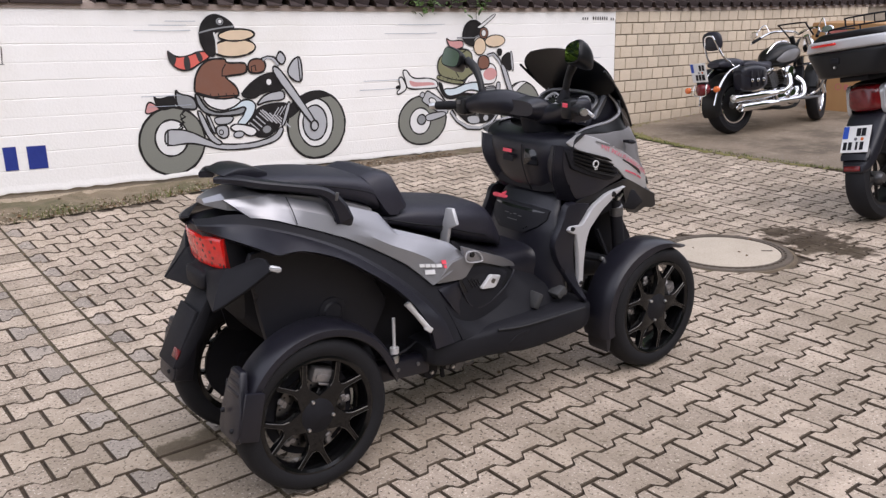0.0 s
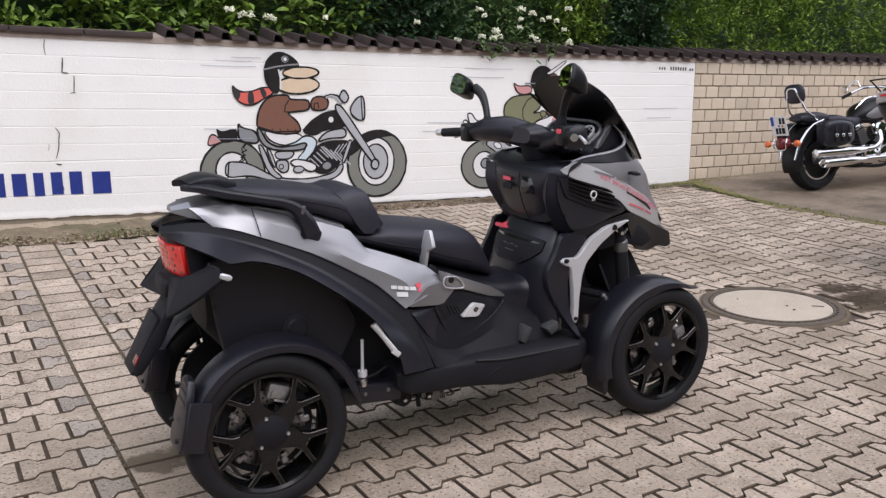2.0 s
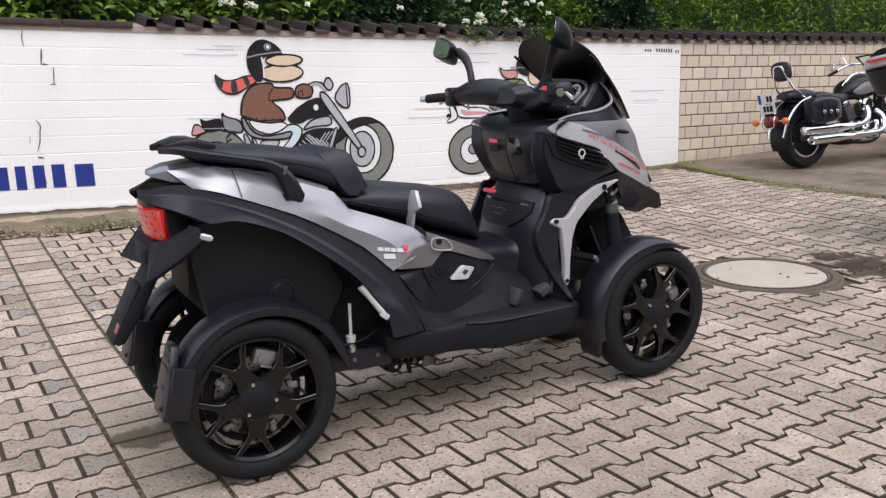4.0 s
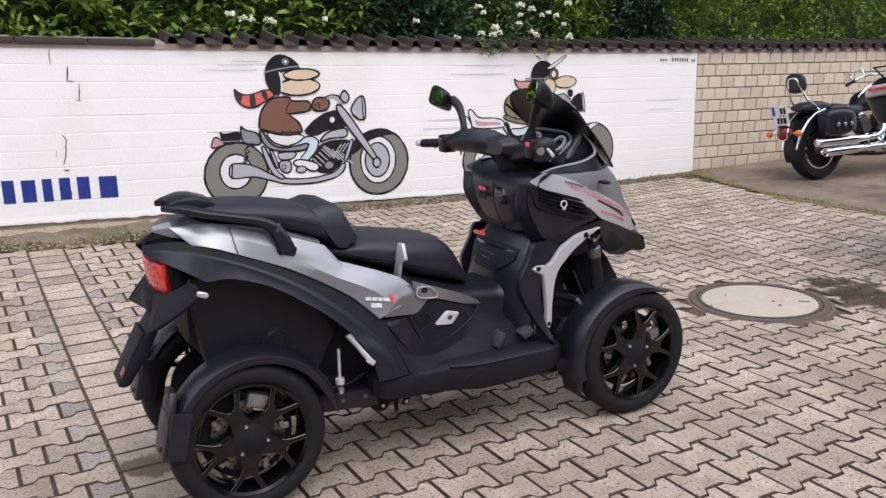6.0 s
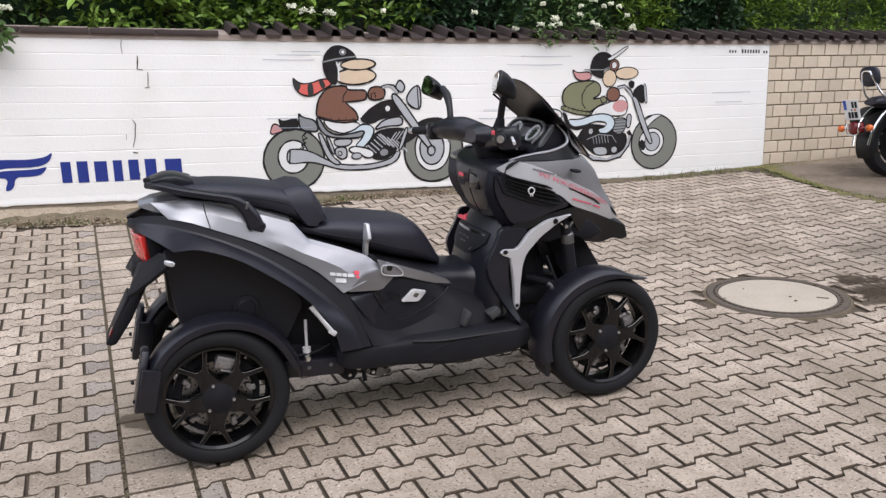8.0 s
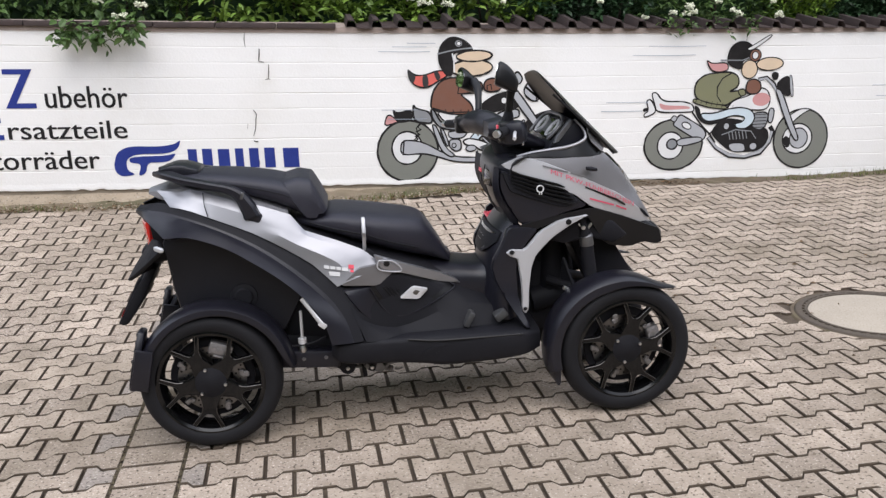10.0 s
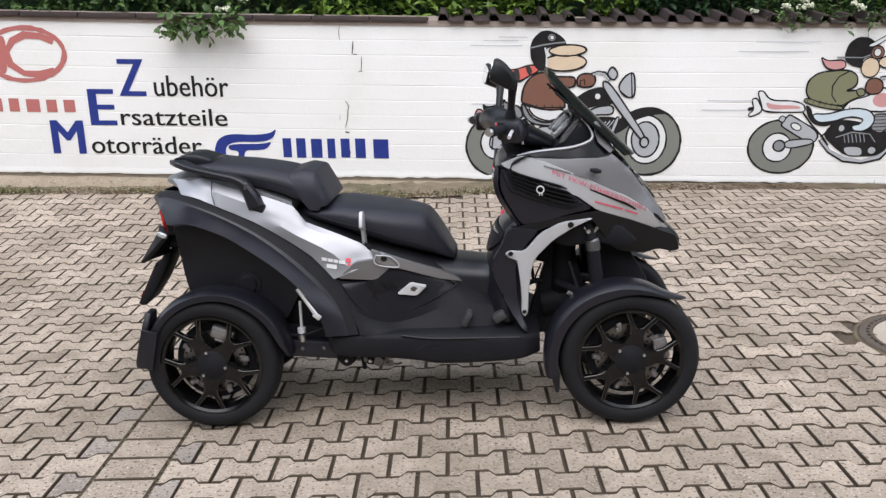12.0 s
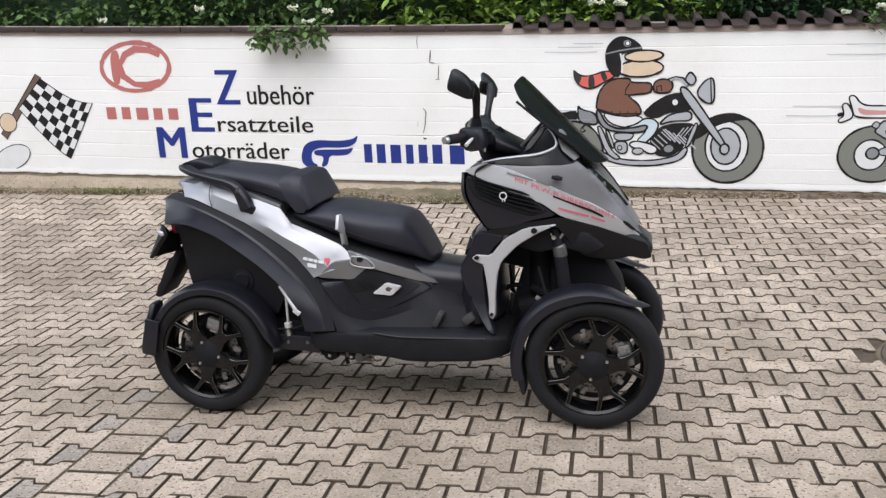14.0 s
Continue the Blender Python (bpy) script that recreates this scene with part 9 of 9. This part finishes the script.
part("print_mark", block(-0.3525, -0.3505, 0.06, 0.3, 0.93, 1.0), logo_red, carton, "red printed block")
part("print_mark", block(-0.3525, -0.3505, 0.28, 0.42, 0.6, 0.86), plinth_grey, carton, "pale paper label")
part("print_mark", moved(lathe([(0.03, -0.0005), (0.03, -0.002), (0.042, -0.002), (0.042, -0.0005)], 24, True), pose(-0.3505, 0.1, 0.3, 0, 0, -90)), logo_red, carton)
part("print_mark", block(-0.3525, -0.3505, -0.02, 0.03, 0.265, 0.335), logo_red, carton)


# ---- bricks of the unpainted stretch ----
rng = random.Random(5)
BRICK, HIGH = 0.1935, 0.118
brick_meshes = [finish("brick", block(0, BRICK - 0.011 - d, -0.006, 0.05, -HIGH, 0, 0.004, 1), beige_brick, False) for d in (0, 0.002, 0.004)]
for k in range(12):
    x = 5.745 + (0.5 * BRICK if k % 2 else 0)
    if k % 2:
        half = new("brick", finish("brick", block(0, 0.5 * BRICK - 0.012, -0.006, 0.05, -HIGH, 0, 0.004, 1), beige_brick, False))
        half.parent, half.matrix_basis = wall_core, pose(5.745, WALL, wall_top(5.8) - 0.006 - k * 0.1305, 0, 1.7, 0)
    while x < (11.2 if k < 11 else 8):
        b = new("brick", rng.choice(brick_meshes))
        b.parent = wall_core
        b.matrix_basis = pose(x, WALL + rng.uniform(-0.002, 0.002), wall_top(min(x, 9.0)) - 0.01 * max(0, x - 9) - 0.006 - k * 0.1305, 0, 1.6 + rng.uniform(-0.4, 0.4), 0)
        x += BRICK

# ---- interlocking pavers ----
PX, PY = 0.2085, 0.1437
AMP, GAP, SLIT = 0.0165, 0.0056, 0.0058
ROW0, COL0 = -0.034, 0.503


def wave(u):
    """The stepped line between two rows: out by the joints of one row, in by those of the next. u in stone lengths."""
    f = (u % 1.0)
    k = abs(f - 0.5) * 2
    return AMP * min(max((k - 0.5) / 0.11, -1), 1)


WEST_ROW0, WEST_COL0 = 0.033, -1.408
STRIP_ROW0, STRIP_PY = 0.019, 0.159
EAST, STRIP, WEST = range(3)


def stone(x0, x1, row, field):
    """A stone's outline between two upright joints in a row, with the wavy edges of that row; the dividing strip is straight."""
    row0, high = (ROW0, PY) if field == EAST else (WEST_ROW0, PY) if field == WEST else (STRIP_ROW0, STRIP_PY)
    start = WEST_COL0 if field == WEST else COL0
    shift = 0.5 if row % 2 else 0.0
    lo, hi = [], []
    keys = sorted({x0 + GAP, x1 - GAP, *(start + (n + shift + f) * PX for n in range(-60, 60) for f in (0.195, 0.305, 0.695, 0.805) if x0 + GAP < start + (n + shift + f) * PX < x1 - GAP)})
    for x in keys:
        s = 0.0 if field == STRIP else wave((x - start) / PX - shift)
        lo.append((x, row0 + row * high + SLIT - s))
        hi.append((x, row0 + (row + 1) * high - SLIT + s))
    return lo + hi[::-1]


def add_stone(verts, faces, outline, origin, tilt, lift):
    cx, cy = sum(p[0] for p in outline) / len(outline), sum(p[1] for p in outline) / len(outline)
    ox, oy, oz = origin
    n, k = len(outline), len(verts)
    for inset, dz in ((0.0, -0.03), (0.0, -0.004), (0.0034, 0.0)):
        for x, y in outline:
            dx, dy = cx - x, cy - y
            r = math.hypot(dx, dy)
            x2, y2 = x + dx / r * inset, y + dy / r * inset
            verts.append((x2 - ox, y2 - oy, ground_z(cx, cy) + lift + dz + tilt[0] * (x2 - cx) + tilt[1] * (y2 - cy) - oz + (ground_z(x, y) - ground_z(cx, cy))))
    for a in (0, n):
        for i in range(n):
            j = (i + 1) % n
            faces.append((k + a + i, k + a + j, k + a + n + j, k + a + n + i))
    half = n // 2
    top = k + 2 * n
    for i in range(half - 1):
        faces.append((top + i, top + i + 1, top + n - 2 - i, top + n - 1 - i))


def dress(me, halves=()):
    """Clean tops; sides and chamfers dark with the sand of the joints; the cut half stones are of a greyer concrete."""
    me.materials.append(paver_grey)
    me.materials.append(joint_sand)
    me.materials.append(paver_half)
    for f in me.polygons:
        f.material_index = 1 if f.normal.z <= 0.9 else 2 if f.index in halves else 0


stones = []
SEAM0, SEAM1 = -1.18, -0.945
for row in range(-64, 31):
    shift = 0.5 if row % 2 else 0.0
    y = WEST_ROW0 + row * PY
    if y + PY < 4.36:
        line = [c for c in (WEST_COL0 + (n + shift) * PX for n in range(-40, 2)) if -9.5 < c < SEAM0 - 0.05] + [SEAM0]
        stones += [(x0, x1, row, WEST) for x0, x1 in zip(line, line[1:]) if y + PY < verge_y(x0) + 0.03]
    y = STRIP_ROW0 + row * STRIP_PY
    if y + STRIP_PY < 4.24:
        stones.append((SEAM0, SEAM1, row, STRIP))
    y = ROW0 + row * PY
    if y + PY < 4.5:
        line = [SEAM1] + [c for c in (COL0 + (n + shift) * PX for n in range(-10, 30)) if SEAM1 + 0.05 < c < 5.22]
        stones += [(x0, x1, row, EAST) for x0, x1 in zip(line, line[1:]) if y + PY < verge_y(x0) + 0.03]
        edge = 5.2 + 0.16 * max(0.0, y - 3.0)
        if edge - line[-1] > 0.05:
            stones.append((line[-1], min(edge, line[-1] + PX), row, EAST))
hole_x, hole_y, hole_r = 2.45, 0.83, 0.395
rng = random.Random(3)
paving = thing("paving", "grey-beige interlocking concrete pavers with dark open joints", "paving", kind="structure")
rest_v, rest_f, rest_half = [], [], set()
single = 0
for x0, x1, row, part_of in stones:
    outline = stone(x0, x1, row, part_of)
    half = x1 - x0 < 0.68 * PX and SEAM0 - 0.2 < x0 < SEAM1 + 0.05
    cx, cy = (x0 + x1) / 2, sum(p[1] for p in outline) / len(outline)
    tilt, lift = (rng.uniform(-0.012, 0.012), rng.uniform(-0.012, 0.012)), rng.uniform(-0.0015, 0.0015)
    away = math.hypot(cx - hole_x, cy - hole_y)
    if away < hole_r + 0.12:
        pushed = []
        for x, y in outline:
            d = math.hypot(x - hole_x, y - hole_y)
            s = max(1.0, (hole_r + 0.012) / max(d, 1e-6))
            pushed.append((hole_x + (x - hole_x) * s, hole_y + (y - hole_y) * s))
        if away < hole_r:
            continue
        outline = pushed
    if -1.4 < cx < 1.65 and -0.95 < cy < 0.12 and single < 300:
        single += 1
        v, f = [], []
        add_stone(v, f, outline, (cx, cy, 0.0), tilt, lift)
        me = bpy.data.meshes.new("paver")
        me.from_pydata(v, [], f)
        dress(me, range(len(f)) if half else ())
        ob = new("paver", me)
        ob.parent, ob.location = paving, (cx, cy, 0)
    else:
        first = len(rest_f)
        add_stone(rest_v, rest_f, outline, (0, 0, 0), tilt, lift)
        if half:
            rest_half.update(range(first, len(rest_f)))
me = bpy.data.meshes.new("paver_field")
me.from_pydata(rest_v, [], rest_f)
dress(me, rest_half)
field = tagged(new("paver_field", me), "field of interlocking concrete pavers", kind="stuff")
field.parent = paving
